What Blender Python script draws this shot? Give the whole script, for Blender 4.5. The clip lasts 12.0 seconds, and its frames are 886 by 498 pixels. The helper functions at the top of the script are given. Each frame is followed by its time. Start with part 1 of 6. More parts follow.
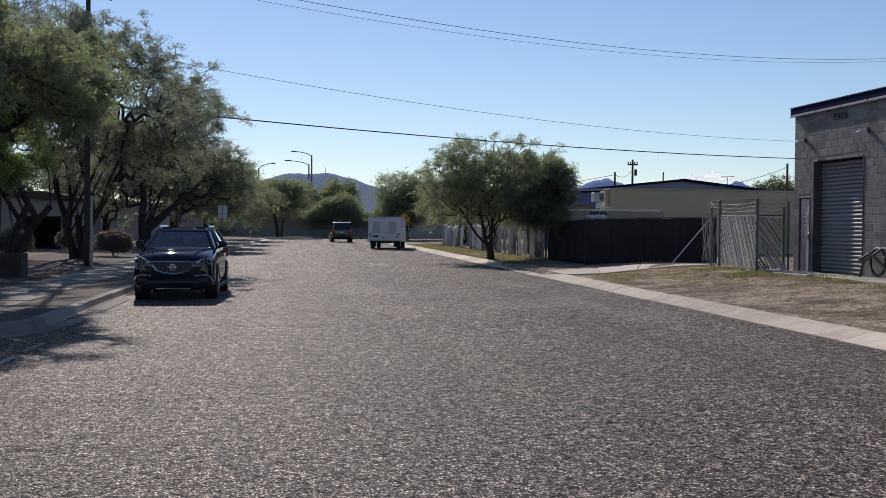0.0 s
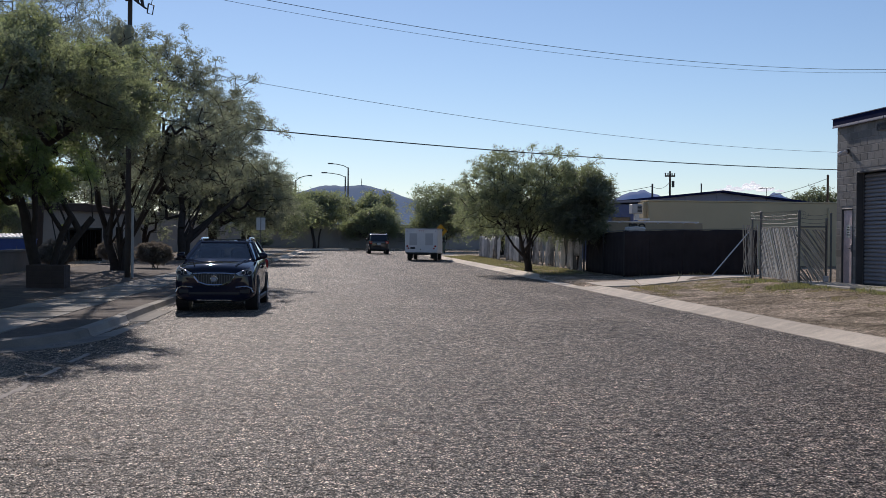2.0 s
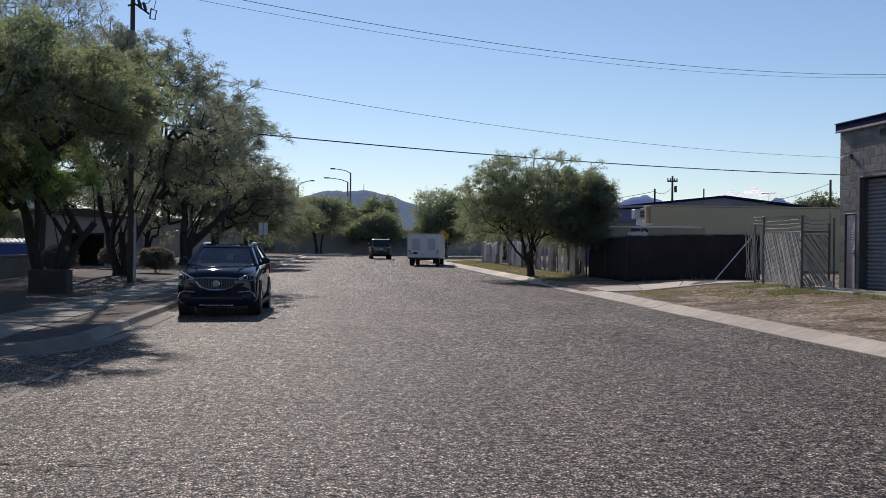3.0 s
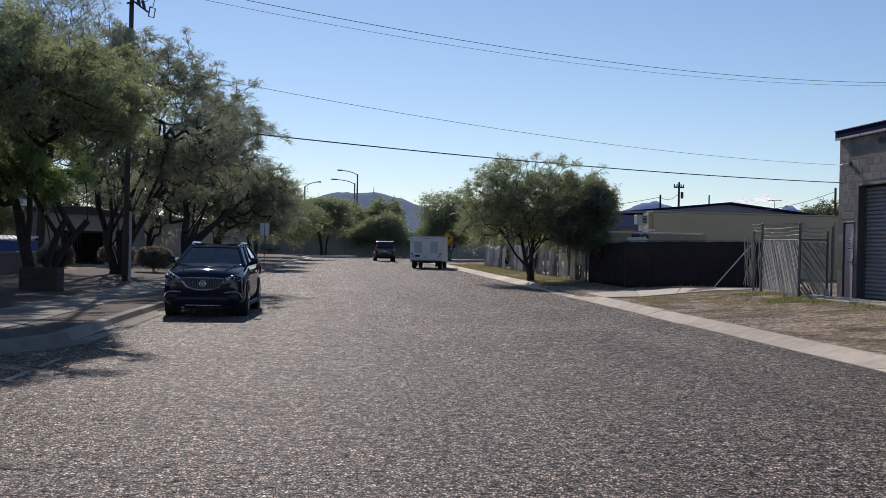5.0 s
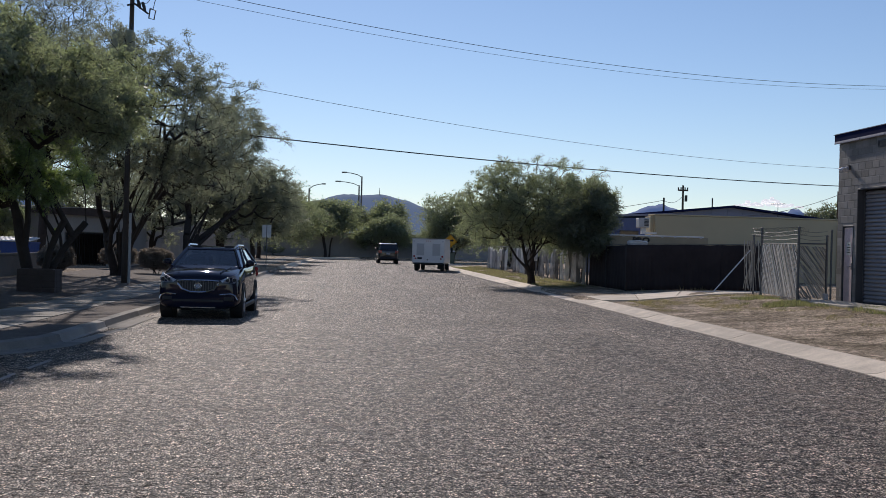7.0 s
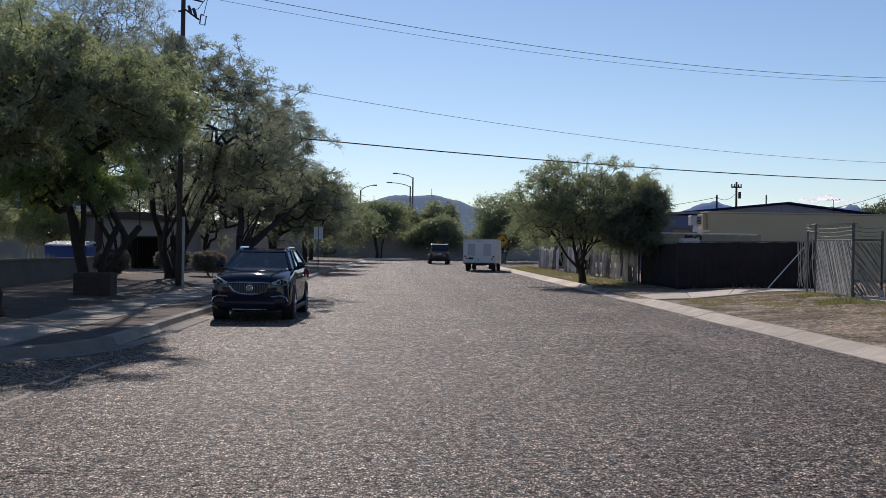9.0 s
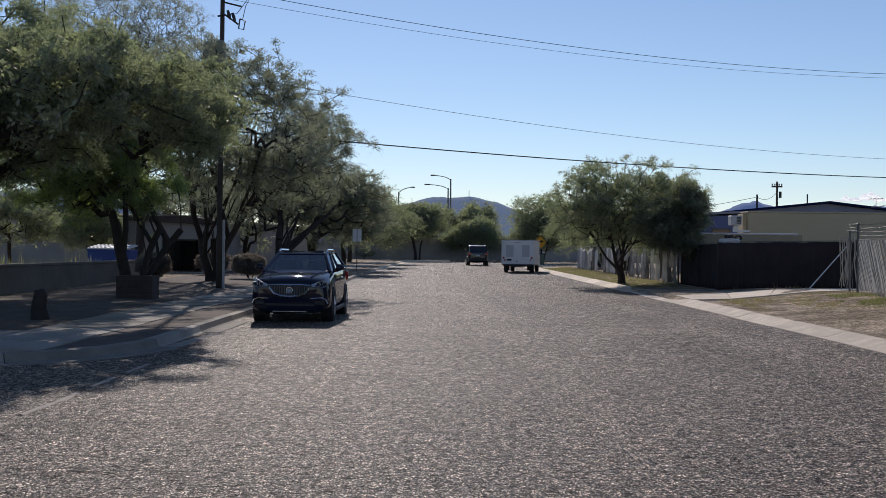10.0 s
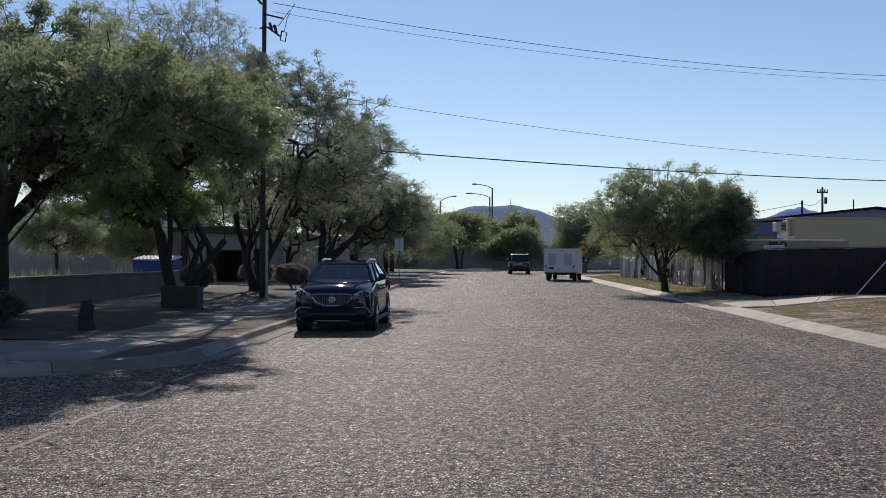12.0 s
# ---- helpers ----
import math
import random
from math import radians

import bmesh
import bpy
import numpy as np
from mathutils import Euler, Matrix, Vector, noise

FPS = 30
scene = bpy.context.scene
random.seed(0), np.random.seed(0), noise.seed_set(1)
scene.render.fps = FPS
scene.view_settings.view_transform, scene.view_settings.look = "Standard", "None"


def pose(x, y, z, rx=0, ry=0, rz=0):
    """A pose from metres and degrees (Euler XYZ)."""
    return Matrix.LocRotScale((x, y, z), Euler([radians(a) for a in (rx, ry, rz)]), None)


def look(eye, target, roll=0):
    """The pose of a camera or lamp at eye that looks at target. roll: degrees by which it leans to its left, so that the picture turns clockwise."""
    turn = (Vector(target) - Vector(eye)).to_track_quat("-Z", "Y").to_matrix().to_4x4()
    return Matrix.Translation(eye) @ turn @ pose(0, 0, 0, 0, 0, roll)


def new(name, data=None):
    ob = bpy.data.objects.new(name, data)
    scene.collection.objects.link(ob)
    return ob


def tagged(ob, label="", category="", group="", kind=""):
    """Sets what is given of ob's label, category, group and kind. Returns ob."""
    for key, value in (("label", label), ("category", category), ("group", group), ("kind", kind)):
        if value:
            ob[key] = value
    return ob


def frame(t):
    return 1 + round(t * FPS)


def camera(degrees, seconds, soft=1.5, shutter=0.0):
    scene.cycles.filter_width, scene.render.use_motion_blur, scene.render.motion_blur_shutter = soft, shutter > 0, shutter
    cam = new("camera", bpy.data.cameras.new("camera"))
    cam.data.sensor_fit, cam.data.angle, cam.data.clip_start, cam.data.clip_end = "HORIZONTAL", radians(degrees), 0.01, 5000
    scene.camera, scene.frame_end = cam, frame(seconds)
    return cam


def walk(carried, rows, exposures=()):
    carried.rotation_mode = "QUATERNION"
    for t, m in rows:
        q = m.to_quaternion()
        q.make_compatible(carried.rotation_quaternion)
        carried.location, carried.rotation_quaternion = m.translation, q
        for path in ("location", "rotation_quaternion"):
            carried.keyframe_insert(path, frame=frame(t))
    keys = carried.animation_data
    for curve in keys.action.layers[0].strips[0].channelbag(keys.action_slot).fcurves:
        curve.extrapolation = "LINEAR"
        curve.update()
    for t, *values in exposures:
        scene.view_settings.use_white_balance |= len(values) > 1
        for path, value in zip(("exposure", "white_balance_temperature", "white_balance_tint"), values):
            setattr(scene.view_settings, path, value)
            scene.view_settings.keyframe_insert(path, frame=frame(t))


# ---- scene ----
cam = camera(42.0, 12.0, soft=0.6)
PATH = [
    (0, (-0.563, 0.386, 1.594), (-0.282, 2.366, 1.558), 0.5),
    (0.5, (-0.57, 0.395, 1.591), (-0.306, 2.377, 1.559), 0.5),
    (1, (-0.599, 0.384, 1.597), (-0.353, 2.369, 1.567), 0.4),
    (1.5, (-0.624, 0.393, 1.592), (-0.394, 2.38, 1.568), 0.5),
    (2, (-0.654, 0.418, 1.591), (-0.434, 2.405, 1.575), 0.5),
    (2.5, (-0.682, 0.442, 1.594), (-0.464, 2.43, 1.583), 0.4),
    (3, (-0.654, 0.447, 1.584), (-0.438, 2.435, 1.577), 0.5),
    (5, (-0.209, 0.646, 1.589), (-0.009, 2.636, 1.587), 1.3),
    (5.5, (-0.189, 0.708, 1.595), (0.019, 2.698, 1.594), 1.3),
    (6, (-0.128, 0.668, 1.6), (0.078, 2.658, 1.603), 1.3),
    (6.5, (-0.053, 0.661, 1.606), (0.148, 2.651, 1.608), 1.4),
    (8.5, (0.072, 0.654, 1.606), (0.199, 2.65, 1.607), 1.2),
    (9, (0.072, 0.605, 1.614), (0.172, 2.602, 1.614), 0.9),
    (9.5, (0.059, 0.573, 1.607), (0.129, 2.572, 1.61), 0.7),
    (10, (0.061, 0.559, 1.611), (0.095, 2.559, 1.613), 0.6),
    (10.5, (0.062, 0.569, 1.606), (0.078, 2.569, 1.61), 0.5),
    (11, (0.06, 0.535, 1.61), (0.063, 2.535, 1.618), 0.4),
    (11.5, (0.058, 0.54, 1.61), (0.04, 2.54, 1.621), 0.3),
    (12, (0.068, 0.54, 1.607), (0.029, 2.54, 1.624), 0.2),
]
walk(cam, [(t, look(eye, target, roll)) for t, eye, target, roll in PATH], exposures=((0, -0.28, 6600, 17), (12, -0.28, 6600, 17)))

# ---- world and sun ----
SUN_EL, SUN_AZ = radians(30), radians(-6.6)      # azimuth from +y, clockwise
world = bpy.data.worlds.new("world")
scene.world = world
world.use_nodes = True
wn = world.node_tree
sky = wn.nodes.new("ShaderNodeTexSky")
sky.sky_type, sky.sun_disc = "NISHITA", False
sky.sun_elevation, sky.sun_rotation = SUN_EL, SUN_AZ
sky.altitude, sky.air_density, sky.dust_density, sky.ozone_density = 800, 1.0, 0.1, 3.9
wn.links.new(sky.outputs[0], wn.nodes["Background"].inputs[0])
wn.nodes["Background"].inputs[1].default_value = 0.112
sun = new("sun", bpy.data.lights.new("sun", "SUN"))
sun.data.energy, sun.data.angle, sun.data.color = 3.8, radians(0.53), (1.0, 0.94, 0.85)
SUN_FROM = Vector((math.sin(SUN_AZ) * math.cos(SUN_EL), math.cos(SUN_AZ) * math.cos(SUN_EL), math.sin(SUN_EL)))
sun.matrix_world = look(SUN_FROM * 50, (0, 0, 0))


# ---- materials ----
def material(name, color, rough=0.8, metal=0.0, var=0.25, scale=3.0, fine=60.0, bump=0.3, dist=0.01, alt=None, coat=0.0, island=0.0, obj_rand=0.0, spec=0.5):
    """Colour with variation at two scales, roughness and fine relief."""
    m = bpy.data.materials.new(name)
    m.use_nodes = True
    t = m.node_tree
    b = t.nodes["Principled BSDF"]
    b.inputs["Roughness"].default_value, b.inputs["Metallic"].default_value = rough, metal
    b.inputs["Coat Weight"].default_value = coat
    b.inputs["Specular IOR Level"].default_value = spec
    co = t.nodes.new("ShaderNodeNewGeometry").outputs["Position"]
    if not var and not bump:
        b.inputs["Base Color"].default_value = (*color, 1)
        return m
    n1, n2 = t.nodes.new("ShaderNodeTexNoise"), t.nodes.new("ShaderNodeTexNoise")
    for n, s, d in ((n1, scale, 5), (n2, fine, 3)):
        n.inputs["Scale"].default_value, n.inputs["Detail"].default_value = s, d
        n.inputs["Roughness"].default_value = 0.6
        t.links.new(co, n.inputs["Vector"])
    add = t.nodes.new("ShaderNodeMath")
    add.operation = "MULTIPLY_ADD"
    add.inputs[1].default_value = 0.6
    t.links.new(n1.outputs[0], add.inputs[0])
    half = t.nodes.new("ShaderNodeMath")
    half.operation = "MULTIPLY"
    half.inputs[1].default_value = 0.4
    t.links.new(n2.outputs[0], half.inputs[0])
    t.links.new(half.outputs[0], add.inputs[2])
    value = add.outputs[0]
    for kind, amount in (("island", island), ("object", obj_rand)):
        if amount:
            src = t.nodes.new("ShaderNodeNewGeometry").outputs["Random Per Island"] if kind == "island" else t.nodes.new("ShaderNodeObjectInfo").outputs["Random"]
            mad = t.nodes.new("ShaderNodeMath")
            mad.operation = "MULTIPLY_ADD"
            mad.inputs[1].default_value = amount
            t.links.new(src, mad.inputs[0])
            sub = t.nodes.new("ShaderNodeMath")
            sub.operation = "SUBTRACT"
            sub.inputs[1].default_value = amount / 2
            t.links.new(value, mad.inputs[2])
            t.links.new(mad.outputs[0], sub.inputs[0])
            value = sub.outputs[0]
    ramp = t.nodes.new("ShaderNodeValToRGB")
    lo = [c * (1 - var) for c in color]
    hi = [min(1, c * (1 + var)) for c in (alt or color)]
    ramp.color_ramp.elements[0].position, ramp.color_ramp.elements[0].color = 0.3, (*lo, 1)
    ramp.color_ramp.elements[1].position, ramp.color_ramp.elements[1].color = 0.7, (*hi, 1)
    t.links.new(value, ramp.inputs[0])
    t.links.new(ramp.outputs[0], b.inputs["Base Color"])
    if bump:
        bp = t.nodes.new("ShaderNodeBump")
        bp.inputs["Strength"].default_value, bp.inputs["Distance"].default_value = bump, dist
        t.links.new(n2.outputs[0], bp.inputs["Height"])
        t.links.new(bp.outputs[0], b.inputs["Normal"])
    return m


def leaf_material(name, color, back):
    """Thin leaves: matt on top, letting sunlight through."""
    m = bpy.data.materials.new(name)
    m.use_nodes = True
    t = m.node_tree
    t.nodes.remove(t.nodes["Principled BSDF"])
    out = t.nodes["Material Output"]
    rnd = t.nodes.new("ShaderNodeNewGeometry").outputs["Random Per Island"]
    outs = []
    for kind, c in (("ShaderNodeBsdfDiffuse", color), ("ShaderNodeBsdfTranslucent", back)):
        ramp = t.nodes.new("ShaderNodeValToRGB")
        ramp.color_ramp.elements[0].color = (*[v * 0.6 for v in c], 1)
        ramp.color_ramp.elements[1].color = (*[v * 1.4 for v in c], 1)
        t.links.new(rnd, ramp.inputs[0])
        sh = t.nodes.new(kind)
        t.links.new(ramp.outputs[0], sh.inputs[0])
        outs.append(sh.outputs[0])
    mix = t.nodes.new("ShaderNodeMixShader")
    mix.inputs[0].default_value = 0.58
    t.links.new(outs[0], mix.inputs[1])
    t.links.new(outs[1], mix.inputs[2])
    gl = t.nodes.new("ShaderNodeBsdfGlossy")
    gl.inputs["Roughness"].default_value = 0.5
    mix2 = t.nodes.new("ShaderNodeMixShader")
    mix2.inputs[0].default_value = 0.11
    t.links.new(mix.outputs[0], mix2.inputs[1])
    t.links.new(gl.outputs[0], mix2.inputs[2])
    t.links.new(mix2.outputs[0], out.inputs[0])
    return m


def asphalt_material():
    """Worn chip seal: pale and dark stones, bare wheel paths, fine transverse cracks and reddish dust."""
    m = bpy.data.materials.new("chip_seal_asphalt")
    m.use_nodes = True
    t = m.node_tree
    b = t.nodes["Principled BSDF"]
    b.inputs["Roughness"].default_value = 0.67
    pos = t.nodes.new("ShaderNodeNewGeometry").outputs["Position"]

    def tex(kind, scale, stretch=(1, 1, 1), **kw):
        n = t.nodes.new(kind)
        mp = t.nodes.new("ShaderNodeMapping")
        mp.inputs["Scale"].default_value = stretch
        t.links.new(pos, mp.inputs["Vector"])
        t.links.new(mp.outputs[0], n.inputs["Vector"])
        n.inputs["Scale"].default_value = scale
        for k, v in kw.items():
            n.inputs[k].default_value = v
        return n

    def mix(kind, fac, a, c):
        n = t.nodes.new("ShaderNodeMix")
        n.data_type, n.blend_type = "RGBA", kind
        for sock, v in ((n.inputs[0], fac), (n.inputs[6], a), (n.inputs[7], c)):
            if isinstance(v, (int, float)):
                sock.default_value = v
            elif isinstance(v, tuple):
                sock.default_value = (*v, 1)
            else:
                t.links.new(v, sock)
        return n.outputs[2]

    def ramp(src, a, c, lo=(0, 0, 0), hi=(1, 1, 1)):
        n = t.nodes.new("ShaderNodeValToRGB")
        n.color_ramp.elements[0].position, n.color_ramp.elements[1].position = a, c
        n.color_ramp.elements[0].color, n.color_ramp.elements[1].color = (*lo, 1), (*hi, 1)
        t.links.new(src, n.inputs[0])
        return n.outputs[0]

    chips = tex("ShaderNodeTexVoronoi", 46, (1, 0.7, 1))
    grain = tex("ShaderNodeTexNoise", 60, (1, 0.6, 1), Detail=2.0, Roughness=0.7)
    clumps = tex("ShaderNodeTexNoise", 9, (1, 0.4, 1), Detail=3.0, Roughness=0.7)
    specks = tex("ShaderNodeTexNoise", 58, (1, 0.5, 1), Detail=1.5, Roughness=0.6)
    far_specks = tex("ShaderNodeTexNoise", 24, (0.8, 0.42, 1), Detail=1.5, Roughness=0.6)
    streaks = tex("ShaderNodeTexNoise", 11, (0.45, 0.42, 1), Detail=2.0, Roughness=0.6)
    joints, wide_joints = tex("ShaderNodeTexVoronoi", 38, (1, 0.62, 1)), tex("ShaderNodeTexVoronoi", 11, (0.8, 0.55, 1))
    warp = tex("ShaderNodeTexNoise", 24, (1, 0.5, 1), Detail=2.0)
    bend = t.nodes.new("ShaderNodeVectorMath")
    bend.operation = "MULTIPLY_ADD"
    bend.inputs[1].default_value = (0.05, 0.06, 0)
    t.links.new(warp.outputs["Color"], bend.inputs[0])
    t.links.new(pos, bend.inputs[2])
    for v in (joints, wide_joints):
        t.links.new(bend.outputs[0], v.inputs["Vector"].links[0].from_node.inputs["Vector"])
    joints.feature = wide_joints.feature = "DISTANCE_TO_EDGE"
    broad = tex("ShaderNodeTexNoise", 0.55, (1, 0.35, 1), Detail=4.0)
    lanes = tex("ShaderNodeTexNoise", 0.9, (1, 0.02, 1), Detail=2.0)
    dust = tex("ShaderNodeTexNoise", 2.2, Detail=5.0, Roughness=0.7)
    fissures = tex("ShaderNodeTexNoise", 24, (0.34, 0.85, 1), Detail=3.0, Roughness=0.7)
    seams = tex("ShaderNodeTexNoise", 5.0, (0.22, 1.7, 1), Detail=5.0, Roughness=0.7)
    col = ramp(grain.outputs[0], 0.38, 0.62, (0.52, 0.43, 0.345), (0.95, 0.79, 0.635))
    col = mix("MULTIPLY", 1.0, col, ramp(joints.outputs["Distance"], 0.05, 0.2, (0.04, 0.04, 0.04), (1.5, 1.48, 1.455)))
    col = mix("MULTIPLY", 0.8, col, ramp(wide_joints.outputs["Distance"], 0.004, 0.05, (0.15, 0.15, 0.15), (1.08, 1.08, 1.08)))
    col = mix("MULTIPLY", 1.0, col, ramp(specks.outputs[0], 0.42, 0.56, (0.3, 0.3, 0.305), (1.2, 1.195, 1.19)))
    col = mix("MULTIPLY", 1.0, col, ramp(far_specks.outputs[0], 0.42, 0.56, (0.38, 0.38, 0.385), (1.18, 1.175, 1.17)))
    col = mix("MULTIPLY", 1.0, col, ramp(streaks.outputs[0], 0.42, 0.58, (0.72, 0.72, 0.725), (1.12, 1.115, 1.11)))
    col = mix("MULTIPLY", 1.0, col, ramp(clumps.outputs[0], 0.42, 0.58, (0.7, 0.7, 0.705), (1.1, 1.095, 1.09)))
    bw = t.nodes.new("ShaderNodeHueSaturation")
    bw.inputs["Saturation"].default_value = 0.15
    t.links.new(chips.outputs["Color"], bw.inputs["Color"])
    col = mix("OVERLAY", 0.28, col, bw.outputs[0])
    col = mix("MULTIPLY", 1.0, col, ramp(broad.outputs[0], 0.3, 0.7, (0.8, 0.79, 0.78), (1.12, 1.1, 1.08)))
    col = mix("MULTIPLY", 1.0, col, ramp(lanes.outputs[0], 0.35, 0.65, (0.86, 0.86, 0.86), (1.1, 1.09, 1.07)))
    col = mix("MIX", ramp(dust.outputs[0], 0.54, 0.74, (0, 0, 0), (0.38, 0.38, 0.38)), col, (0.3, 0.17, 0.11))
    col = mix("MULTIPLY", ramp(seams.outputs[0], 0.3, 0.4, (0.85, 0.85, 0.85), (0, 0, 0)), col, (0.2, 0.19, 0.18))
    col = mix("MULTIPLY", ramp(fissures.outputs[0], 0.38, 0.45, (0.9, 0.9, 0.9), (0, 0, 0)), col, (0.16, 0.155, 0.15))
    gloss = ramp(fissures.outputs[0], 0.38, 0.46, (0.03, 0.03, 0.03), (0.31, 0.31, 0.31))
    gloss = mix("MULTIPLY", 1.0, gloss, ramp(far_specks.outputs[0], 0.4, 0.58, (0.62, 0.62, 0.62), (1.2, 1.2, 1.2)))
    t.links.new(gloss, b.inputs["Specular IOR Level"])
    t.links.new(col, b.inputs["Base Color"])
    add = t.nodes.new("ShaderNodeMath")
    add.operation = "ADD"
    t.links.new(grain.outputs[0], add.inputs[0])
    t.links.new(ramp(joints.outputs["Distance"], 0.0, 0.16), add.inputs[1])
    bp = t.nodes.new("ShaderNodeBump")
    bp.inputs["Strength"].default_value, bp.inputs["Distance"].default_value = 1.0, 0.04
    t.links.new(add.outputs[0], bp.inputs["Height"])
    t.links.new(bp.outputs[0], b.inputs["Normal"])
    return m


def dirt_material():
    """Bare desert dirt: pale dusty ruts, darker weedy patches, small stones."""
    m = bpy.data.materials.new("gravelly_dirt")
    m.use_nodes = True
    t = m.node_tree
    b = t.nodes["Principled BSDF"]
    b.inputs["Roughness"].default_value, b.inputs["Specular IOR Level"].default_value = 0.95, 0.1
    pos = t.nodes.new("ShaderNodeNewGeometry").outputs["Position"]

    def layer(scale, stretch, detail, a, c, lo, hi, kind="ShaderNodeTexNoise"):
        mp, n, ramp = t.nodes.new("ShaderNodeMapping"), t.nodes.new(kind), t.nodes.new("ShaderNodeValToRGB")
        mp.inputs["Scale"].default_value = stretch
        n.inputs["Scale"].default_value, n.inputs["Detail"].default_value, n.inputs["Roughness"].default_value = scale, detail, 0.68
        t.links.new(pos, mp.inputs["Vector"])
        t.links.new(mp.outputs[0], n.inputs["Vector"])
        e = ramp.color_ramp.elements
        e[0].position, e[1].position, e[0].color, e[1].color = a, c, (*lo, 1), (*hi, 1)
        t.links.new(n.outputs[0], ramp.inputs[0])
        return n, ramp.outputs[0]

    def times(a, c):
        n = t.nodes.new("ShaderNodeMix")
        n.data_type, n.blend_type = "RGBA", "MULTIPLY"
        n.inputs[0].default_value = 1.0
        t.links.new(a, n.inputs[6])
        t.links.new(c, n.inputs[7])
        return n.outputs[2]

    patch, col = layer(0.9, (0.8, 0.6, 1), 6, 0.42, 0.58, (0.34, 0.275, 0.2), (0.64, 0.525, 0.41))
    ruts, c2 = layer(2.6, (0.7, 0.8, 1), 5, 0.36, 0.6, (0.62, 0.6, 0.57), (1.2, 1.18, 1.15))
    clods, c3 = layer(14, (1, 0.6, 1), 4, 0.42, 0.58, (0.5, 0.49, 0.47), (1.3, 1.29, 1.27))
    grit, c4 = layer(60, (1, 0.7, 1), 2, 0.42, 0.6, (0.45, 0.45, 0.45), (1.45, 1.45, 1.45))
    for c in (c2, c3, c4):
        col = times(col, c)
    t.links.new(col, b.inputs["Base Color"])
    add = t.nodes.new("ShaderNodeMath")
    add.operation = "MULTIPLY_ADD"
    add.inputs[1].default_value = 0.4
    t.links.new(grit.outputs[0], add.inputs[0])
    t.links.new(clods.outputs[0], add.inputs[2])
    bp = t.nodes.new("ShaderNodeBump")
    bp.inputs["Strength"].default_value, bp.inputs["Distance"].default_value = 1.0, 0.07
    t.links.new(add.outputs[0], bp.inputs["Height"])
    t.links.new(bp.outputs[0], b.inputs["Normal"])
    return m


def glass_material(name, color, rough=0.02, ior=1.45):
    m = bpy.data.materials.new(name)
    m.use_nodes = True
    b = m.node_tree.nodes["Principled BSDF"]
    b.inputs["Base Color"].default_value = (*color, 1)
    b.inputs["Roughness"].default_value, b.inputs["Transmission Weight"].default_value, b.inputs["IOR"].default_value = rough, 1.0, ior
    return m


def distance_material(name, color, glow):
    """Far hills and cloud: matt, with haze and daylight put in as glow."""
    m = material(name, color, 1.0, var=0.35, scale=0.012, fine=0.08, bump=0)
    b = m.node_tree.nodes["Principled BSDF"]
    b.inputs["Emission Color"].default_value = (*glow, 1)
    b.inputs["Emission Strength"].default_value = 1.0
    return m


ASPHALT = asphalt_material()
PALEJOINT = material("dusty_pale_joint", (0.36, 0.31, 0.26), 0.9, var=0.4, scale=2.5, fine=40, bump=0.3, dist=0.004)
SEAL = material("crack_sealant", (0.025, 0.024, 0.023), 0.95, var=0.2, bump=0, spec=0.05)
# Left walk and near kerb: concrete with the tree shade put into its colour.
SLAB = material("shade_dark_concrete", (0.275, 0.252, 0.218), 0.88, var=0.35, scale=1.1, fine=60, bump=0.25, dist=0.004, obj_rand=0.35)
CONCRETE = material("weathered_concrete", (0.43, 0.385, 0.32), 0.85, var=0.3, scale=1.3, fine=70, bump=0.25, dist=0.004, obj_rand=0.3)
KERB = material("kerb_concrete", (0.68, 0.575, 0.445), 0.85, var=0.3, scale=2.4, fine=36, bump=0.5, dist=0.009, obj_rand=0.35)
DIRT = dirt_material()
# Brown soils under the trees, darkened further: tree shade put into both colours.
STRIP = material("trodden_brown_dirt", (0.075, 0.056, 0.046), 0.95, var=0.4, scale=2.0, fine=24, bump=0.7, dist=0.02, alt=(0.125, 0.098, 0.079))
LITTER = material("shade_dark_litter_soil", (0.075, 0.055, 0.042), 0.95, var=0.5, scale=2.5, fine=24, bump=0.8, dist=0.03, alt=(0.11, 0.085, 0.065))
GRASS = leaf_material("dry_grass", (0.2, 0.17, 0.075), (0.36, 0.31, 0.12))
VERGEGRASS = leaf_material("verge_grass", (0.22, 0.2, 0.1), (0.34, 0.32, 0.14))
WEED = leaf_material("weed_green", (0.14, 0.155, 0.07), (0.27, 0.28, 0.1))
BLOCK = material("painted_block", (0.225, 0.216, 0.203), 0.85, var=0.26, scale=2.5, fine=45, bump=0.5, dist=0.007, obj_rand=0.4)
MORTAR = material("mortar", (0.25, 0.243, 0.235), 0.95, var=0.25, scale=3, fine=50, bump=0.4)
SHUTTER = material("grey_shutter_paint", (0.24, 0.235, 0.255), 0.5, var=0.15, scale=1.5, fine=25, bump=0.1, dist=0.002)
DOORP = material("faded_door_paint", (0.68, 0.53, 0.51), 0.7, var=0.3, scale=2.0, fine=20, bump=0.15, dist=0.003)
# Dark grey paint with the shutter reveal's shadow put into its colour.
FRAMEP = material("shadow_dark_frame_paint", (0.06, 0.06, 0.064), 0.6, var=0.2, scale=3, fine=40, bump=0.1, dist=0.002)
FASCIA = material("dark_blue_fascia", (0.012, 0.017, 0.06), 0.9, spec=0.03, var=0.25, scale=2, fine=30, bump=0.1, dist=0.002)
FLASH = material("pale_metal_flashing", (0.55, 0.55, 0.58), 0.45, 0.4, var=0.2, scale=3, fine=40, bump=0.1, dist=0.002)
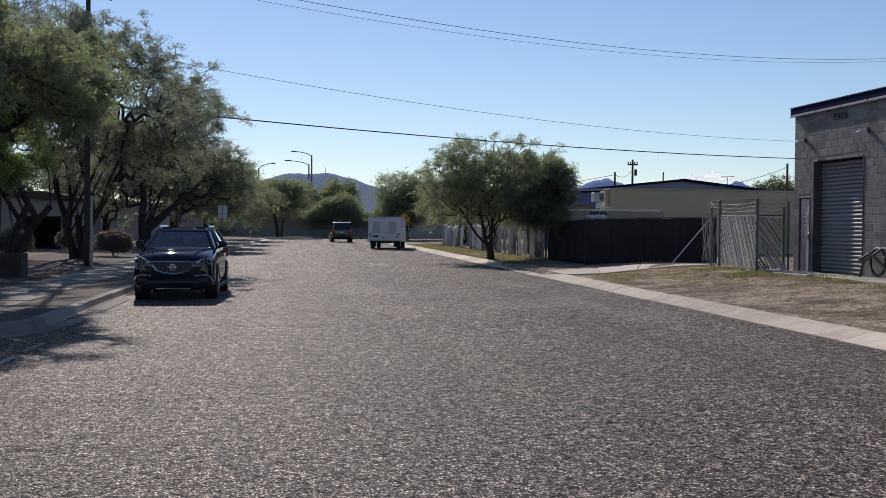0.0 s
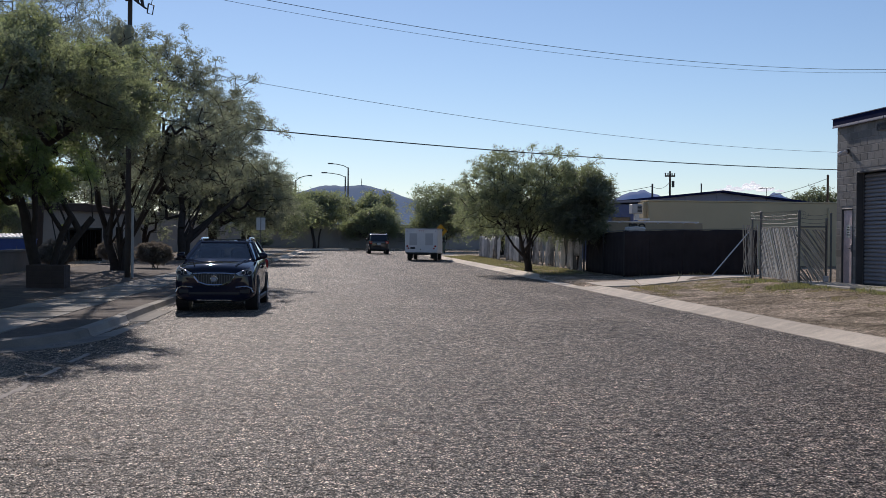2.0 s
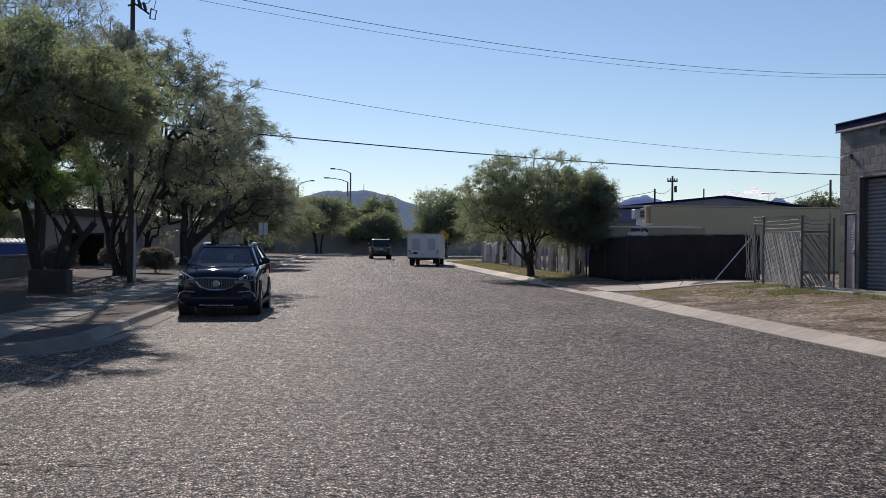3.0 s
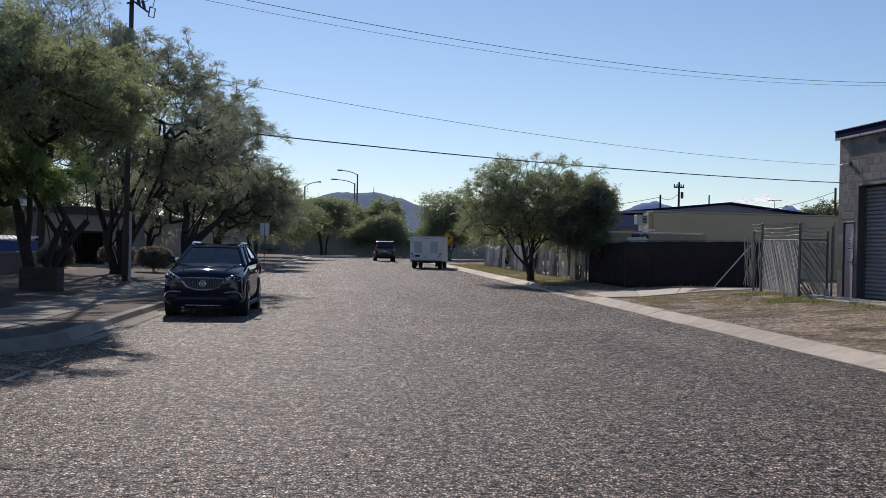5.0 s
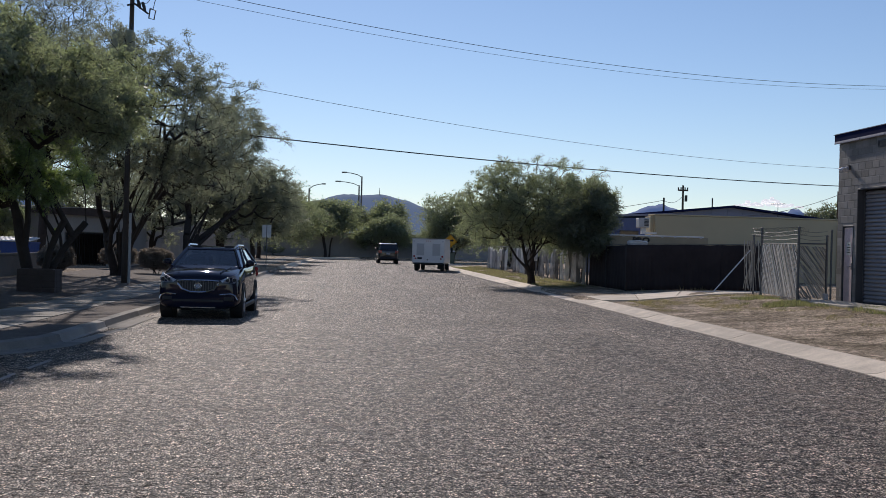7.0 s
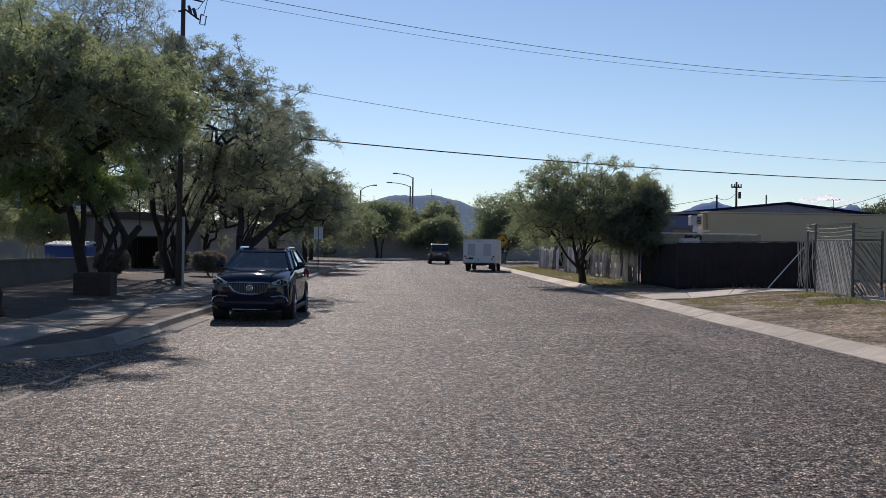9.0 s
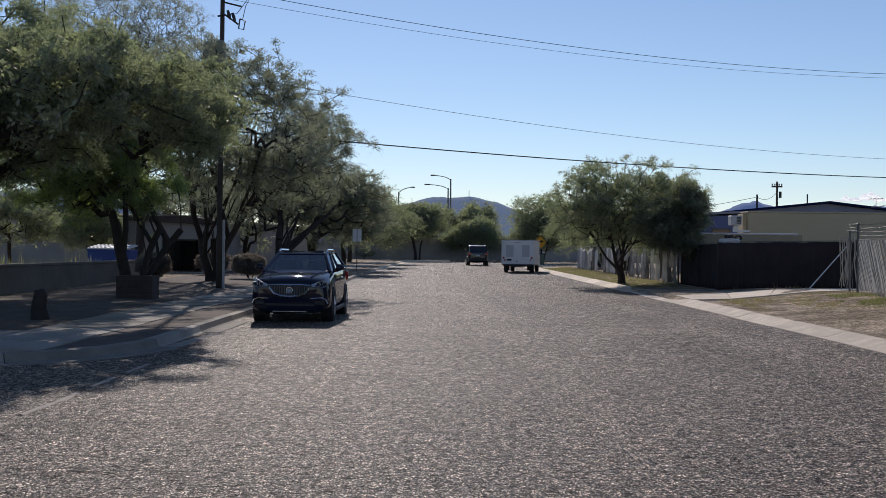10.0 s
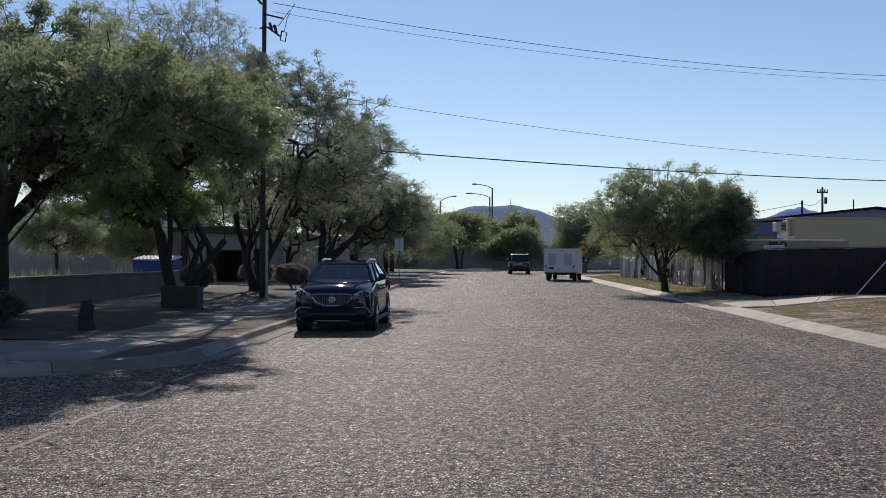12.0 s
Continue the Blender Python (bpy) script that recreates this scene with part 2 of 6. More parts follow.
TRAILERP = material("dull_trailer_paint", (0.36, 0.31, 0.22), 0.8, spec=0.15, var=0.15, scale=2, bump=0)
TRIM = material("dull_grey_trim", (0.2, 0.2, 0.25), 0.6, 0.1, var=0.3, scale=2, fine=20, bump=0.1, dist=0.002)
GALV = material("galvanised_steel", (0.14, 0.14, 0.138), 0.6, 0.3, var=0.25, scale=5, fine=60, bump=0.1, dist=0.002)
SLAT = material("weathered_fence_slat", (0.4, 0.385, 0.35), 0.8, var=0.4, scale=4, fine=40, bump=0.15, dist=0.003, obj_rand=0.5)
LINK = material("dull_chain_link", (0.14, 0.14, 0.135), 0.6, 0.4, var=0.2, scale=5, bump=0)
BLACKCLOTH = material("black_screen_cloth", (0.04, 0.034, 0.036), 0.95, spec=0.1, var=0.35, scale=1.2, fine=90, bump=0.2, dist=0.003)
RAGCLOTH = material("bleached_screen_cloth", (0.46, 0.44, 0.41), 0.9, var=0.75, scale=1.8, fine=40, bump=0.3, dist=0.01, obj_rand=0.4)
STUCCO = material("beige_stucco", (0.52, 0.44, 0.29), 0.9, var=0.1, scale=0.6, fine=40, bump=0.25, dist=0.006)
STUCCO_GREY = material("grey_stucco", (0.33, 0.3, 0.275), 0.9, var=0.18, scale=0.7, fine=30, bump=0.3, dist=0.006)
# Grey stucco made darker: the low wall's tree shade is in the colour.
SHADEWALL = material("shade_dark_grey_wall", (0.2, 0.178, 0.162), 0.9, var=0.25, scale=0.9, fine=30, bump=0.3, dist=0.006)
BLUEROOF = material("blue_grey_metal_roof", (0.16, 0.18, 0.26), 0.45, 0.2, var=0.15, scale=0.5, fine=10, bump=0)
BARK = material("dark_bark", (0.042, 0.033, 0.028), 0.95, var=0.4, scale=6, fine=50, bump=0.8, dist=0.02)
POLEWOOD = material("weathered_pole_wood", (0.06, 0.047, 0.038), 0.9, var=0.3, scale=4, fine=50, bump=0.5, dist=0.01)
DARKMETAL = material("dark_metal", (0.04, 0.04, 0.043), 0.5, 0.5, var=0.2, scale=4, bump=0.1)
WIRE = material("cable", (0.02, 0.02, 0.022), 0.5, var=0.1, bump=0)
LEAF_BRIGHT = leaf_material("fresh_green_leaf", (0.08, 0.102, 0.048), (0.4, 0.54, 0.13))
LEAF_GREY = leaf_material("grey_green_leaf", (0.108, 0.119, 0.088), (0.3, 0.335, 0.2))
LEAF_MID = leaf_material("mid_green_leaf", (0.115, 0.125, 0.09), (0.36, 0.42, 0.19))
LEAF_VERGE = leaf_material("deep_green_leaf", (0.125, 0.138, 0.095), (0.36, 0.42, 0.2))
LEAF_DARK = leaf_material("dark_green_leaf", (0.085, 0.1, 0.055), (0.17, 0.2, 0.08))
LEAF_DRY = leaf_material("dull_shrub_leaf", (0.17, 0.145, 0.115), (0.24, 0.2, 0.15))
CONDUIT = material("pale_grey_plastic", (0.4, 0.4, 0.39), 0.5, var=0.1, scale=3, bump=0)
NAVY = material("dark_navy_car_paint", (0.009, 0.011, 0.026), 0.45, 0.0, var=0.0, bump=0, coat=0.8, spec=0.0)
BLACKPAINT = material("black_car_paint", (0.008, 0.008, 0.009), 0.4, 0.2, var=0.0, bump=0, coat=1.0)
WHITEPAINT = material("white_truck_paint", (0.74, 0.74, 0.73), 0.4, var=0.06, scale=1.5, fine=20, bump=0)
GREYPANEL = material("pale_grey_panel", (0.5, 0.5, 0.5), 0.5, var=0.06, scale=2, fine=20, bump=0)
CHROME = material("chrome", (0.75, 0.75, 0.77), 0.12, 1.0, var=0.0, bump=0)
RUBBER = material("tyre_rubber", (0.018, 0.018, 0.018), 0.85, var=0.2, scale=8, fine=60, bump=0.2, dist=0.004)
PLASTIC = material("black_plastic", (0.016, 0.016, 0.018), 0.55, var=0.15, scale=8, bump=0)
LAMPGREY = material("lamp_housing_grey", (0.5, 0.52, 0.57), 0.35, 0.4, var=0.0, bump=0)
GRILLEBAR = material("dull_grille_metal", (0.09, 0.09, 0.095), 0.4, 0.6, var=0.0, bump=0)
ALLOY = material("alloy_rim", (0.4, 0.4, 0.42), 0.3, 0.9, var=0.0, bump=0)
TINTED = glass_material("tinted_car_glass", (0.25, 0.3, 0.32))
LENSGLASS = glass_material("clear_lens_glass", (0.8, 0.84, 0.9), 0.03, 1.12)
REDLENS = material("red_lens", (0.35, 0.01, 0.01), 0.2, var=0.0, bump=0, coat=0.8)
SEATCLOTH = material("dark_seat_cloth", (0.03, 0.028, 0.027), 0.9, var=0.2, bump=0)
YELLOW = material("yellow_sign_sheeting", (0.75, 0.36, 0.01), 0.5, var=0.06, scale=4, bump=0)
BLACKINK = material("black_sign_print", (0.01, 0.01, 0.01), 0.6, var=0.0, bump=0)
SIGNBACK = material("bare_aluminium_sign", (0.55, 0.56, 0.56), 0.5, 0.2, var=0.1, scale=5, bump=0)
BLUEBIN = material("blue_bin_paint", (0.01, 0.05, 0.24), 0.5, var=0.2, scale=2, fine=20, bump=0.1)
WHITELID = material("white_bin_lid", (0.7, 0.72, 0.74), 0.5, var=0.1, scale=3, bump=0)
GREENBIN = material("grey_green_bin_plastic", (0.13, 0.17, 0.13), 0.6, var=0.15, scale=3, bump=0)
BROWNBLOCK = material("brown_block", (0.075, 0.055, 0.048), 0.9, var=0.25, scale=3, fine=40, bump=0.4, dist=0.006)
WINDOWDARK = material("dark_window_glass", (0.02, 0.025, 0.035), 0.08, var=0.0, bump=0, coat=0.6)
PAPER = material("paper_notice", (0.7, 0.68, 0.62), 0.8, var=0.06, bump=0)
BARREL = material("transformer_paint", (0.25, 0.26, 0.18), 0.7, var=0.2, scale=4, bump=0.1)
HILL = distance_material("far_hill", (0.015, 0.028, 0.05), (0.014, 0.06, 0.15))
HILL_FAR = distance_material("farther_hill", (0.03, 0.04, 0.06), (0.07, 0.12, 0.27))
CLOUD = distance_material("cloud", (0.5, 0.5, 0.5), (0.74, 0.77, 0.8))


# ---- mesh tools ----
class Mesh:
    """Collects vertices and faces of one part."""

    def __init__(self):
        self.v, self.f = [], []

    def add(self, verts, faces):
        n = len(self.v)
        self.v += [tuple(p) for p in verts]
        self.f += [tuple(i + n for i in f) for f in faces]
        return self

    def box(self, lo, hi, bevel=0.0, m=None):
        bm = bmesh.new()
        bmesh.ops.create_cube(bm, size=1.0)
        c, s = [(a + b) / 2 for a, b in zip(lo, hi)], [abs(b - a) for a, b in zip(lo, hi)]
        for w in bm.verts:
            w.co = Vector([c[k] + w.co[k] * s[k] for k in range(3)])
        if bevel:
            bmesh.ops.bevel(bm, geom=bm.edges[:], offset=bevel, segments=1, affect="EDGES")
        bm.verts.index_update()
        self.add([(m @ w.co if m else w.co) for w in bm.verts], [[w.index for w in f.verts] for f in bm.faces])
        bm.free()
        return self

    def tube(self, path, radii, sides=6, caps=True, bend=None):
        """A round bar along a path."""
        path = [Vector(p) for p in path]
        if isinstance(radii, (int, float)):
            radii = [radii] * len(path)
        rings = []
        for i, p in enumerate(path):
            d = (path[min(i + 1, len(path) - 1)] - path[max(i - 1, 0)]).normalized()
            u = d.cross(Vector((0, 1, 0)) if abs(d.z) > 0.9 else Vector((0, 0, 1))).normalized()
            w = u.cross(d)
            rings.append([p + float(radii[i]) * (math.cos(a) * u + math.sin(a) * w) for a in (2 * math.pi * k / sides for k in range(sides))])
        return self.loft(rings, caps)

    def loft(self, rings, caps=True, closed=True):
        n = len(rings[0])
        verts = [p for r in rings for p in r]
        faces = []
        for i in range(len(rings) - 1):
            for k in range(n if closed else n - 1):
                a, b = i * n + k, i * n + (k + 1) % n
                faces.append((a, b, b + n, a + n))
        if caps:
            faces += [tuple(range(n))[::-1], tuple(range((len(rings) - 1) * n, len(rings) * n))]
        return self.add(verts, faces)

    def prism(self, outline, axis, lo, hi):
        """An outline in the plane across an axis ('x', 'y' or 'z'), pulled from lo to hi along it."""
        def at(a, b, c):
            return {"x": (c, a, b), "y": (a, c, b), "z": (a, b, c)}[axis]
        return self.loft([[at(a, b, lo) for a, b in outline], [at(a, b, hi) for a, b in outline]])

    def data(self, name, mat, smooth=False):
        me = bpy.data.meshes.new(name)
        me.from_pydata(self.v, [], self.f)
        bm = bmesh.new()
        bm.from_mesh(me)
        bmesh.ops.recalc_face_normals(bm, faces=bm.faces)
        bm.to_mesh(me)
        bm.free()
        me.materials.append(mat)
        if smooth:
            me.polygons.foreach_set("use_smooth", [True] * len(me.polygons))
        return me


def part(name, mesh, mat, parent, label="", smooth=False):
    ob = new(name, mesh if isinstance(mesh, bpy.types.Mesh) else mesh.data(name, mat, smooth))
    ob.parent = parent
    return tagged(ob, label)


def thing(name, label, category, m=None, group="", kind=""):
    ob = new(name)
    ob.empty_display_size = 0.2
    ob.matrix_basis = m or Matrix()
    return tagged(ob, label, category, group, kind)


def sheet(name, rows, mat, smooth=True):
    """A surface through rows of points."""
    me = Mesh()
    n = len(rows[0])
    me.v = [tuple(p) for r in rows for p in r]
    me.f = [(i * n + k, i * n + k + 1, (i + 1) * n + k + 1, (i + 1) * n + k) for i in range(len(rows) - 1) for k in range(n - 1)]
    d = bpy.data.meshes.new(name)
    d.from_pydata(me.v, [], me.f)
    d.materials.append(mat)
    if smooth:
        d.polygons.foreach_set("use_smooth", [True] * len(d.polygons))
    return d


def smoothstep(a, b, x):
    t = min(1, max(0, (x - a) / (b - a)))
    return t * t * (3 - 2 * t)


# ---- ground, road, kerbs ----
def road_z(y):
    return 0.0045 * max(0, min(y, 400) - 20)


def along(table, y):
    ys, xs = [r[0] for r in table], [r[1] for r in table]
    return float(np.interp(y, ys, xs))


# back of the kerb, side where the parked car stands, and kerb front on the other side
LEFT = ((-80, -4.35), (-1, -4.4), (1, -6), (2.5, -10), (3, -60), (15.0, -60), (15.3, -16), (15.6, -10), (15.9, -7.6), (16.4, -6.1),
        (16.9, -5.3), (17.6, -4.75), (18.8, -4.4), (22, -4.3), (30, -4.1), (47, -3.55), (68, -3.3), (86, -2.75), (108, -2.2), (114, -1.6), (118, 0.5), (120.5, 6), (121.5, 60), (900, 60))
RIGHT = ((-80, 7.5), (14, 7.55), (20, 7.65), (30, 7.65), (60, 7.8), (100, 8.05), (103, 9), (105, 12), (106, 20), (107, 61), (900, 61))


def ground_z(x, y):
    """Height of the open ground."""
    z = road_z(y)
    if x > along(RIGHT, y) + 0.2:
        z += 0.1 + 0.3 * smoothstep(8.6, 13.0, x) * (1 - 0.6 * smoothstep(34, 46, y)) * smoothstep(2, 14, y)
    elif x < along(LEFT, y) + 0.1:
        z += 0.12 + 0.04 * smoothstep(6, 9, abs(x))
    return z + 0.0015 * noise.noise((x * 0.9, y * 0.9, 0)) * (1 if x < -6.5 or x > 8.6 else 0)


YS = sorted({-400, -200, -80, -40, -20, -10, -5, -1, 0, 1, 2, 2.5, 3, 15, 15.3, 15.6, 15.9, 16.4, 16.9, 17.6, 18.8, 130, 150, 200, 300, 500, 900, 1500, 2500, 4500,
             *range(4, 15), *range(19, 60), *range(60, 95, 3), *[95 + 0.5 * k for k in range(28)], *range(109, 122), 114.5, 120.5, 121.5, 124})
OFFS = (0.02, 0.35, 0.6, 1.0, 1.6, 2.3, 3.2, 4.2, 5.5, 7, 9, 12, 17, 25, 40, 80, 200, 600, 1500, 4000)
rows = []
for y in YS:
    l, r = along(LEFT, y), along(RIGHT, y)
    low = road_z(y) - 0.08
    row = [(l - o, y, ground_z(l - o, y)) for o in reversed(OFFS)] + [(l + 0.12, y, low), ((l + r) / 2, y, low), (r + 0.12, y, low)]
    rows.append(row + [(r + 0.5 + o, y, ground_z(r + 0.5 + o, y)) for o in OFFS])
tagged(new("ground", sheet("ground", rows, DIRT)), "bare brown gravelly dirt beside the street", "ground", kind="structure")

rows = []
for y in [v for v in YS if -100 < v < 125]:
    l, r = along(LEFT, y), along(RIGHT, y)
    if r - l < 1.2:
        continue
    rows.append([(l + 0.2 + (r - l - 0.1) * k / 24, y, road_z(y) + 0.03 * math.sin(math.pi * min(1, max(0, (k / 24)))) * (1 if y > 18 else 0.2)) for k in range(25)])
tagged(new("road", sheet("road", rows, ASPHALT)), "worn grey chip-seal asphalt street with fine cracks", "road", kind="structure")


def kerb(name, label, table, y0, y1, side, step, profile, mat):
    """Cast kerb in separate lengths: profile rows of (offset from the line, height)."""
    holder = thing(name, label, "kerb", kind="structure")
    pts, y = [], y0
    while y < y1:
        pts.append((along(table, y), y))
        y += 0.1
    pts.append((along(table, y1), y1))
    cum = [0.0]
    for a, b in zip(pts, pts[1:]):
        cum.append(cum[-1] + math.hypot(b[0] - a[0], b[1] - a[1]))
    total = cum[-1]
    n = max(1, round(total / step))
    for k in range(n):
        s0, s1 = total * k / n + 0.007, total * (k + 1) / n - 0.007
        m = max(2, int((s1 - s0) / 0.5))
        rings = []
        tilt, drop = random.uniform(-0.006, 0.006), random.uniform(-0.008, 0.006)
        for i in range(m + 1):
            s = s0 + (s1 - s0) * i / m
            x = float(np.interp(s, cum, [p[0] for p in pts]))
            yy = float(np.interp(s, cum, [p[1] for p in pts]))
            xa, ya = float(np.interp(s - 0.25, cum, [p[0] for p in pts])), float(np.interp(s - 0.25, cum, [p[1] for p in pts]))
            xb, yb = float(np.interp(s + 0.25, cum, [p[0] for p in pts])), float(np.interp(s + 0.25, cum, [p[1] for p in pts]))
            d = Vector((xb - xa, yb - ya, 0)).normalized()
            nx = Vector((d.y, -d.x, 0)) * side
            low = 1 - 0.75 * (smoothstep(35.5, 37.5, yy) - smoothstep(44.5, 46.5, yy)) if side > 0 else 1
            rings.append([(x + nx.x * o, yy + nx.y * o, road_z(yy) + h * (low if h > 0 else 1) + drop + tilt * (i / m - 0.5)) for o, h in profile])
        part("kerb_length", Mesh().loft(rings), mat, holder)
    return holder


kerb("kerb_right", "pale concrete rolled kerb in cast lengths", RIGHT, 4, 99.5, 1, 3.05, ((-0.06, -0.15), (-0.05, 0.012), (0.12, 0.02), (0.3, 0.07), (0.42, 0.11), (0.58, 0.125), (0.6, -0.15)), KERB)
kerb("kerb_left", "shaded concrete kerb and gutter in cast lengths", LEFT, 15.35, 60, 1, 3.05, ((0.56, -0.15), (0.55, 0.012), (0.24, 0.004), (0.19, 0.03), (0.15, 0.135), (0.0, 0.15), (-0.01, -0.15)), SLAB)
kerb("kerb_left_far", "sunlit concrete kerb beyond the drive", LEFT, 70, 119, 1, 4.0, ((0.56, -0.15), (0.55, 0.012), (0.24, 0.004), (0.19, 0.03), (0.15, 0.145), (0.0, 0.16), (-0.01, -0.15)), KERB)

walkway = thing("sidewalk", "shaded concrete sidewalk of square slabs", "sidewalk", kind="structure")
y = 16.95
while y < 112:
    a, b = y + 0.014, min(y + 1.5, 112) - 0.014
    l0, l1 = along(LEFT, max(20, a)), along(LEFT, max(20, b))
    z = ground_z(-6, y) + 0.02
    outline = [(l0 - 2.45, a), (l0 - 0.95, a), (l1 - 0.95, b), (l1 - 2.45, b)]
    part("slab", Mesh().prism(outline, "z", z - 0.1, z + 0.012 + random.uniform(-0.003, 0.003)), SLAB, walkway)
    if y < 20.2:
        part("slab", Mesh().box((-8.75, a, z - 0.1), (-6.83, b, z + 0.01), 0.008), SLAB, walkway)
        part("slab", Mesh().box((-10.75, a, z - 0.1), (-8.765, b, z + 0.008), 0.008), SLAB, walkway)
    y += 1.5


def bed(name, label, edge_in, edge_out, y0, y1, soil=LITTER):
    """Soil and litter laid over the dirt, tree shade put into their colour."""
    rows = []
    y = y0
    while y <= y1:
        a, b = along(LEFT, y) - edge_in, along(LEFT, max(20.0, y)) - edge_out
        rows.append([(x, y, ground_z(x, y) + 0.018 + 0.012 * abs(noise.noise((x * 2, y * 2, 4)))) for x in (a + (b - a) * k / 8 for k in range(9))])
        y += 0.35
    return tagged(new(name, sheet(name, rows, soil)), label, "soil", kind="structure")


bed("planting_bed", "soil and leaf litter darkened as by tree shade", 2.48, 7.3, 20.7, 100)
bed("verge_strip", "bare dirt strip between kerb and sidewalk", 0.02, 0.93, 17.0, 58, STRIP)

drive = thing("driveway", "pale cracked concrete drive leading to the gate", "driveway", kind="structure")
D0, D1 = ((8.2, 35.2), (8.3, 38.0)), ((13.1, 36.2), (15.6, 40.6))
for k in range(4):
    quad = []
    for f in (k / 4 + 0.003, (k + 1) / 4 - 0.003):
        for e in (0, 1):
            x, yy = (D0[e][c] + (D1[e][c] - D0[e][c]) * f for c in (0, 1))
            quad.append((x, yy, ground_z(x, yy) + 0.035))
    quad = [quad[0], quad[1], quad[3], quad[2]]
    part("slab", Mesh().loft([[(x, yy, z - 0.15) for x, yy, z in quad], quad]), KERB, drive)
apron = thing("far_driveway", "sunlit concrete drive and walk beside the bins", "driveway", kind="structure")
for x0, x1, y0, y1 in ((8.5, 10.4, 83.6, 86.4), (10.43, 13.0, 83.6, 86.4), (8.55, 10.2, 89.0, 92.0), (8.6, 10.3, 92.03, 95.0), (8.7, 10.4, 95.03, 98.0)):
    z = road_z(y0) + 0.11
    part("slab", Mesh().box((x0, y0, z - 0.15), (x1, y1, z + 0.04), 0.012), KERB, apron)
pad = thing("doorstep_pad", "concrete strip along the foot of the block building", "concrete pad", kind="structure")
for k in range(4):
    y0 = 24.0 + k * 2.0
    z = ground_z(13.4, y0 + 1)
    part("slab", Mesh().box((12.75 + 0.12 * math.sin(k * 2), y0 + 0.01, z - 0.2), (13.88, y0 + 1.99, z + 0.05), 0.015), CONCRETE, pad)

# broken asphalt edge and sealed cracks
edge = Mesh()
for k in range(90):
    yy = 4.0 + k * 0.14
    if noise.noise((yy * 1.3, 5, 0)) < -0.1:
        continue
    w = 0.03 + 0.12 * abs(noise.noise((yy * 1.7, 3, 0)))
    x0, x1 = (-3.72 + 0.07 * noise.noise((v * 0.9, 0, 0)) for v in (yy, yy + 0.14))
    z = road_z(yy) + 0.012
    edge.loft([[(x0 - w, yy, z - 0.006), (x0, yy, z + 0.004), (x0 + w, yy, z - 0.006)], [(x1 - w, yy + 0.14, z - 0.006), (x1, yy + 0.14, z + 0.004), (x1 + w, yy + 0.14, z - 0.006)]], False, False)
tagged(new("pavement_seam", edge.data("pavement_seam", PALEJOINT)), "pale raised seam along the broken asphalt edge", "seam", kind="structure")

lane = Mesh()
for k in range(130):
    yy = 6.0 + k * 0.16
    if noise.noise((yy * 1.1, 9, 0)) < -0.05:
        continue
    xs = [4.0 + 0.055 * (v - 8.5) + 0.05 * noise.noise((v * 0.8, 4, 0)) + 0.02 * noise.noise((v * 3.1, 4, 0)) for v in (yy, yy + 0.16)]
    w = 0.006 + 0.014 * abs(noise.noise((yy * 1.9, 6, 0)))
    zz = [road_z(v) + 0.03 * math.sin(math.pi * min(1, max(0, (x + 4) / 11.6))) * (1 if v > 18 else 0.2) + 0.007 for x, v in zip(xs, (yy, yy + 0.16))]
    lane.loft([[(xs[0] - w, yy, zz[0]), (xs[0] + w, yy, zz[0])], [(xs[1] - w, yy + 0.16, zz[1]), (xs[1] + w, yy + 0.16, zz[1])]], False, False)
tagged(new("paving_joint", lane.data("paving_joint", PALEJOINT)), "faint pale joint running along the asphalt", "seam", kind="structure")


def crack(points, width, seed):
    """A wandering crack filled with dark sealant."""
    rng = random.Random(seed)
    me, rings = Mesh(), []
    for (ax, ay), (bx, by) in zip(points, points[1:]):
        n = max(2, int(math.hypot(bx - ax, by - ay) / 0.12))
        for k in range(n):
            f = k / n
            x, y = ax + (bx - ax) * f + 0.03 * noise.noise((f * 5 + seed, ay, 0)), ay + (by - ay) * f + 0.07 * noise.noise((f * 6, seed, bx)) + 0.05 * noise.noise((f * 23, seed, bx * 3))
            z = road_z(y) + 0.03 * math.sin(math.pi * min(1, max(0, (x + 4) / 11.6))) * (1 if y > 18 else 0.2) + 0.009
            w = width * rng.uniform(0.05, 1.0) * (0.35 + 0.65 * abs(noise.noise((x * 1.9, y * 1.3, seed))) * 2)
            rings.append([(x, y - w, z), (x, y + w, z)])
    return me.loft(rings, False, False)


holder = thing("road_cracks", "dark sealed cracks wandering across the asphalt", "crack", kind="structure")
CRACKS = [((-4.6, 10.9), (-3.92, 10.77), (-3.45, 10.35), (-2.62, 10.82), (-1.64, 11.3)), ((-3.9, 10.7), (-3.7, 10.9), (-2.4, 11.15), (-1.2, 11.2)), ((-2.9, 8.9), (-2.0, 8.75), (-1.1, 9.0))]
for k in range(14):
    x0, y0 = random.uniform(-3.4, 5.5), random.uniform(7.5, 34)
    n, dx = random.randint(2, 4), random.uniform(0.5, 1.2)
    CRACKS.append([(x0 + dx * i, y0 + random.uniform(-0.22, 0.22)) for i in range(n + 1)])
for k, c in enumerate(CRACKS):
    part("crack", crack(c, 0.019 if k < 3 else 0.013, k), SEAL, holder)


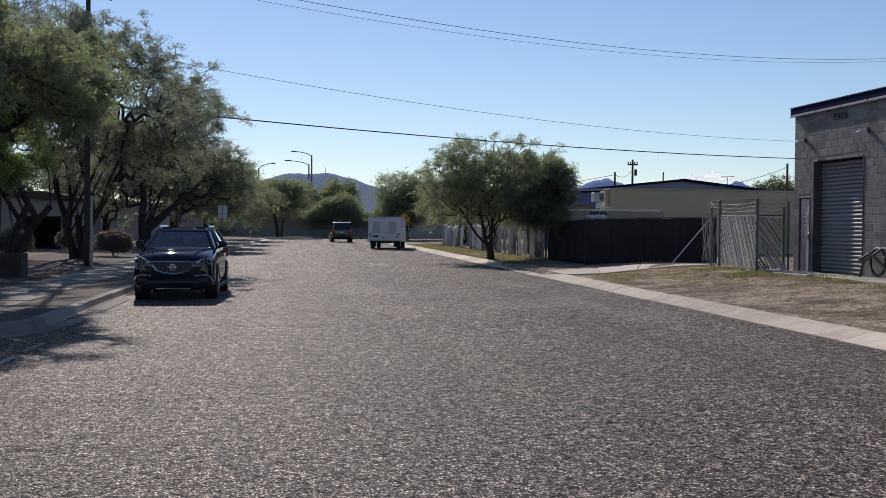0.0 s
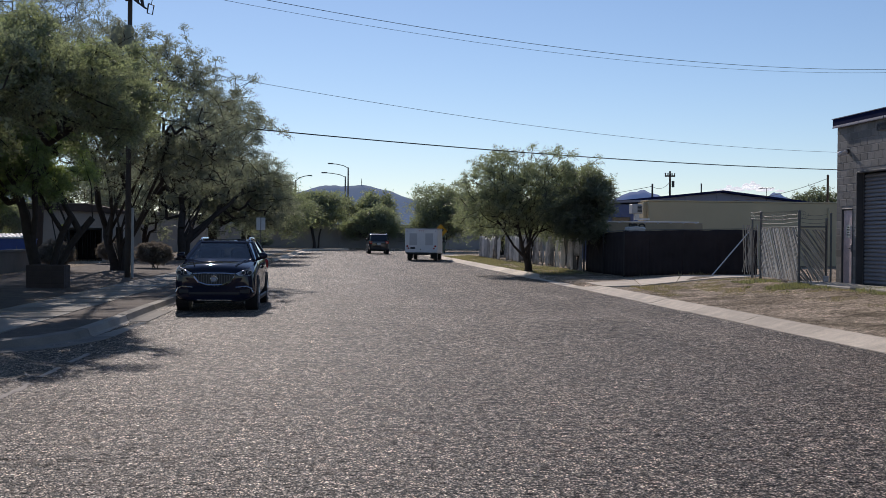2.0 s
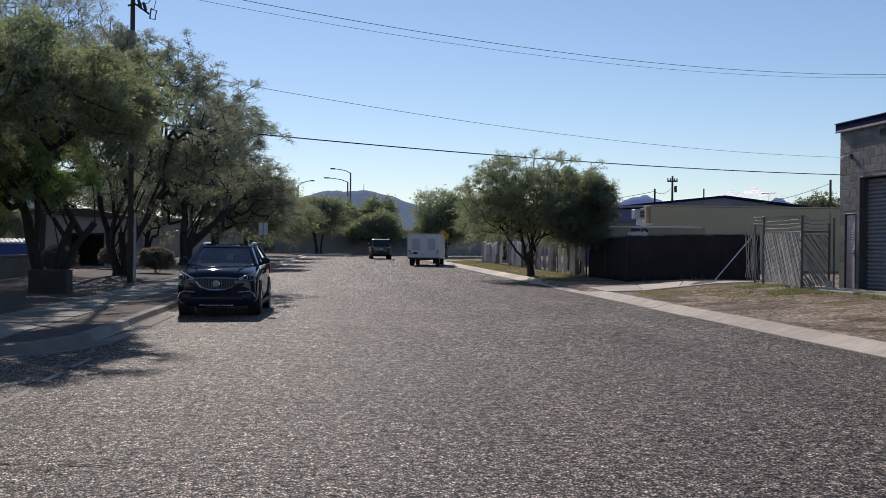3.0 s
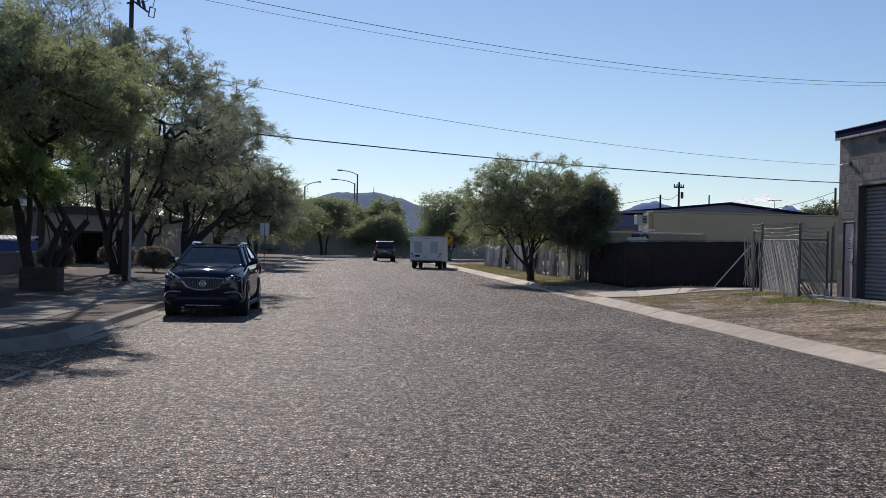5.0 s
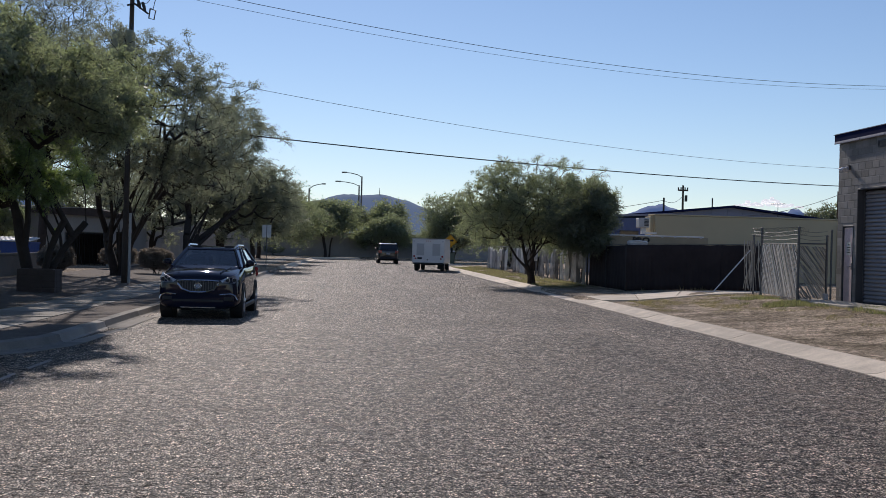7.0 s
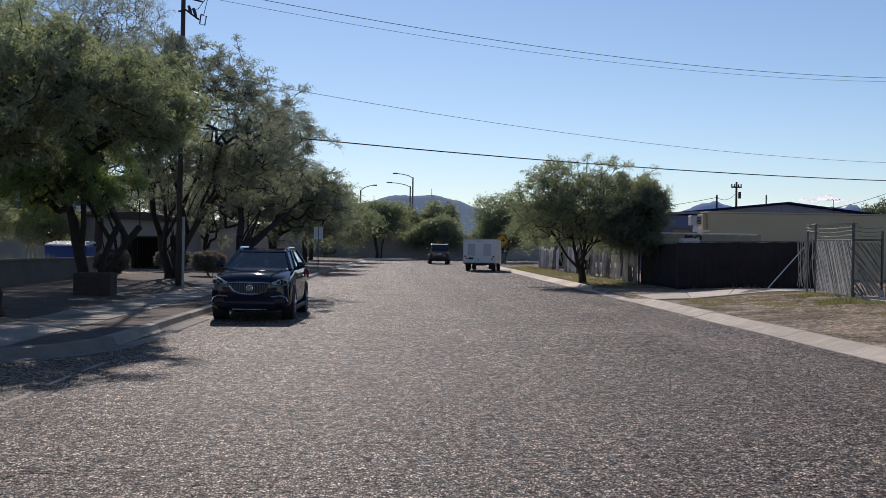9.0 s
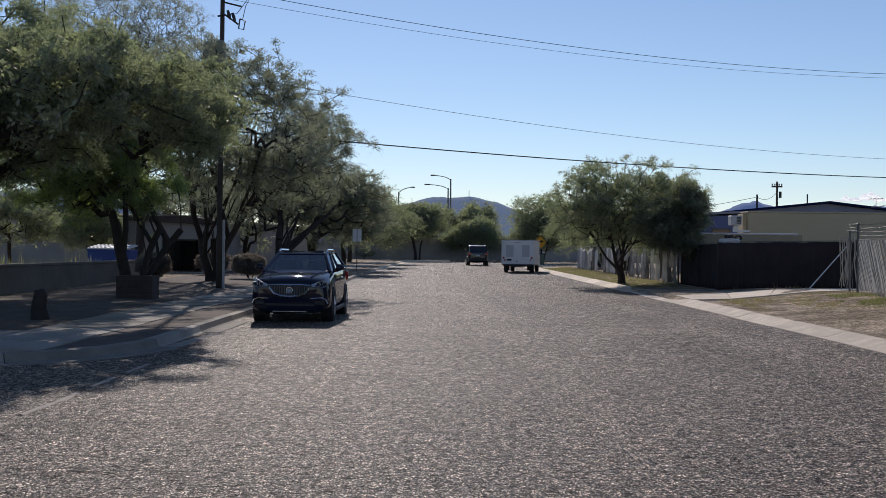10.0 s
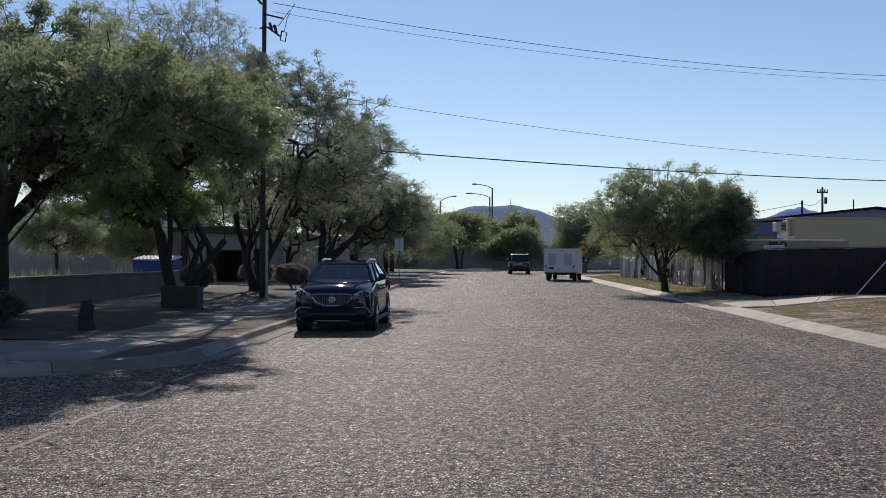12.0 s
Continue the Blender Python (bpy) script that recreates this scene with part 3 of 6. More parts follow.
# ---- far backdrop ----
def hill(name, label, y, outline, mat, depth, rough=0.02):
    """A ridge: crest points (x, z), spread back and forward."""
    xs = np.linspace(outline[0][0], outline[-1][0], 160)
    zs = np.interp(xs, [p[0] for p in outline], [p[1] for p in outline])
    zs = [z * (1 + rough * noise.noise((x * 0.02, y * 0.01, 3)) + rough * 0.6 * noise.noise((x * 0.07, 8, 3))) for x, z in zip(xs, zs)]
    rows = []
    for f, d in ((0.0, -1.0), (0.35, -0.6), (0.75, -0.25), (0.93, -0.08), (1.0, 0.0), (0.8, 0.35), (0.0, 1.0)):
        rows.append([(x, y + d * depth + 30 * noise.noise((x * 0.01, d * 4, 1)), -5 + (z + 5) * f + f * (1 - abs(f - 0.5)) * 0.05 * z * noise.noise((x * 0.02, d * 6, 7))) for x, z in zip(xs, zs)])
    ob = new(name, sheet(name, rows, mat))
    return tagged(ob, label, "mountain", kind="structure")


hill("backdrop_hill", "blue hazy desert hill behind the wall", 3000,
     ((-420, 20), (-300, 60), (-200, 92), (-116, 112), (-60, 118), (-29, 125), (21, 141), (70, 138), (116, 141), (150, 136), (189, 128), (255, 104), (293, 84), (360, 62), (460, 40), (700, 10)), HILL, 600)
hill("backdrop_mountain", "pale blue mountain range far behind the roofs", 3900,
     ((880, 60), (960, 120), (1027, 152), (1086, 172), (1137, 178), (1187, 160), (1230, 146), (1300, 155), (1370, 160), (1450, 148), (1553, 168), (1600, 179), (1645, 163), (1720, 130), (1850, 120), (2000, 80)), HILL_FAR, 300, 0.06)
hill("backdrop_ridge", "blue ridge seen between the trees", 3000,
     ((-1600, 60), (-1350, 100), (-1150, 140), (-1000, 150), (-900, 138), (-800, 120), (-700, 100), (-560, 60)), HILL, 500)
mast = thing("radio_mast", "thin radio mast on the hill top", "mast", pose(117, 2990, 136))
part("mast", Mesh().tube(((0, 0, 0), (0, 0, 22)), (1.1, 0.6), 5), DARKMETAL, mast)


def cloud(m, puffs, seed):
    rng = random.Random(seed)
    me = Mesh()
    for _ in range(puffs):
        f = rng.uniform(-1, 1)
        hump = math.exp(-((f - 0.05) / 0.3) ** 2) + 0.45 * math.exp(-((f + 0.6) / 0.2) ** 2) + 0.3 * math.exp(-((f - 0.7) / 0.15) ** 2)
        r = (1 - 0.5 * abs(f)) * rng.uniform(4, 12)
        c = Vector((f * 135, rng.uniform(-20, 20), rng.uniform(0, 1) ** 1.4 * 36 * hump))
        rings = []
        for i in range(7):
            a = math.pi * (i + 0.02) / 6.04
            rings.append([c + r * Vector((1.35 * math.sin(a) * math.cos(b), math.sin(a) * math.sin(b), 0.75 * math.cos(a) * (1.0 if i < 4 else 0.35)))
                          * (1 + 0.4 * noise.noise((c.x + 3 * math.cos(b), a * 2, math.sin(b)))) for b in (2 * math.pi * k / 10 for k in range(10))])
        me.loft(rings)
    ob = new("cloud", me.data("cloud", CLOUD, True))
    ob.matrix_basis = m
    return tagged(ob, "low white cloud bank above the mountains", "cloud", kind="structure")


cloud(pose(1645, 4250, 198), 110, 5)

# ---- walls that close the place ----
def wall_run(name, label, a, b, z0, z1, thick, mat, cap=None, pier=0.0):
    """A straight wall with a coping and, if wanted, piers."""
    a, b = Vector((*a, 0)), Vector((*b, 0))
    d = (b - a)
    m = Matrix.Translation((a.x, a.y, 0)) @ Matrix.Rotation(math.atan2(d.y, d.x), 4, "Z")
    ob = thing(name, label, "wall", m, kind="structure")
    part("wall_body", Mesh().box((0, -thick / 2, z0), (d.length, thick / 2, z1), 0.01), mat, ob)
    if cap:
        part("coping", Mesh().box((-0.02, -thick / 2 - 0.04, z1 + 0.002), (d.length + 0.02, thick / 2 + 0.04, z1 + 0.09), 0.012), cap, ob)
    if pier:
        n = int(d.length / pier)
        for k in range(n + 1):
            part("pier", Mesh().box((k * pier - 0.2, -thick / 2 - 0.06, z0), (k * pier + 0.2, thick / 2 + 0.06, z1 + 0.12), 0.015), mat, ob)
    return ob


wall_run("wall_far", "tall plain grey-brown wall closing the end of the street", (-16, 122), (42, 127), 0, 3.05, 0.25, STUCCO_GREY, STUCCO_GREY, 6.0)
wall_run("wall_far_left", "tall plain grey wall behind the roadside trees", (-60, 76), (-14.2, 70), 0, 3.45, 0.25, STUCCO_GREY, STUCCO_GREY)
wall_run("wall_far_side", "plain grey wall between the trees", (-13.6, 70), (-9.5, 121.3), 0, 3.4, 0.25, STUCCO_GREY, STUCCO_GREY)
wall_run("wall_low", "low grey stucco garden wall in tree shade", (-12.0, 15.5), (-11.6, 52), 0, 1.0, 0.2, SHADEWALL, SHADEWALL)

rows = [[(x, y, (4.1 + 0.35 * noise.noise((x * 0.12, 2, 0))) * f) for x in range(-90, -17, 3)] for y, f in ((77.5, 0.0), (80, 0.75), (84, 1.0), (92, 1.0), (104, 0.0))]
tagged(new("earth_bank", sheet("earth_bank", rows, DIRT)), "bare brown earth bank behind the tall wall", "bank", kind="structure")

# entrance block behind the trees
house = thing("entrance_building", "low grey stucco entrance building with a dark barred gate", "building", pose(-11.3, 61, road_z(61) + 0.1))
part("wall", Mesh().box((-4.6, 0, -0.3), (-2.3, 5, 2.75), 0.02).box((-0.2, 0, -0.3), (1.0, 5, 2.5), 0.02), STUCCO_GREY, house)
part("lintel", Mesh().box((-2.3, 0.02, 1.75), (-0.2, 5, 2.7), 0.02), STUCCO_GREY, house)
part("roof", Mesh().prism(((-4.8, 2.72), (1.2, 2.5), (1.2, 2.62), (-1.0, 3.0), (-4.8, 2.9)), "y", -0.25, 5.2), BROWNBLOCK, house)
gate = part("gate_frame", Mesh().box((-2.28, 0.3, 0.02), (-2.2, 0.36, 1.72)).box((-0.3, 0.3, 0.02), (-0.22, 0.36, 1.72)).box((-2.28, 0.3, 1.66), (-0.22, 0.36, 1.72)), DARKMETAL, house)
for k in range(15):
    part("bar", Mesh().tube(((-2.14 + k * 0.13, 0.33, 0.05), (-2.14 + k * 0.13, 0.33, 1.68)), 0.012, 5), DARKMETAL, gate)
part("back_wall", Mesh().box((-2.3, 4.6, -0.3), (-0.2, 4.9, 2.0)), BROWNBLOCK, house)

# ---- block building with roller shutter ----
BX, BY0, BY1, BZ0, BZ1 = 13.9, 12.0, 31.45, 0.1, 4.83
bld = thing("block_building", "grey painted concrete-block workshop with a blue roof fascia", "building")
RU, SD = (27.53, 30.22, 3.5), (30.45, 31.12, 2.55)
core = Mesh()
xf = BX + 0.006
for y0, y1, z0, z1 in ((BY0, RU[0], BZ0, BZ1), (RU[0], RU[1], RU[2], BZ1), (RU[1], SD[0], BZ0, BZ1), (SD[0], SD[1], SD[2], BZ1), (SD[1], BY1 - 0.02, BZ0, BZ1)):
    core.box((xf, y0, z0), (BX + 0.42, y1, z1))
core.box((BX + 0.42, BY1 - 0.3, BZ0), (BX + 12, BY1 - 0.02, BZ1)).box((BX + 0.42, BY0, BZ0), (BX + 12, BY0 + 0.3, BZ1)).box((BX + 11.7, BY0 + 0.3, BZ0), (BX + 12, BY1 - 0.3, BZ1))
core.box((BX + 0.42, BY0 + 0.3, BZ0), (BX + 11.7, BY1 - 0.3, 0.47))
part("wall", core, MORTAR, bld)
part("roof_deck", Mesh().box((BX - 0.02, BY0 - 0.1, BZ1 + 0.004), (BX + 12.1, BY1 + 0.06, BZ1 + 0.2)), FLASH, bld)
fas = part("fascia", Mesh().box((BX - 0.09, BY0 - 0.2, BZ1 + 0.0), (BX - 0.024, BY1 + 0.12, BZ1 + 0.235), 0.01).box((BX - 0.09, BY1 + 0.064, BZ1 + 0.0), (BX + 12.1, BY1 + 0.12, BZ1 + 0.235), 0.01), FASCIA, bld, "dark blue metal fascia")
part("drip_edge", Mesh().box((BX - 0.11, BY0 - 0.2, BZ1 + 0.237), (BX + 0.1, BY1 + 0.14, BZ1 + 0.256)).box((BX + 0.1, BY1 - 0.1, BZ1 + 0.237), (BX + 12.1, BY1 + 0.14, BZ1 + 0.256)), TRIM, fas)
y = BY1 + 0.1
while y > 18:
    n = random.uniform(1.35, 1.65)
    part("trim_strip", Mesh().prism(((BX - 0.1, BZ1 + 0.005), (BX - 0.092, BZ1 + 0.05), (BX - 0.092, BZ1 - 0.02), (BX - 0.1, BZ1 - 0.02)), "y", y - n + 0.03, y), TRIM, fas, "pale bent metal strip")
    y -= n

# roller shutter, deep reveal
shut = thing("roller_shutter", "grey ribbed steel roller shutter, closed", "roller door", pose(BX + 0.235, 0, 0))
slat = Mesh()
L = RU[1] - RU[0] - 0.06
prof = [(0.0, 0.0), (-0.03, 0.01), (-0.045, 0.032), (-0.042, 0.054), (-0.026, 0.08), (0.0, 0.102), (0.012, 0.102), (0.012, 0.0)]
slat.loft([[(a, -L / 2, b) for a, b in prof], [(a, L / 2, b) for a, b in prof]])
slat_data = slat.data("slat", SHUTTER)
z = 0.5
while z < RU[2] - 0.05:
    s = part("slat", slat_data, SHUTTER, shut)
    s.location = (random.uniform(-0.002, 0.002), (RU[0] + RU[1]) / 2, z)
    z += 0.106
part("guide", Mesh().box((-0.05, RU[0] + 0.002, 0.45), (0.05, RU[0] + 0.05, RU[2] - 0.004)), FRAMEP, shut)
part("guide", Mesh().box((-0.05, RU[1] - 0.05, 0.45), (0.05, RU[1] - 0.002, RU[2] - 0.004)), FRAMEP, shut)
part("bottom_bar", Mesh().box((-0.035, RU[0] + 0.05, 0.44), (0.02, RU[1] - 0.05, 0.5), 0.006), FRAMEP, shut)
part("jamb", Mesh().box((-0.25, RU[1] - 0.012, 0.4), (-0.06, RU[1] + 0.03, RU[2]), 0.004).box((-0.25, RU[0] - 0.03, 0.4), (-0.06, RU[0] + 0.012, RU[2]), 0.004).box((-0.25, RU[0], RU[2] - 0.012), (-0.06, RU[1], RU[2] + 0.03), 0.004), FRAMEP, shut, "dark painted steel frame with reveal shadow in its colour")

sd = thing("side_door", "narrow faded pinkish steel door with a notice", "door", pose(BX + 0.035, 0, 0))
part("panel", Mesh().box((0, SD[0] + 0.05, 0.47), (0.045, SD[1] - 0.05, SD[2] - 0.05), 0.006), DOORP, sd)
part("frame", Mesh().box((-0.045, SD[0], 0.42), (0.06, SD[0] + 0.03, SD[2]), 0.005).box((-0.045, SD[1] - 0.03, 0.42), (0.06, SD[1], SD[2]), 0.005).box((-0.045, SD[0] + 0.03, SD[2] - 0.03), (0.06, SD[1] - 0.03, SD[2]), 0.005), FRAMEP, sd)
part("edge_strip", Mesh().box((-0.012, SD[0] + 0.055, 0.48), (-0.002, SD[0] + 0.11, SD[2] - 0.06)), FLASH, sd)
part("handle", Mesh().tube(((-0.005, SD[0] + 0.13, 1.45), (-0.06, SD[0] + 0.13, 1.45), (-0.06, SD[0] + 0.24, 1.45)), 0.012).box((-0.012, SD[0] + 0.09, 1.36), (-0.001, SD[0] + 0.17, 1.55), 0.003), CHROME, sd)
notice = part("notice", Mesh().box((-0.008, SD[0] + 0.2, 1.75), (-0.001, SD[0] + 0.44, 2.1)), PAPER, sd, "paper notice with dark print")
for k, w in enumerate((0.17, 0.13, 0.18, 0.1)):
    part("print_bar", Mesh().box((-0.011, SD[0] + 0.32 - w / 2, 1.81 + k * 0.07), (-0.0085, SD[0] + 0.32 + w / 2, 1.835 + k * 0.07)), BLACKINK, notice)


def wall_lamp(y, z, label):
    ob = thing("security_lamp", label, "lamp", pose(BX - 0.014, y, z), group="security lamps on the block wall")
    part("mount", Mesh().tube(((0.01, 0, 0), (-0.05, 0, 0)), 0.07, 10), FRAMEP, ob)
    for s in (-1, 1):
        part("arm", Mesh().tube(((-0.03, 0, 0), (-0.07, 0.06 * s, 0.02), (-0.1, 0.1 * s, 0.0)), 0.016, 6), FLASH, ob)
        head = [(-0.1, 0.1 * s, 0.0), (-0.13, 0.13 * s, -0.03), (-0.19, 0.18 * s, -0.08)]
        part("floodlight_head", Mesh().tube(head, (0.03, 0.055, 0.07), 10), FLASH, ob, "white floodlight cone")
    return ob


wall_lamp(30.75, 4.12, "white twin-head security lamp on the block wall")
wall_lamp(27.3, 4.12, "white twin-head security lamp above the shutter")
vent = thing("wall_vent", "small louvred vent under the roof", "vent", pose(BX - 0.014, 28.75, 4.62))
part("frame", Mesh().box((-0.03, -0.34, -0.09), (0.01, 0.34, -0.06)).box((-0.03, -0.34, 0.06), (0.01, 0.34, 0.09)).box((-0.03, -0.34, -0.06), (0.01, -0.31, 0.06)).box((-0.03, 0.31, -0.06), (0.01, 0.34, 0.06)), FRAMEP, vent)
for k in range(4):
    part("slat", Mesh().box((-0.02, -0.31, -0.05 + k * 0.028), (0.0, 0.31, -0.035 + k * 0.028)), FRAMEP, vent)
pipe = thing("scrap_pipes", "bent dark pipes and a hose reel against the wall", "scrap", pose(13.55, 26.3, ground_z(13.55, 26.3) + 0.03))
part("hose", Mesh().tube([(0.1, 0.35 * math.cos(a), 0.42 + 0.33 * math.sin(a)) for a in (2 * math.pi * k / 20 for k in range(21))], 0.035, 6), DARKMETAL, pipe)
part("pipe", Mesh().tube(((0, 0.7, 0.45), (0.05, 0.3, 0.62), (0.1, -0.4, 0.25), (0.1, -0.7, 0.03)), 0.04, 7), DARKMETAL, pipe)
part("rail", Mesh().tube(((0.05, 0.8, 0.03), (0.05, 0.6, 0.4), (0.1, -0.2, 0.75), (0.1, -0.8, 0.72)), 0.035, 7), FRAMEP, pipe)

# ---- metal buildings behind ----
beige = thing("beige_building", "long plain beige stucco commercial building", "building", pose(16.3, 58, 0.1))
part("wall", Mesh().box((0, 0, 0), (18.5, 1.3, 3.55), 0.02), STUCCO, beige)
part("side_wall", Mesh().box((-0.2, 0.3, 0), (-0.004, 1.3, 3.5), 0.02), STUCCO, beige)
part("parapet_cap", Mesh().box((-0.05, -0.05, 3.554), (18.55, 1.35, 3.62), 0.01), STUCCO, beige)
part("downpipe", Mesh().tube(((9.6, -0.06, 0.0), (9.6, -0.06, 3.3)), 0.045, 6), STUCCO, beige)
gab = thing("gabled_shed", "large blue-grey metal shed with a dark blue roof edge", "shed", pose(20.0, 78, 0.2))
gy = ((-0.4, 0), (14.6, 0), (14.6, 4.0), (7.3, 4.82), (-0.4, 4.0))
part("wall", Mesh().prism(gy, "y", 0, 14), BLUEROOF, gab)
part("roof", Mesh().prism(((-0.9, 3.96), (7.3, 4.84), (15.1, 3.96), (15.1, 4.1), (7.3, 4.98), (-0.9, 4.1)), "y", -0.5, 14.5), FASCIA, gab)
for k in range(13):
    x = 0.4 + 1.1 * k
    part("rib", Mesh().box((x, -0.03, 0.02), (x + 0.06, 0.0, 3.9 + 0.85 * (1 - abs(x - 7.3) / 7.6))), BLUEROOF, gab)
blue = thing("blue_shed", "small blue metal-clad shed with a dark window", "shed", pose(15.6, 66, 0.25))
part("wall", Mesh().box((0, 0, 0), (3.6, 5, 3.5), 0.02), material("blue_cladding", (0.05, 0.09, 0.24), 0.5, var=0.2, scale=1, bump=0), blue)
part("roof", Mesh().prism(((-0.3, 3.5), (3.9, 3.7), (3.9, 3.82), (-0.3, 3.62)), "y", -0.3, 5.3), BLUEROOF, blue)
win = part("window", Mesh().box((0.9, -0.03, 2.0), (1.9, -0.004, 2.7)), WINDOWDARK, blue)
part("frame", Mesh().box((0.84, -0.05, 1.94), (0.9, 0.0, 2.76)).box((1.9, -0.05, 1.94), (1.96, 0.0, 2.76)).box((0.9, -0.05, 2.7), (1.9, 0.0, 2.76)).box((0.9, -0.05, 1.94), (1.9, 0.0, 2.0)), FRAMEP, win)
ac = thing("evaporative_cooler", "white boxy evaporative cooler on the wall corner", "air cooler", pose(15.62, 57.9, 2.98))
part("cabinet", Mesh().box((-0.3, -0.3, 0.02), (0.24, 0.3, 0.5), 0.02), GREYPANEL, ac)
for k in range(5):
    part("louvre", Mesh().box((-0.02, -0.32, 0.1 + k * 0.07), (0.2, -0.302, 0.15 + k * 0.07)), FRAMEP, ac)
part("bracket", Mesh().box((-0.1, -0.15, -0.3), (0.12, 0.12, 0.02)).box((0.12, 0.02, -0.3), (0.72, 0.14, -0.2)), WHITEPAINT, ac)
cable = thing("roof_antenna", "flat roof antenna on a short mast", "antenna", pose(30.6, 78, 4.5))
part("mast", Mesh().tube(((0, 0, 0), (0, 0, 0.9)), 0.02, 5), DARKMETAL, cable)
part("boom", Mesh().tube(((-0.5, 0, 0.86), (0.5, 0, 0.92)), 0.022, 5), DARKMETAL, cable)
for k in range(5):
    part("element", Mesh().tube(((-0.44 + k * 0.22, -0.4, 0.9), (-0.44 + k * 0.22, 0.4, 0.9)), 0.015, 4), DARKMETAL, cable)
spike = thing("vent_stack", "thin dark vent stack on the shed roof", "pipe", pose(26.6, 80, 4.3))
part("stack", Mesh().tube(((0, 0, 0), (0, 0, 1.45)), 0.05, 6), DARKMETAL, spike)

trailer = thing("box_trailer", "pale box trailer with dark block letters behind the fence", "trailer", pose(11.2, 47.6, road_z(47) + 0.15))
part("body", Mesh().box((0, 0, 0.5), (4.4, 2.2, 2.12), 0.03), TRAILERP, trailer)
part("top_rail", Mesh().tube(((-0.3, -0.02, 2.14), (4.2, -0.02, 2.14)), 0.03, 8), WHITEPAINT, trailer)
for k in range(8):
    part("roof_bow", Mesh().box((0.2 + k * 0.55, -0.05, 2.08), (0.27 + k * 0.55, 2.2, 2.15)), FLASH, trailer)
for x in (1.4, 2.3):
    w = part("wheel", Mesh().tube(((x, -0.02, 0.33), (x, 0.2, 0.33)), 0.33, 18), RUBBER, trailer)
    part("rim", Mesh().tube(((x, -0.03, 0.33), (x, -0.018, 0.33)), 0.18, 12), ALLOY, w)
    part("wheel", Mesh().tube(((x, 2.0, 0.33), (x, 2.22, 0.33)), 0.33, 18), RUBBER, trailer)
part("axle_frame", Mesh().box((0.1, 0.2, 0.36), (4.3, 2.0, 0.5)), DARKMETAL, trailer)
tx = bpy.data.curves.new("lettering", "FONT")
tx.body, tx.size, tx.extrude, tx.offset = "PRO", 0.29, 0.004, 0.014
tx.materials.append(BLACKINK)
letters = new("lettering", tx)
letters.parent = trailer
letters.matrix_basis = pose(1.17, -0.01, 1.86, 90) @ Matrix.Diagonal((1.3, 1, 1, 1))
crate = thing("white_crate", "white plastic-wrapped crate showing over the fence", "crate", pose(11.35, 43.0, ground_z(11.35, 43.0)))
part("crate_body", Mesh().box((-0.32, -0.3, 0), (0.32, 0.3, 1.84), 0.04), WHITEPAINT, crate)
part("wrap_fold", Mesh().tube(((-0.32, -0.31, 1.8), (0, -0.33, 1.83), (0.32, -0.31, 1.76)), 0.03, 5), WHITEPAINT, crate)


# ---- fences ----
def chain_post(parent, x, y, z0, z1, r=0.04, mat=None):
    p = part("post", Mesh().tube(((x, y, z0 - 0.3), (x, y, z1)), r, 8), mat or GALV, parent)
    part("post_cap", Mesh().tube(((x, y, z1), (x, y, z1 + 0.03), (x, y, z1 + 0.05)), (r * 1.2, r * 1.1, r * 0.3), 8), mat or GALV, p)
    return p


def link_mesh(a, b, z0, z1, step, mat_r=0.006):
    """Woven wire between two posts, as crossing thin ribbons."""
    me = Mesh()
    a, b = Vector((*a, 0)), Vector((*b, 0))
    d, h = b - a, z1 - z0
    L = d.length
    u = d / L
    n = Vector((-u.y, u.x, 0))
    for s in (-1, 1):
        k = -h
        while k < L:
            s0, s1 = max(0, k), min(L, k + h)
            if s1 > s0 + 0.02:
                t0, t1 = (s0 - k) / h, (s1 - k) / h
                if s < 0:
                    t0, t1 = 1 - t0, 1 - t1
                p, q = a + u * s0 + Vector((0, 0, z0 + t0 * h)), a + u * s1 + Vector((0, 0, z0 + t1 * h))
                w = Vector((0, 0, mat_r)) + u * mat_r * s
                me.add([p - w + n * 0.004 * s, p + w + n * 0.004 * s, q + w + n * 0.004 * s, q - w + n * 0.004 * s], [(0, 1, 2, 3)])
            k += step
    return me


def slat_panel(parent, a, b, z0, z1, lean, step, width, gap_every=0):
    """Slats threaded through the wire, leaning by the given ratio."""
    a, b = Vector((*a, 0)), Vector((*b, 0))
    d, h = b - a, z1 - z0
    L = d.length
    u, n = d / L, Vector((-d.y, d.x, 0)) / L
    k, i = -max(0, lean * h), 0
    while k < L + max(0, -lean * h):
        i += 1
        lo, hi = 0.0, 1.0
        if lean:
            f0, f1 = sorted(((0 - k) / (lean * h), (L - k) / (lean * h)))
            lo, hi = max(0, f0), min(1, f1)
        if hi > lo + 0.04 and not (gap_every and i % gap_every == 0):
            lo2, hi2 = lo + random.uniform(0, 0.03), hi - random.uniform(0, 0.02) - (0.12 if random.random() < 0.06 else 0)
            w = u * width / 2
            off = n * random.uniform(-0.012, 0.012)
            rot = random.gauss(0, 0.1)
            p, q = a + u * (k + lean * h * lo2) + Vector((0, 0, z0 + h * lo2)), a + u * (k + lean * h * hi2 + rot) + Vector((0, 0, z0 + h * hi2))
            th = n * 0.005
            part("slat", Mesh().loft([[p - w + off - th, p + w + off - th, p + w + off + th, p - w + off + th], [q - w + off - th, q + w + off - th, q + w + off + th, q - w + off + th]]), SLAT, parent)
        k += step * random.uniform(0.85, 1.15)


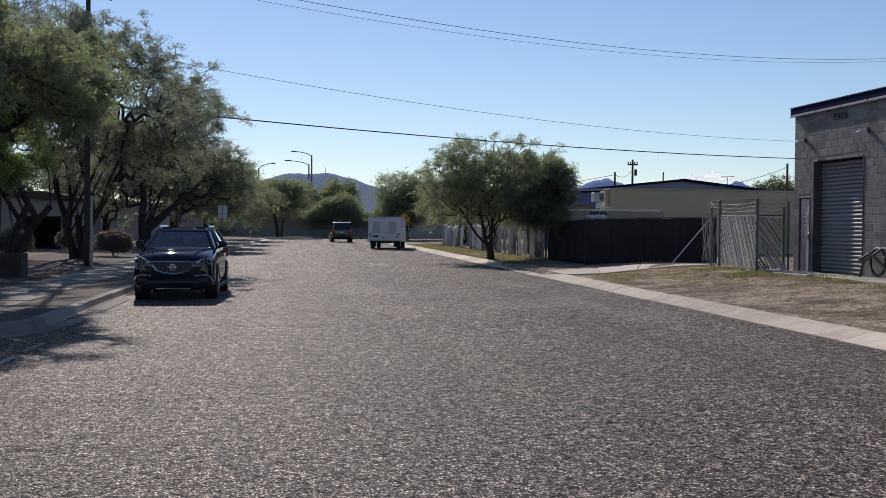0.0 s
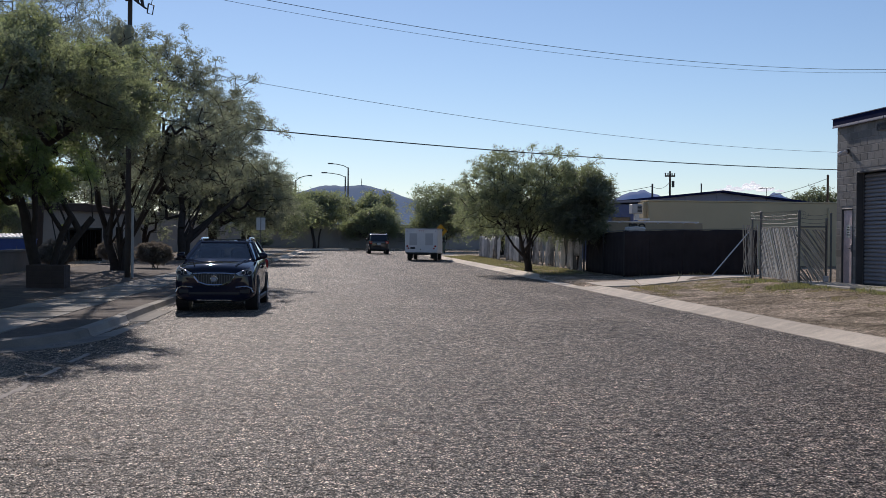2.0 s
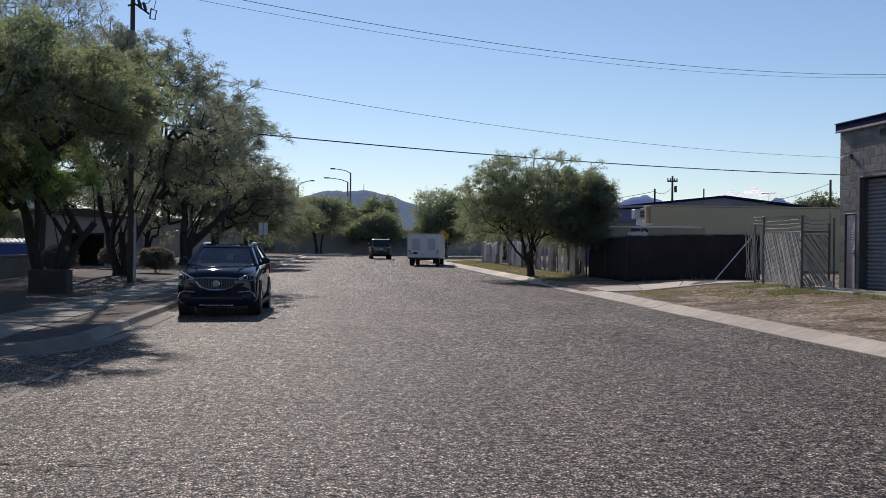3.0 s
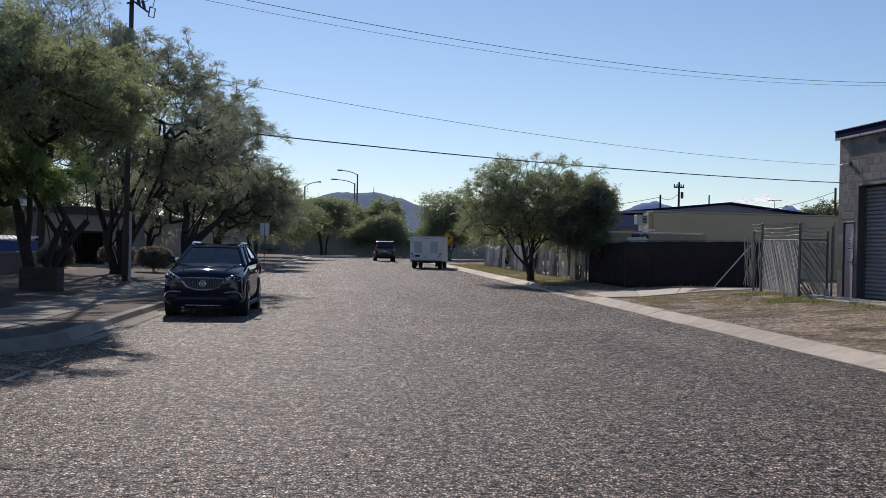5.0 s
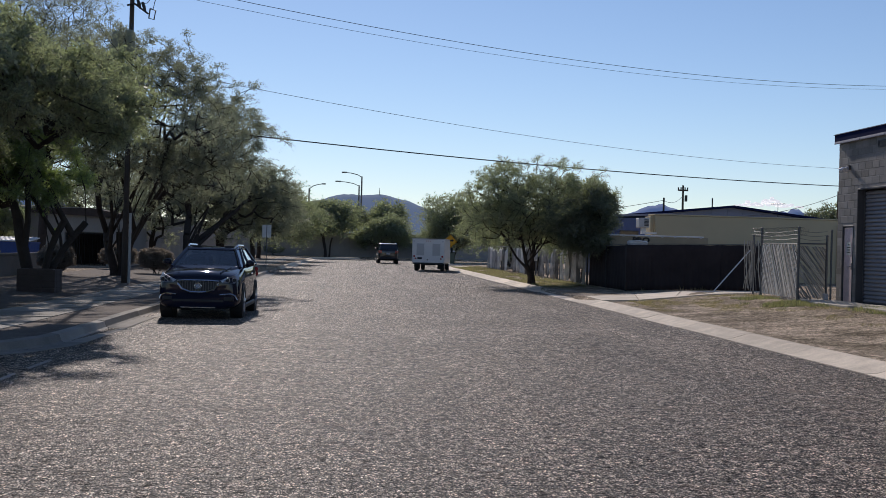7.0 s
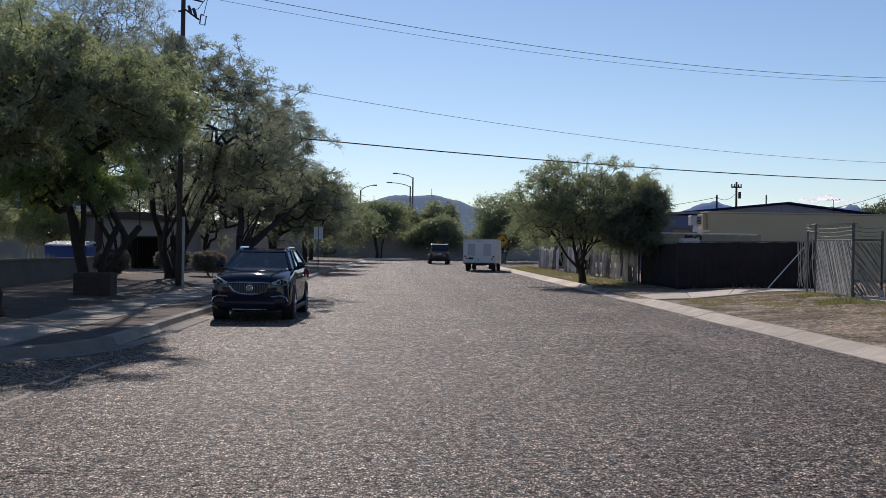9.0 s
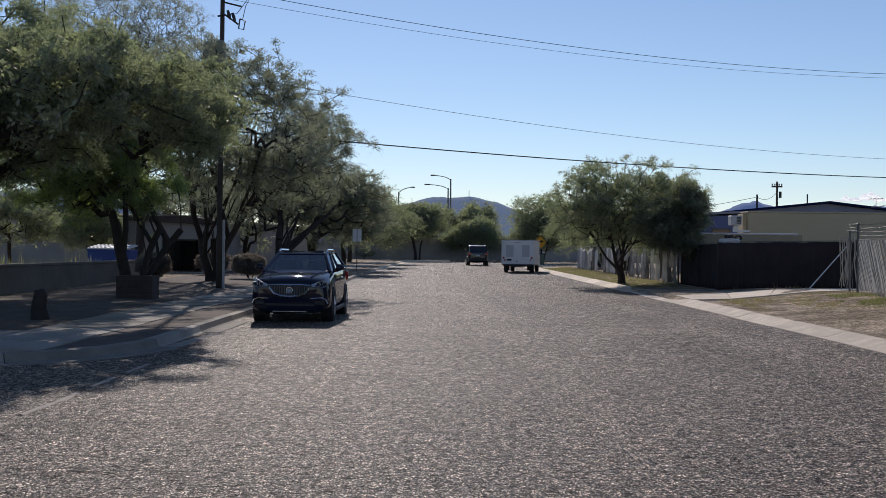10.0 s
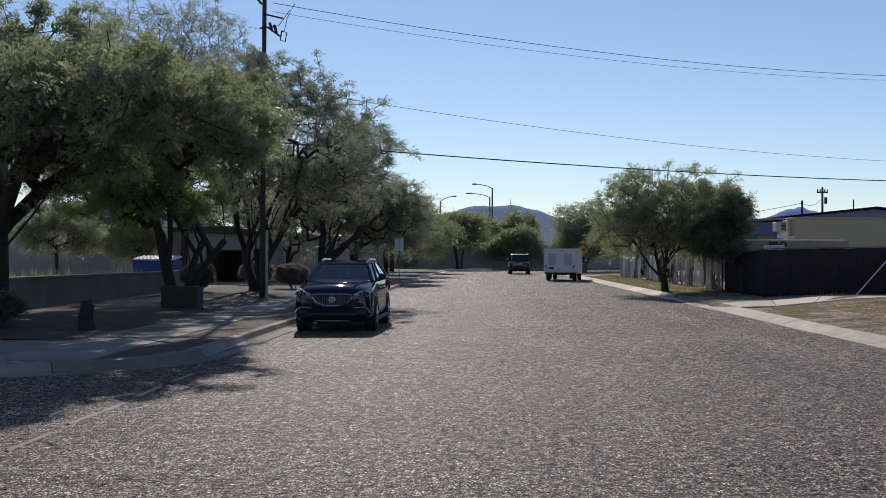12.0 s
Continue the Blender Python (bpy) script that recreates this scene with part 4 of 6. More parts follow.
PA, PB, PC = (13.0, 34.7), (12.62, 31.0), (13.75, 31.75)
zA, zB = ground_z(*PA), ground_z(*PB)
gatef = thing("slatted_chain_link_fence", "weathered chain-link fence panels with pale privacy slats", "fence")
chain_post(gatef, *PA, zA, 2.5)
chain_post(gatef, *PB, zB, 2.45, 0.038)
chain_post(gatef, *PC, 0.4, 2.25, 0.036)
chain_post(gatef, PC[0] + 0.02, PC[1] - 0.25, 0.4, 2.4, 0.03)
part("rail", Mesh().tube(((*PA, 2.06), (*PB, 2.03)), 0.012, 6), LINK, gatef)
part("rail", Mesh().tube(((*PB, 2.03), (*PC, 2.05)), 0.024, 6), GALV, gatef)
part("wire_mesh", link_mesh(PA, PB, zA + 0.05, 2.06, 0.11), LINK, gatef)
part("wire_mesh", link_mesh(PB, PC, zB + 0.05, 2.05, 0.11), LINK, gatef)
slat_panel(gatef, PA, PB, zA + 0.06, 2.04, -0.75, 0.054, 0.05, 15)
slat_panel(gatef, PB, PC, zB + 0.06, 1.98, -1.3, 0.07, 0.056, 12)
for k in range(3):
    z = 2.18 + 0.11 * k
    pts = [(PA[0] + (PB[0] - PA[0]) * f, PA[1] + (PB[1] - PA[1]) * f, z + 0.008 * math.sin(f * 17 + k) - 0.03 * math.sin(math.pi * f)) for f in (j / 14 for j in range(15))]
    part("barbed_strand", Mesh().tube(pts, 0.005, 4), LINK, gatef)
    pts = [(PB[0] + (PC[0] - PB[0]) * f, PB[1] + (PC[1] - PB[1]) * f, z - 0.05 * math.sin(math.pi * f)) for f in (j / 6 for j in range(7))]
    part("barbed_strand", Mesh().tube(pts, 0.005, 4), LINK, gatef)
coil = [(PA[0] - 0.1 - 0.1 * f + 0.13 * math.cos(k * 0.63) + 0.05 * noise.noise((k * 0.2, 1, 0)), PA[1] + 0.4 - 4.0 * f, 2.38 + 0.12 * math.sin(k * 0.63) + 0.06 * noise.noise((k * 0.11, 5, 0))) for k, f in ((j, j / 240) for j in range(241))]
part("razor_coil", Mesh().tube(coil, 0.0045, 3), LINK, gatef, "tangled coil of razor wire")
box = thing("conduit_box", "small white junction box at the fence foot", "junction box", pose(13.55, 31.4, ground_z(13.55, 31.4) + 0.05))
part("cover", Mesh().box((-0.03, -0.07, 0), (0.1, 0.07, 0.17), 0.02), FLASH, box)
part("conduit", Mesh().tube(((0.05, 0.05, 0.2), (0.05, 0.05, 1.6)), 0.02, 6), FRAMEP, box)

rolled = thing("rolled_gate", "opened chain-link gate leaf with loose torn wire", "gate")
chain_post(rolled, 13.35, 36.3, 0.35, 2.3, 0.03)
chain_post(rolled, 13.2, 35.2, 0.35, 2.3, 0.03)
part("wire_mesh", link_mesh((13.35, 36.3), (13.2, 35.2), 0.45, 2.25, 0.1), LINK, rolled)
for k in range(16):
    y0, x0 = 35.1 + 0.085 * k, 13.22 - random.uniform(0, 0.22)
    lo = random.uniform(0.42, 0.9)
    pts = [(x0 + 0.1 * noise.noise((k * 1.7, f * 2.2, 0)), y0 + 0.09 * noise.noise((k * 1.3, f * 2.6, 5)), 2.15 + (lo - 2.15) * f) for f in (q / 7 for q in range(8))]
    part("slat", Mesh().tube(pts, random.uniform(0.009, 0.016), 4), SLAT, rolled)
for k in range(3):
    part("barbed_strand", Mesh().tube([(13.3 - 0.1 * f + 0.05 * math.sin(f * 9 + k), 36.4 - 1.4 * f, 2.35 + 0.1 * k + 0.02 * math.sin(8 * f + k)) for f in (j / 10 for j in range(11))], 0.005, 4), LINK, rolled)


def screen_fence(name, label, pts, top, mat, bottom=0.02, posts=True):
    """Wire fence hung with a sagging cloth between posts."""
    ob = thing(name, label, "fence")
    for i, (a, b) in enumerate(zip(pts, pts[1:])):
        za, zb = ground_z(*a), ground_z(*b)
        if posts:
            chain_post(ob, *a, za, top[i] - 0.06, 0.022, DARKMETAL)
        part("rail", Mesh().tube(((*a, top[i]), (*b, top[i + 1])), 0.016, 6), GALV, ob)
        d = Vector((b[0] - a[0], b[1] - a[1], 0))
        n = Vector((-d.y, d.x, 0)).normalized()
        rows = []
        for j in range(9):
            f = j / 8
            row = []
            for k in range(25):
                e = -0.025 + 1.05 * k / 24
                x, y = a[0] + d.x * e, a[1] + d.y * e
                zt = top[i] + (top[i + 1] - top[i]) * e - 0.02 - 0.012 * abs(math.sin(e * math.pi * 2.3)) - 0.03 * max(0, noise.noise((x * 1.4, y, 8)))
                zb2 = za + (zb - za) * e + bottom
                w = 0.05 * noise.noise((x * 1.3, y * 1.3, f * 1.5)) + 0.025 * math.sin(e * 40 + 3 * noise.noise((x, f, 0))) * (1 - f)
                row.append(Vector((x, y, zb2 + (zt - zb2) * f)) + n * (w - 0.12))
            rows.append(row)
        cloth = part("screen_cloth", sheet("screen_cloth", rows, mat), mat, ob)
        md = cloth.modifiers.new("thick", "SOLIDIFY")
        md.thickness = 0.006
    chain_post(ob, *pts[-1], ground_z(*pts[-1]), top[-1] + 0.0, 0.022, DARKMETAL)
    return ob


screen_fence("screened_fence", "chain-link fence covered with black screen cloth", ((10.7, 42.0), (11.6, 41.85), (12.8, 41.7), (14.1, 41.6), (15.5, 41.5)), (2.0, 2.02, 2.05, 2.07, 2.1), BLACKCLOTH)
screen_fence("screened_fence", "black screened fence running back behind the tree", ((10.68, 42.05), (10.7, 45.2), (10.71, 48.5)), (2.0, 1.95, 1.85), BLACKCLOTH)
stay = thing("bracing_pole", "pale galvanised pole leaning against the dark fence", "pole")
part("pole", Mesh().tube(((13.4, 40.2, ground_z(13.4, 40.2) + 0.02), (15.25, 41.35, 2.05)), 0.021, 8), WHITELID, stay)
part("clamp", Mesh().tube(((15.15, 41.3, 1.94), (15.28, 41.38, 2.08)), 0.05, 8), GALV, stay)

rag = thing("tattered_screen_fence", "wire fence with torn sun-bleached screen cloth", "fence")
RP = [(10.72, 48.6), (10.74, 51.5), (10.75, 54.6), (10.76, 57.8), (10.77, 61.2), (10.78, 65.0), (10.78, 69.0), (10.8, 74.0), (10.8, 80.0)]
for a, b in zip(RP, RP[1:]):
    zt = road_z(a[1]) + 1.68
    chain_post(rag, *a, ground_z(*a), zt + 0.06)
    part("rail", Mesh().tube(((*a, zt), (*b, road_z(b[1]) + 1.68)), 0.022, 6), GALV, rag)
    part("wire_mesh", link_mesh(a, b, ground_z(*a) + 0.05, zt, 0.14, 0.005), LINK, rag)
    d = Vector((b[0] - a[0], b[1] - a[1], 0))
    n = Vector((-1, 0, 0))
    count = 5
    for k in range(count):
        if random.random() < 0.07:
            continue
        f0, f1 = k / count - 0.01, (k + 1) / count + 0.01
        drop = random.uniform(1.3, 1.6) if random.random() < 0.75 else random.uniform(0.6, 1.0)
        slip = random.uniform(0, 0.35) if random.random() < 0.3 else 0.0
        rows = []
        for j in range(10):
            g = j / 9
            rows.append([])
            for i in range(15):
                q = i / 14
                e = f0 + (f1 - f0) * q
                tear = 1 - 0.16 * abs(noise.noise((q * 5.0, k * 3.1, a[1]))) * g
                x, y = a[0] + d.x * e, a[1] + d.y * e + 0.04 * g * math.sin(k * 2.2)
                z = zt - 0.03 - slip * abs(q - (k % 2)) - drop * g * tear - 0.05 * math.sin(math.pi * q)
                fold = 0.05 * math.sin(q * 17 + 2.5 * noise.noise((g * 1.5, k, a[1]))) * (0.4 + 0.6 * g) + 0.07 * noise.noise((y * 1.7, g * 1.5, k))
                rows[-1].append(Vector((x, y, max(z, ground_z(*a) + 0.05))) + n * (0.09 + fold))
        c = part("torn_cloth", sheet("torn_cloth", rows, RAGCLOTH), RAGCLOTH, rag)
        c.modifiers.new("thick", "SOLIDIFY").thickness = 0.006
notice2 = thing("fence_notice", "small white notice wired to the fence", "sign", pose(10.55, 52.4, road_z(50) + 1.15, 0, 0, 3))
part("plate", Mesh().box((-0.02, -0.13, -0.2), (0.0, 0.13, 0.2)), PAPER, notice2)
for k in range(3):
    part("print_bar", Mesh().box((-0.024, -0.09, -0.12 + k * 0.09), (-0.0205, 0.09, -0.09 + k * 0.09)), BLACKINK, notice2)


# ---- trees ----
def leaf_mesh(name, centres, rng, count, spread, length, width, droop, mat, sprig=10, away=0.8):
    """Feathery arching shoots: small pointed leaflets in rows along thin stalks that point out of the crown."""
    n = max(1, count // sprig)
    c = centres[rng.integers(0, len(centres), n)] + rng.normal(0, 1, (n, 3)) * np.array(spread)
    out = c - centres.mean(axis=0)
    out /= np.linalg.norm(out, axis=1, keepdims=True) + 1e-9
    d = rng.normal(0, 0.75, (n, 3)) + out * away
    d[:, 2] = d[:, 2] * 0.7 + 0.35
    d /= np.linalg.norm(d, axis=1, keepdims=True)
    side = np.cross(d, rng.normal(0, 1, (n, 3)))
    side /= np.linalg.norm(side, axis=1, keepdims=True) + 1e-9
    k = np.arange(sprig)
    sgn = np.where(k % 2, 1.0, -1.0)
    base = c[:, None] + d[:, None] * (k[None, :, None] * length * 0.4)
    base[:, :, 2] -= droop * length * 0.055 * (k ** 2)[None, :]
    way = side[:, None] * sgn[None, :, None] + d[:, None] * 0.7 + rng.normal(0, 0.3, (n, sprig, 3))
    way[:, :, 2] -= droop * 0.5
    way /= np.linalg.norm(way, axis=2, keepdims=True)
    across = np.cross(way, rng.normal(0, 1, (n, sprig, 3)))
    across /= np.linalg.norm(across, axis=2, keepdims=True) + 1e-9
    size = rng.uniform(0.65, 1.3, (n, sprig, 1)) * (1.15 - 0.05 * k)[None, :, None]
    mid = base + way * length * 0.45 * size
    verts = np.stack([base, mid + across * width * 0.5 * size, base + way * length * size, mid - across * width * 0.5 * size], 2).reshape(-1, 3)
    me = bpy.data.meshes.new(name)
    q = len(verts) // 4
    me.vertices.add(len(verts))
    me.vertices.foreach_set("co", verts.astype(np.float32).ravel())
    me.loops.add(4 * q)
    me.loops.foreach_set("vertex_index", np.arange(4 * q, dtype=np.int32))
    me.polygons.add(q)
    me.polygons.foreach_set("loop_start", np.arange(0, 4 * q, 4, dtype=np.int32))
    me.update(calc_edges=True)
    me.materials.append(mat)
    return me


def tree(label, base, trunks, fork, blobs, tips, leaves, mat, seed, r0=0.16, length=0.12, width=0.036, spread=0.28, droop=0.3, inner=0.35, dense=0.12, limbs=0, gaps=0.0, twig=0.009, loose=0.2, name="tree", category="tree"):
    """trunks: offsets of the stem feet; fork: height where limbs part; blobs: (x, y, z, rx, ry, rz) of the crown, from the foot; inner: how empty the middle is; gaps: how much of the crown is open between clumps."""
    rng = np.random.default_rng(seed)
    bx, by = base
    ob = thing(name, label, category, pose(bx, by, ground_z(bx, by)))
    pts = []
    vol = np.array([b[3] * b[4] * b[5] for b in blobs])
    for b, share in zip(blobs, vol / vol.sum()):
        m = max(4, int(tips * share))
        u = rng.normal(0, 1, (m, 3))
        u /= np.linalg.norm(u, axis=1, keepdims=True)
        r = inner + (1 - inner) * rng.random((m, 1)) ** 0.6
        lump = np.array([1 + 0.22 * noise.noise(Vector(v) * 2.1 + Vector((seed, 0, 0))) for v in u])[:, None]
        stray = rng.random((m, 1)) < loose
        r = np.where(stray, rng.uniform(0.95, 1.3, (m, 1)), r)
        pts.append(np.array(b[:3]) + u * r * lump * np.array(b[3:]))
    pts = np.concatenate(pts)
    pts = pts[pts[:, 2] > 0.25]
    if gaps:
        open_air = np.array([noise.noise(Vector(p) * 0.95 + Vector((seed * 3.7, 0, 0))) + 0.5 * noise.noise(Vector(p) * 2.3 + Vector((0, seed * 1.9, 0))) for p in pts])
        pts = pts[open_air > np.quantile(open_air, gaps)]
    nodes, parent = [], []
    for t, (ox, oy) in enumerate(trunks):
        lean = np.array([ox * 0.85 + rng.normal(0, 0.15), oy + rng.normal(0, 0.15)])
        for k in range(6):
            f = k / 5
            nodes.append((ox * 0.4 + lean[0] * f ** 1.4 + 0.05 * math.sin(5 * f + t), oy * 0.4 + lean[1] * f ** 1.4 + 0.05 * math.cos(4 * f + t), -0.15 + (fork + 0.15) * f))
            parent.append(len(nodes) - 2 if k else -1)
    stem = len(nodes)
    heart, reach = pts.mean(axis=0), pts.std(axis=0)
    for t in range(len(trunks) if limbs else 0):
        for q in range(limbs):
            a = 2 * math.pi * (q + 0.4 * t) / limbs + rng.normal(0, 0.25)
            goal = heart + np.array([math.cos(a), math.sin(a), rng.uniform(-0.7, 0.4)]) * reach * 0.95 + np.array([*trunks[t], 0.0]) * 0.9
            start, last = np.array(nodes[6 * t + 3 + q % 3]), 6 * t + 3 + q % 3
            bow = rng.normal(0, 0.2, 3) + np.array([0, 0, 0.3])
            for k in range(1, 6):
                f = k / 5
                nodes.append(start + (goal - start) * f + bow * math.sin(math.pi * f) + rng.normal(0, 0.07, 3))
                parent.append(last)
                last = len(nodes) - 1
    pos = np.zeros((len(nodes) + 6 * len(pts), 3))
    pos[: len(nodes)] = nodes
    n = len(nodes)
    top = np.array(nodes[5])
    open_ = np.zeros(len(pos), bool)
    for t in range(len(trunks)):
        open_[6 * t + 4: 6 * t + 6] = True
    open_[stem:n] = True
    tip_ids = []
    for p in pts[np.argsort(np.linalg.norm(pts - top, axis=1))]:
        ids = np.nonzero(open_[:n])[0]
        q = pos[ids]
        cost = np.linalg.norm(q - p, axis=1) + 0.25 * np.linalg.norm(q - top, axis=1)
        a = ids[np.argmin(cost)]
        gap = np.linalg.norm(p - pos[a])
        steps = int(min(5, max(1, round(gap / 0.6))))
        start, last = pos[a].copy(), a
        bow = rng.normal(0, 0.09 * gap, 3) + np.array([0, 0, 0.08 * gap])
        for k in range(1, steps + 1):
            f = k / steps
            pos[n] = start + (p - start) * f + bow * math.sin(math.pi * f)
            parent.append(last)
            open_[n] = True
            last = n
            n += 1
        tip_ids.append(last)
    load = np.zeros(n)
    for t in tip_ids:
        load[t] += 1
    for i in range(n - 1, -1, -1):
        if parent[i] >= 0:
            load[parent[i]] += load[i]
    share = max(load[6 * t + 1] for t in range(len(trunks)))
    rad = np.maximum(twig, r0 * (np.maximum(load, 1) / share) ** 0.5)
    for t in range(len(trunks)):
        rad[6 * t: 6 * t + 6] = np.maximum(rad[6 * t: 6 * t + 6], r0 * (0.8 if t == 0 else 0.58))
        rad[6 * t] *= 1.5
        rad[6 * t + 1] *= 1.12
    wood = Mesh()
    for i in range(n):
        j = parent[i]
        if j >= 0:
            wood.tube((pos[j], pos[i]), (min(rad[j], rad[i] * 1.5), rad[i]), 7 if rad[i] > 0.05 else 4, False)
    part("trunk", wood, BARK, ob, smooth=True)
    keep = load[:n] <= 3
    keep[: 6 * len(trunks)] = False
    outer = pos[:n][keep]
    part("crown", leaf_mesh("crown", outer, rng, leaves, (spread, spread, spread * 0.75), length, width, droop, mat), mat, ob)
    core = pos[:n][(load[:n] > 1) & (load[:n] <= 30) & (np.arange(n) >= 6 * len(trunks))]
    if dense and len(core) > 4:
        part("inner_crown", leaf_mesh("inner_crown", core, rng, int(leaves * dense), (spread * 0.9,) * 3, length * 1.7, width * 2.4, droop, mat, 4, 0.0), mat, ob)
    return ob


ONE = ((0, 0),)
tree("bright green feathery mesquite tree in a brown block planter", (-8.2, 32.85), ((-0.05, 0), (0.7, 0.2), (0.95, 0.5)), 1.9,
     ((-1.05, 0, 4.7, 2.2, 2.2, 2.0), (0.4, -0.2, 4.1, 1.2, 0.7, 1.3), (-0.45, 0, 5.1, 1.5, 1.3, 1.2), (-1.95, 0.5, 4.4, 2.0, 2.0, 1.8), (-1.0, -0.2, 3.2, 2.0, 1.6, 0.8), (0.75, -0.2, 3.6, 0.8, 0.6, 0.7), (0.1, 0.6, 3.2, 1.4, 1.2, 0.7), (-1.6, 0.8, 3.1, 1.6, 1.2, 0.7)), 1800, 240000, LEAF_BRIGHT, 11,
     r0=0.16, limbs=3, length=0.078, width=0.025, spread=0.1, inner=0.05, dense=0.06, gaps=0.42)
tree("dense dark roadside mesquite with a thick forked trunk", (-10.5, 26.2), ((0, 0), (-0.5, 0.2)), 2.5,
     ((0.8, 0.2, 5.2, 2.4, 2.6, 1.7), (2.4, -0.6, 4.7, 1.7, 2.4, 1.4), (-2.2, 0.6, 5.1, 2.4, 2.6, 2.0), (0.6, 0.2, 3.9, 2.4, 2.4, 0.9), (3.3, 0.8, 4.8, 1.3, 2.2, 1.1), (5.1, -0.2, 4.2, 1.1, 2.2, 0.8), (4.3, -4.6, 4.4, 1.2, 2.0, 0.9), (4.6, -4.8, 4.5, 1.0, 1.9, 0.7), (4.7, -3.0, 4.3, 1.3, 1.7, 0.7), (2.6, -4.0, 4.6, 1.2, 1.9, 1.0), (5.2, 1.5, 4.6, 1.0, 2.0, 0.8), (5.7, -2.2, 4.4, 1.2, 2.0, 0.7)), 1900, 300000, LEAF_MID, 12,
     r0=0.25, limbs=5, length=0.078, width=0.025, spread=0.11, inner=0.05, dense=0.18, gaps=0.1)
tree("tall grey-green many-stemmed tree leaning over the sidewalk", (-8.2, 46.4), ((0.1, 0), (-0.5, 0.2), (0.5, -0.3)), 1.7,
     ((-0.6, -3.6, 6.1, 2.0, 2.1, 2.2), (1.9, -3.8, 6.2, 2.1, 2.4, 2.1), (-0.2, -3.0, 7.6, 1.7, 1.7, 1.2), (1.4, -3.4, 7.7, 1.6, 1.6, 1.1), (3.0, -3.8, 6.7, 1.5, 1.8, 1.2), (5.0, -3.9, 5.0, 1.2, 1.8, 1.0), (3.6, -4.0, 3.9, 1.7, 2.0, 1.0), (4.2, -4.6, 5.8, 1.5, 2.2, 1.2),
      (2.7, -4.2, 4.1, 2.3, 2.3, 1.3), (0.0, -3.8, 4.3, 2.3, 2.1, 1.4), (-2.0, -3.4, 6.2, 1.7, 2.0, 1.9), (4.4, -7.6, 5.0, 1.3, 1.9, 0.9), (4.6, -9.2, 4.7, 1.1, 1.6, 0.7), (4.8, -12.0, 4.5, 0.9, 1.4, 0.6), (0.2, -4.8, 7.5, 1.3, 1.1, 1.3), (1.1, -7.2, 7.7, 0.9, 0.5, 0.8), (0.0, 3.0, 5.0, 2.2, 2.2, 1.3), (2.4, 4.0, 4.6, 1.8, 2.0, 1.2)), 3900, 225000, LEAF_GREY, 13,
     r0=0.17, limbs=5, length=0.08, width=0.023, spread=0.09, inner=0.08, dense=0.025, gaps=0.24, twig=0.01)
tree("grey-green spreading tree along the sidewalk", (-7.9, 64.5), ((0, 0), (0.5, 0.2)), 1.7,
     ((2.2, 3.2, 4.1, 2.5, 2.0, 1.9), (-0.4, 2.0, 4.5, 2.5, 2.3, 1.9), (4.3, 4.0, 4.2, 1.4, 1.6, 1.6), (2.8, 4.0, 3.1, 2.0, 1.6, 0.7)), 900, 90000, LEAF_GREY, 14, r0=0.24, limbs=4, length=0.11, width=0.034, spread=0.15, dense=0.06, gaps=0.15)
tree("tall sparse wispy tree rising above the others", (-13.4, 55), ONE, 4.0,
     ((0.2, 0, 10.2, 2.6, 2.6, 3.6), (-2.6, 0, 9.8, 2.3, 2.4, 3.6), (1.0, 0, 8.0, 2.0, 2.2, 2.6)), 2300, 100000, LEAF_GREY, 15, r0=0.2, limbs=5, length=0.1, width=0.026, spread=0.13, inner=0.1, dense=0, twig=0.01)
tree("low dark roadside tree in the row", (-7.3, 76), ((0, 0), (0.4, 0)), 1.8, ((1.6, 0, 4.0, 2.8, 2.5, 2.0), (3.2, 0, 3.0, 1.7, 1.7, 1.2)), 416, 38760, LEAF_GREY, 16, r0=0.18, length=0.137, width=0.0432)
tree("grey-green tree overhanging the far kerb", (-6.0, 88), ONE, 1.7, ((2.0, 0, 3.7, 2.4, 2.5, 1.8), (0, 0, 4.0, 2.6, 2.5, 1.9)), 384, 36480, LEAF_MID, 17, r0=0.18, length=0.144, width=0.0446)
tree("roadside tree in the far row", (-6.4, 101), ONE, 1.6, ((2.4, 0, 3.4, 2.8, 2.6, 1.6),), 320, 29640, LEAF_MID, 18, r0=0.18, length=0.158, width=0.0504)
tree("small forked tree before the end wall", (-0.6, 120.7), ((-0.4, 0), (0.5, 0)), 2.0, ((0.2, 0, 4.1, 2.6, 1.6, 1.5), (-2.2, 0, 4.0, 2.0, 1.5, 1.5)), 384, 34200, LEAF_MID, 19, r0=0.15, length=0.187, width=0.0576)
tree("bushy pale green tree against the end wall", (5.2, 122.4), ((-0.3, 0), (0.3, 0)), 1.0, ((0, 0, 2.5, 2.7, 1.4, 1.2), (0.6, 0, 3.4, 1.5, 1.2, 0.9)), 352, 34200, LEAF_MID, 20, r0=0.13, length=0.158, width=0.0432)
tree("rounded tree standing behind the end wall", (6.0, 131), ONE, 2.0, ((0, 0, 4.2, 1.9, 2.0, 1.5),), 160, 10800, LEAF_MID, 21, r0=0.15, length=0.28, width=0.09)
tree("rounded tree standing behind the end wall", (0.6, 131), ONE, 2.0, ((0, 0, 4.2, 2.6, 2.0, 1.4),), 160, 10800, LEAF_MID, 22, r0=0.15, length=0.28, width=0.09)
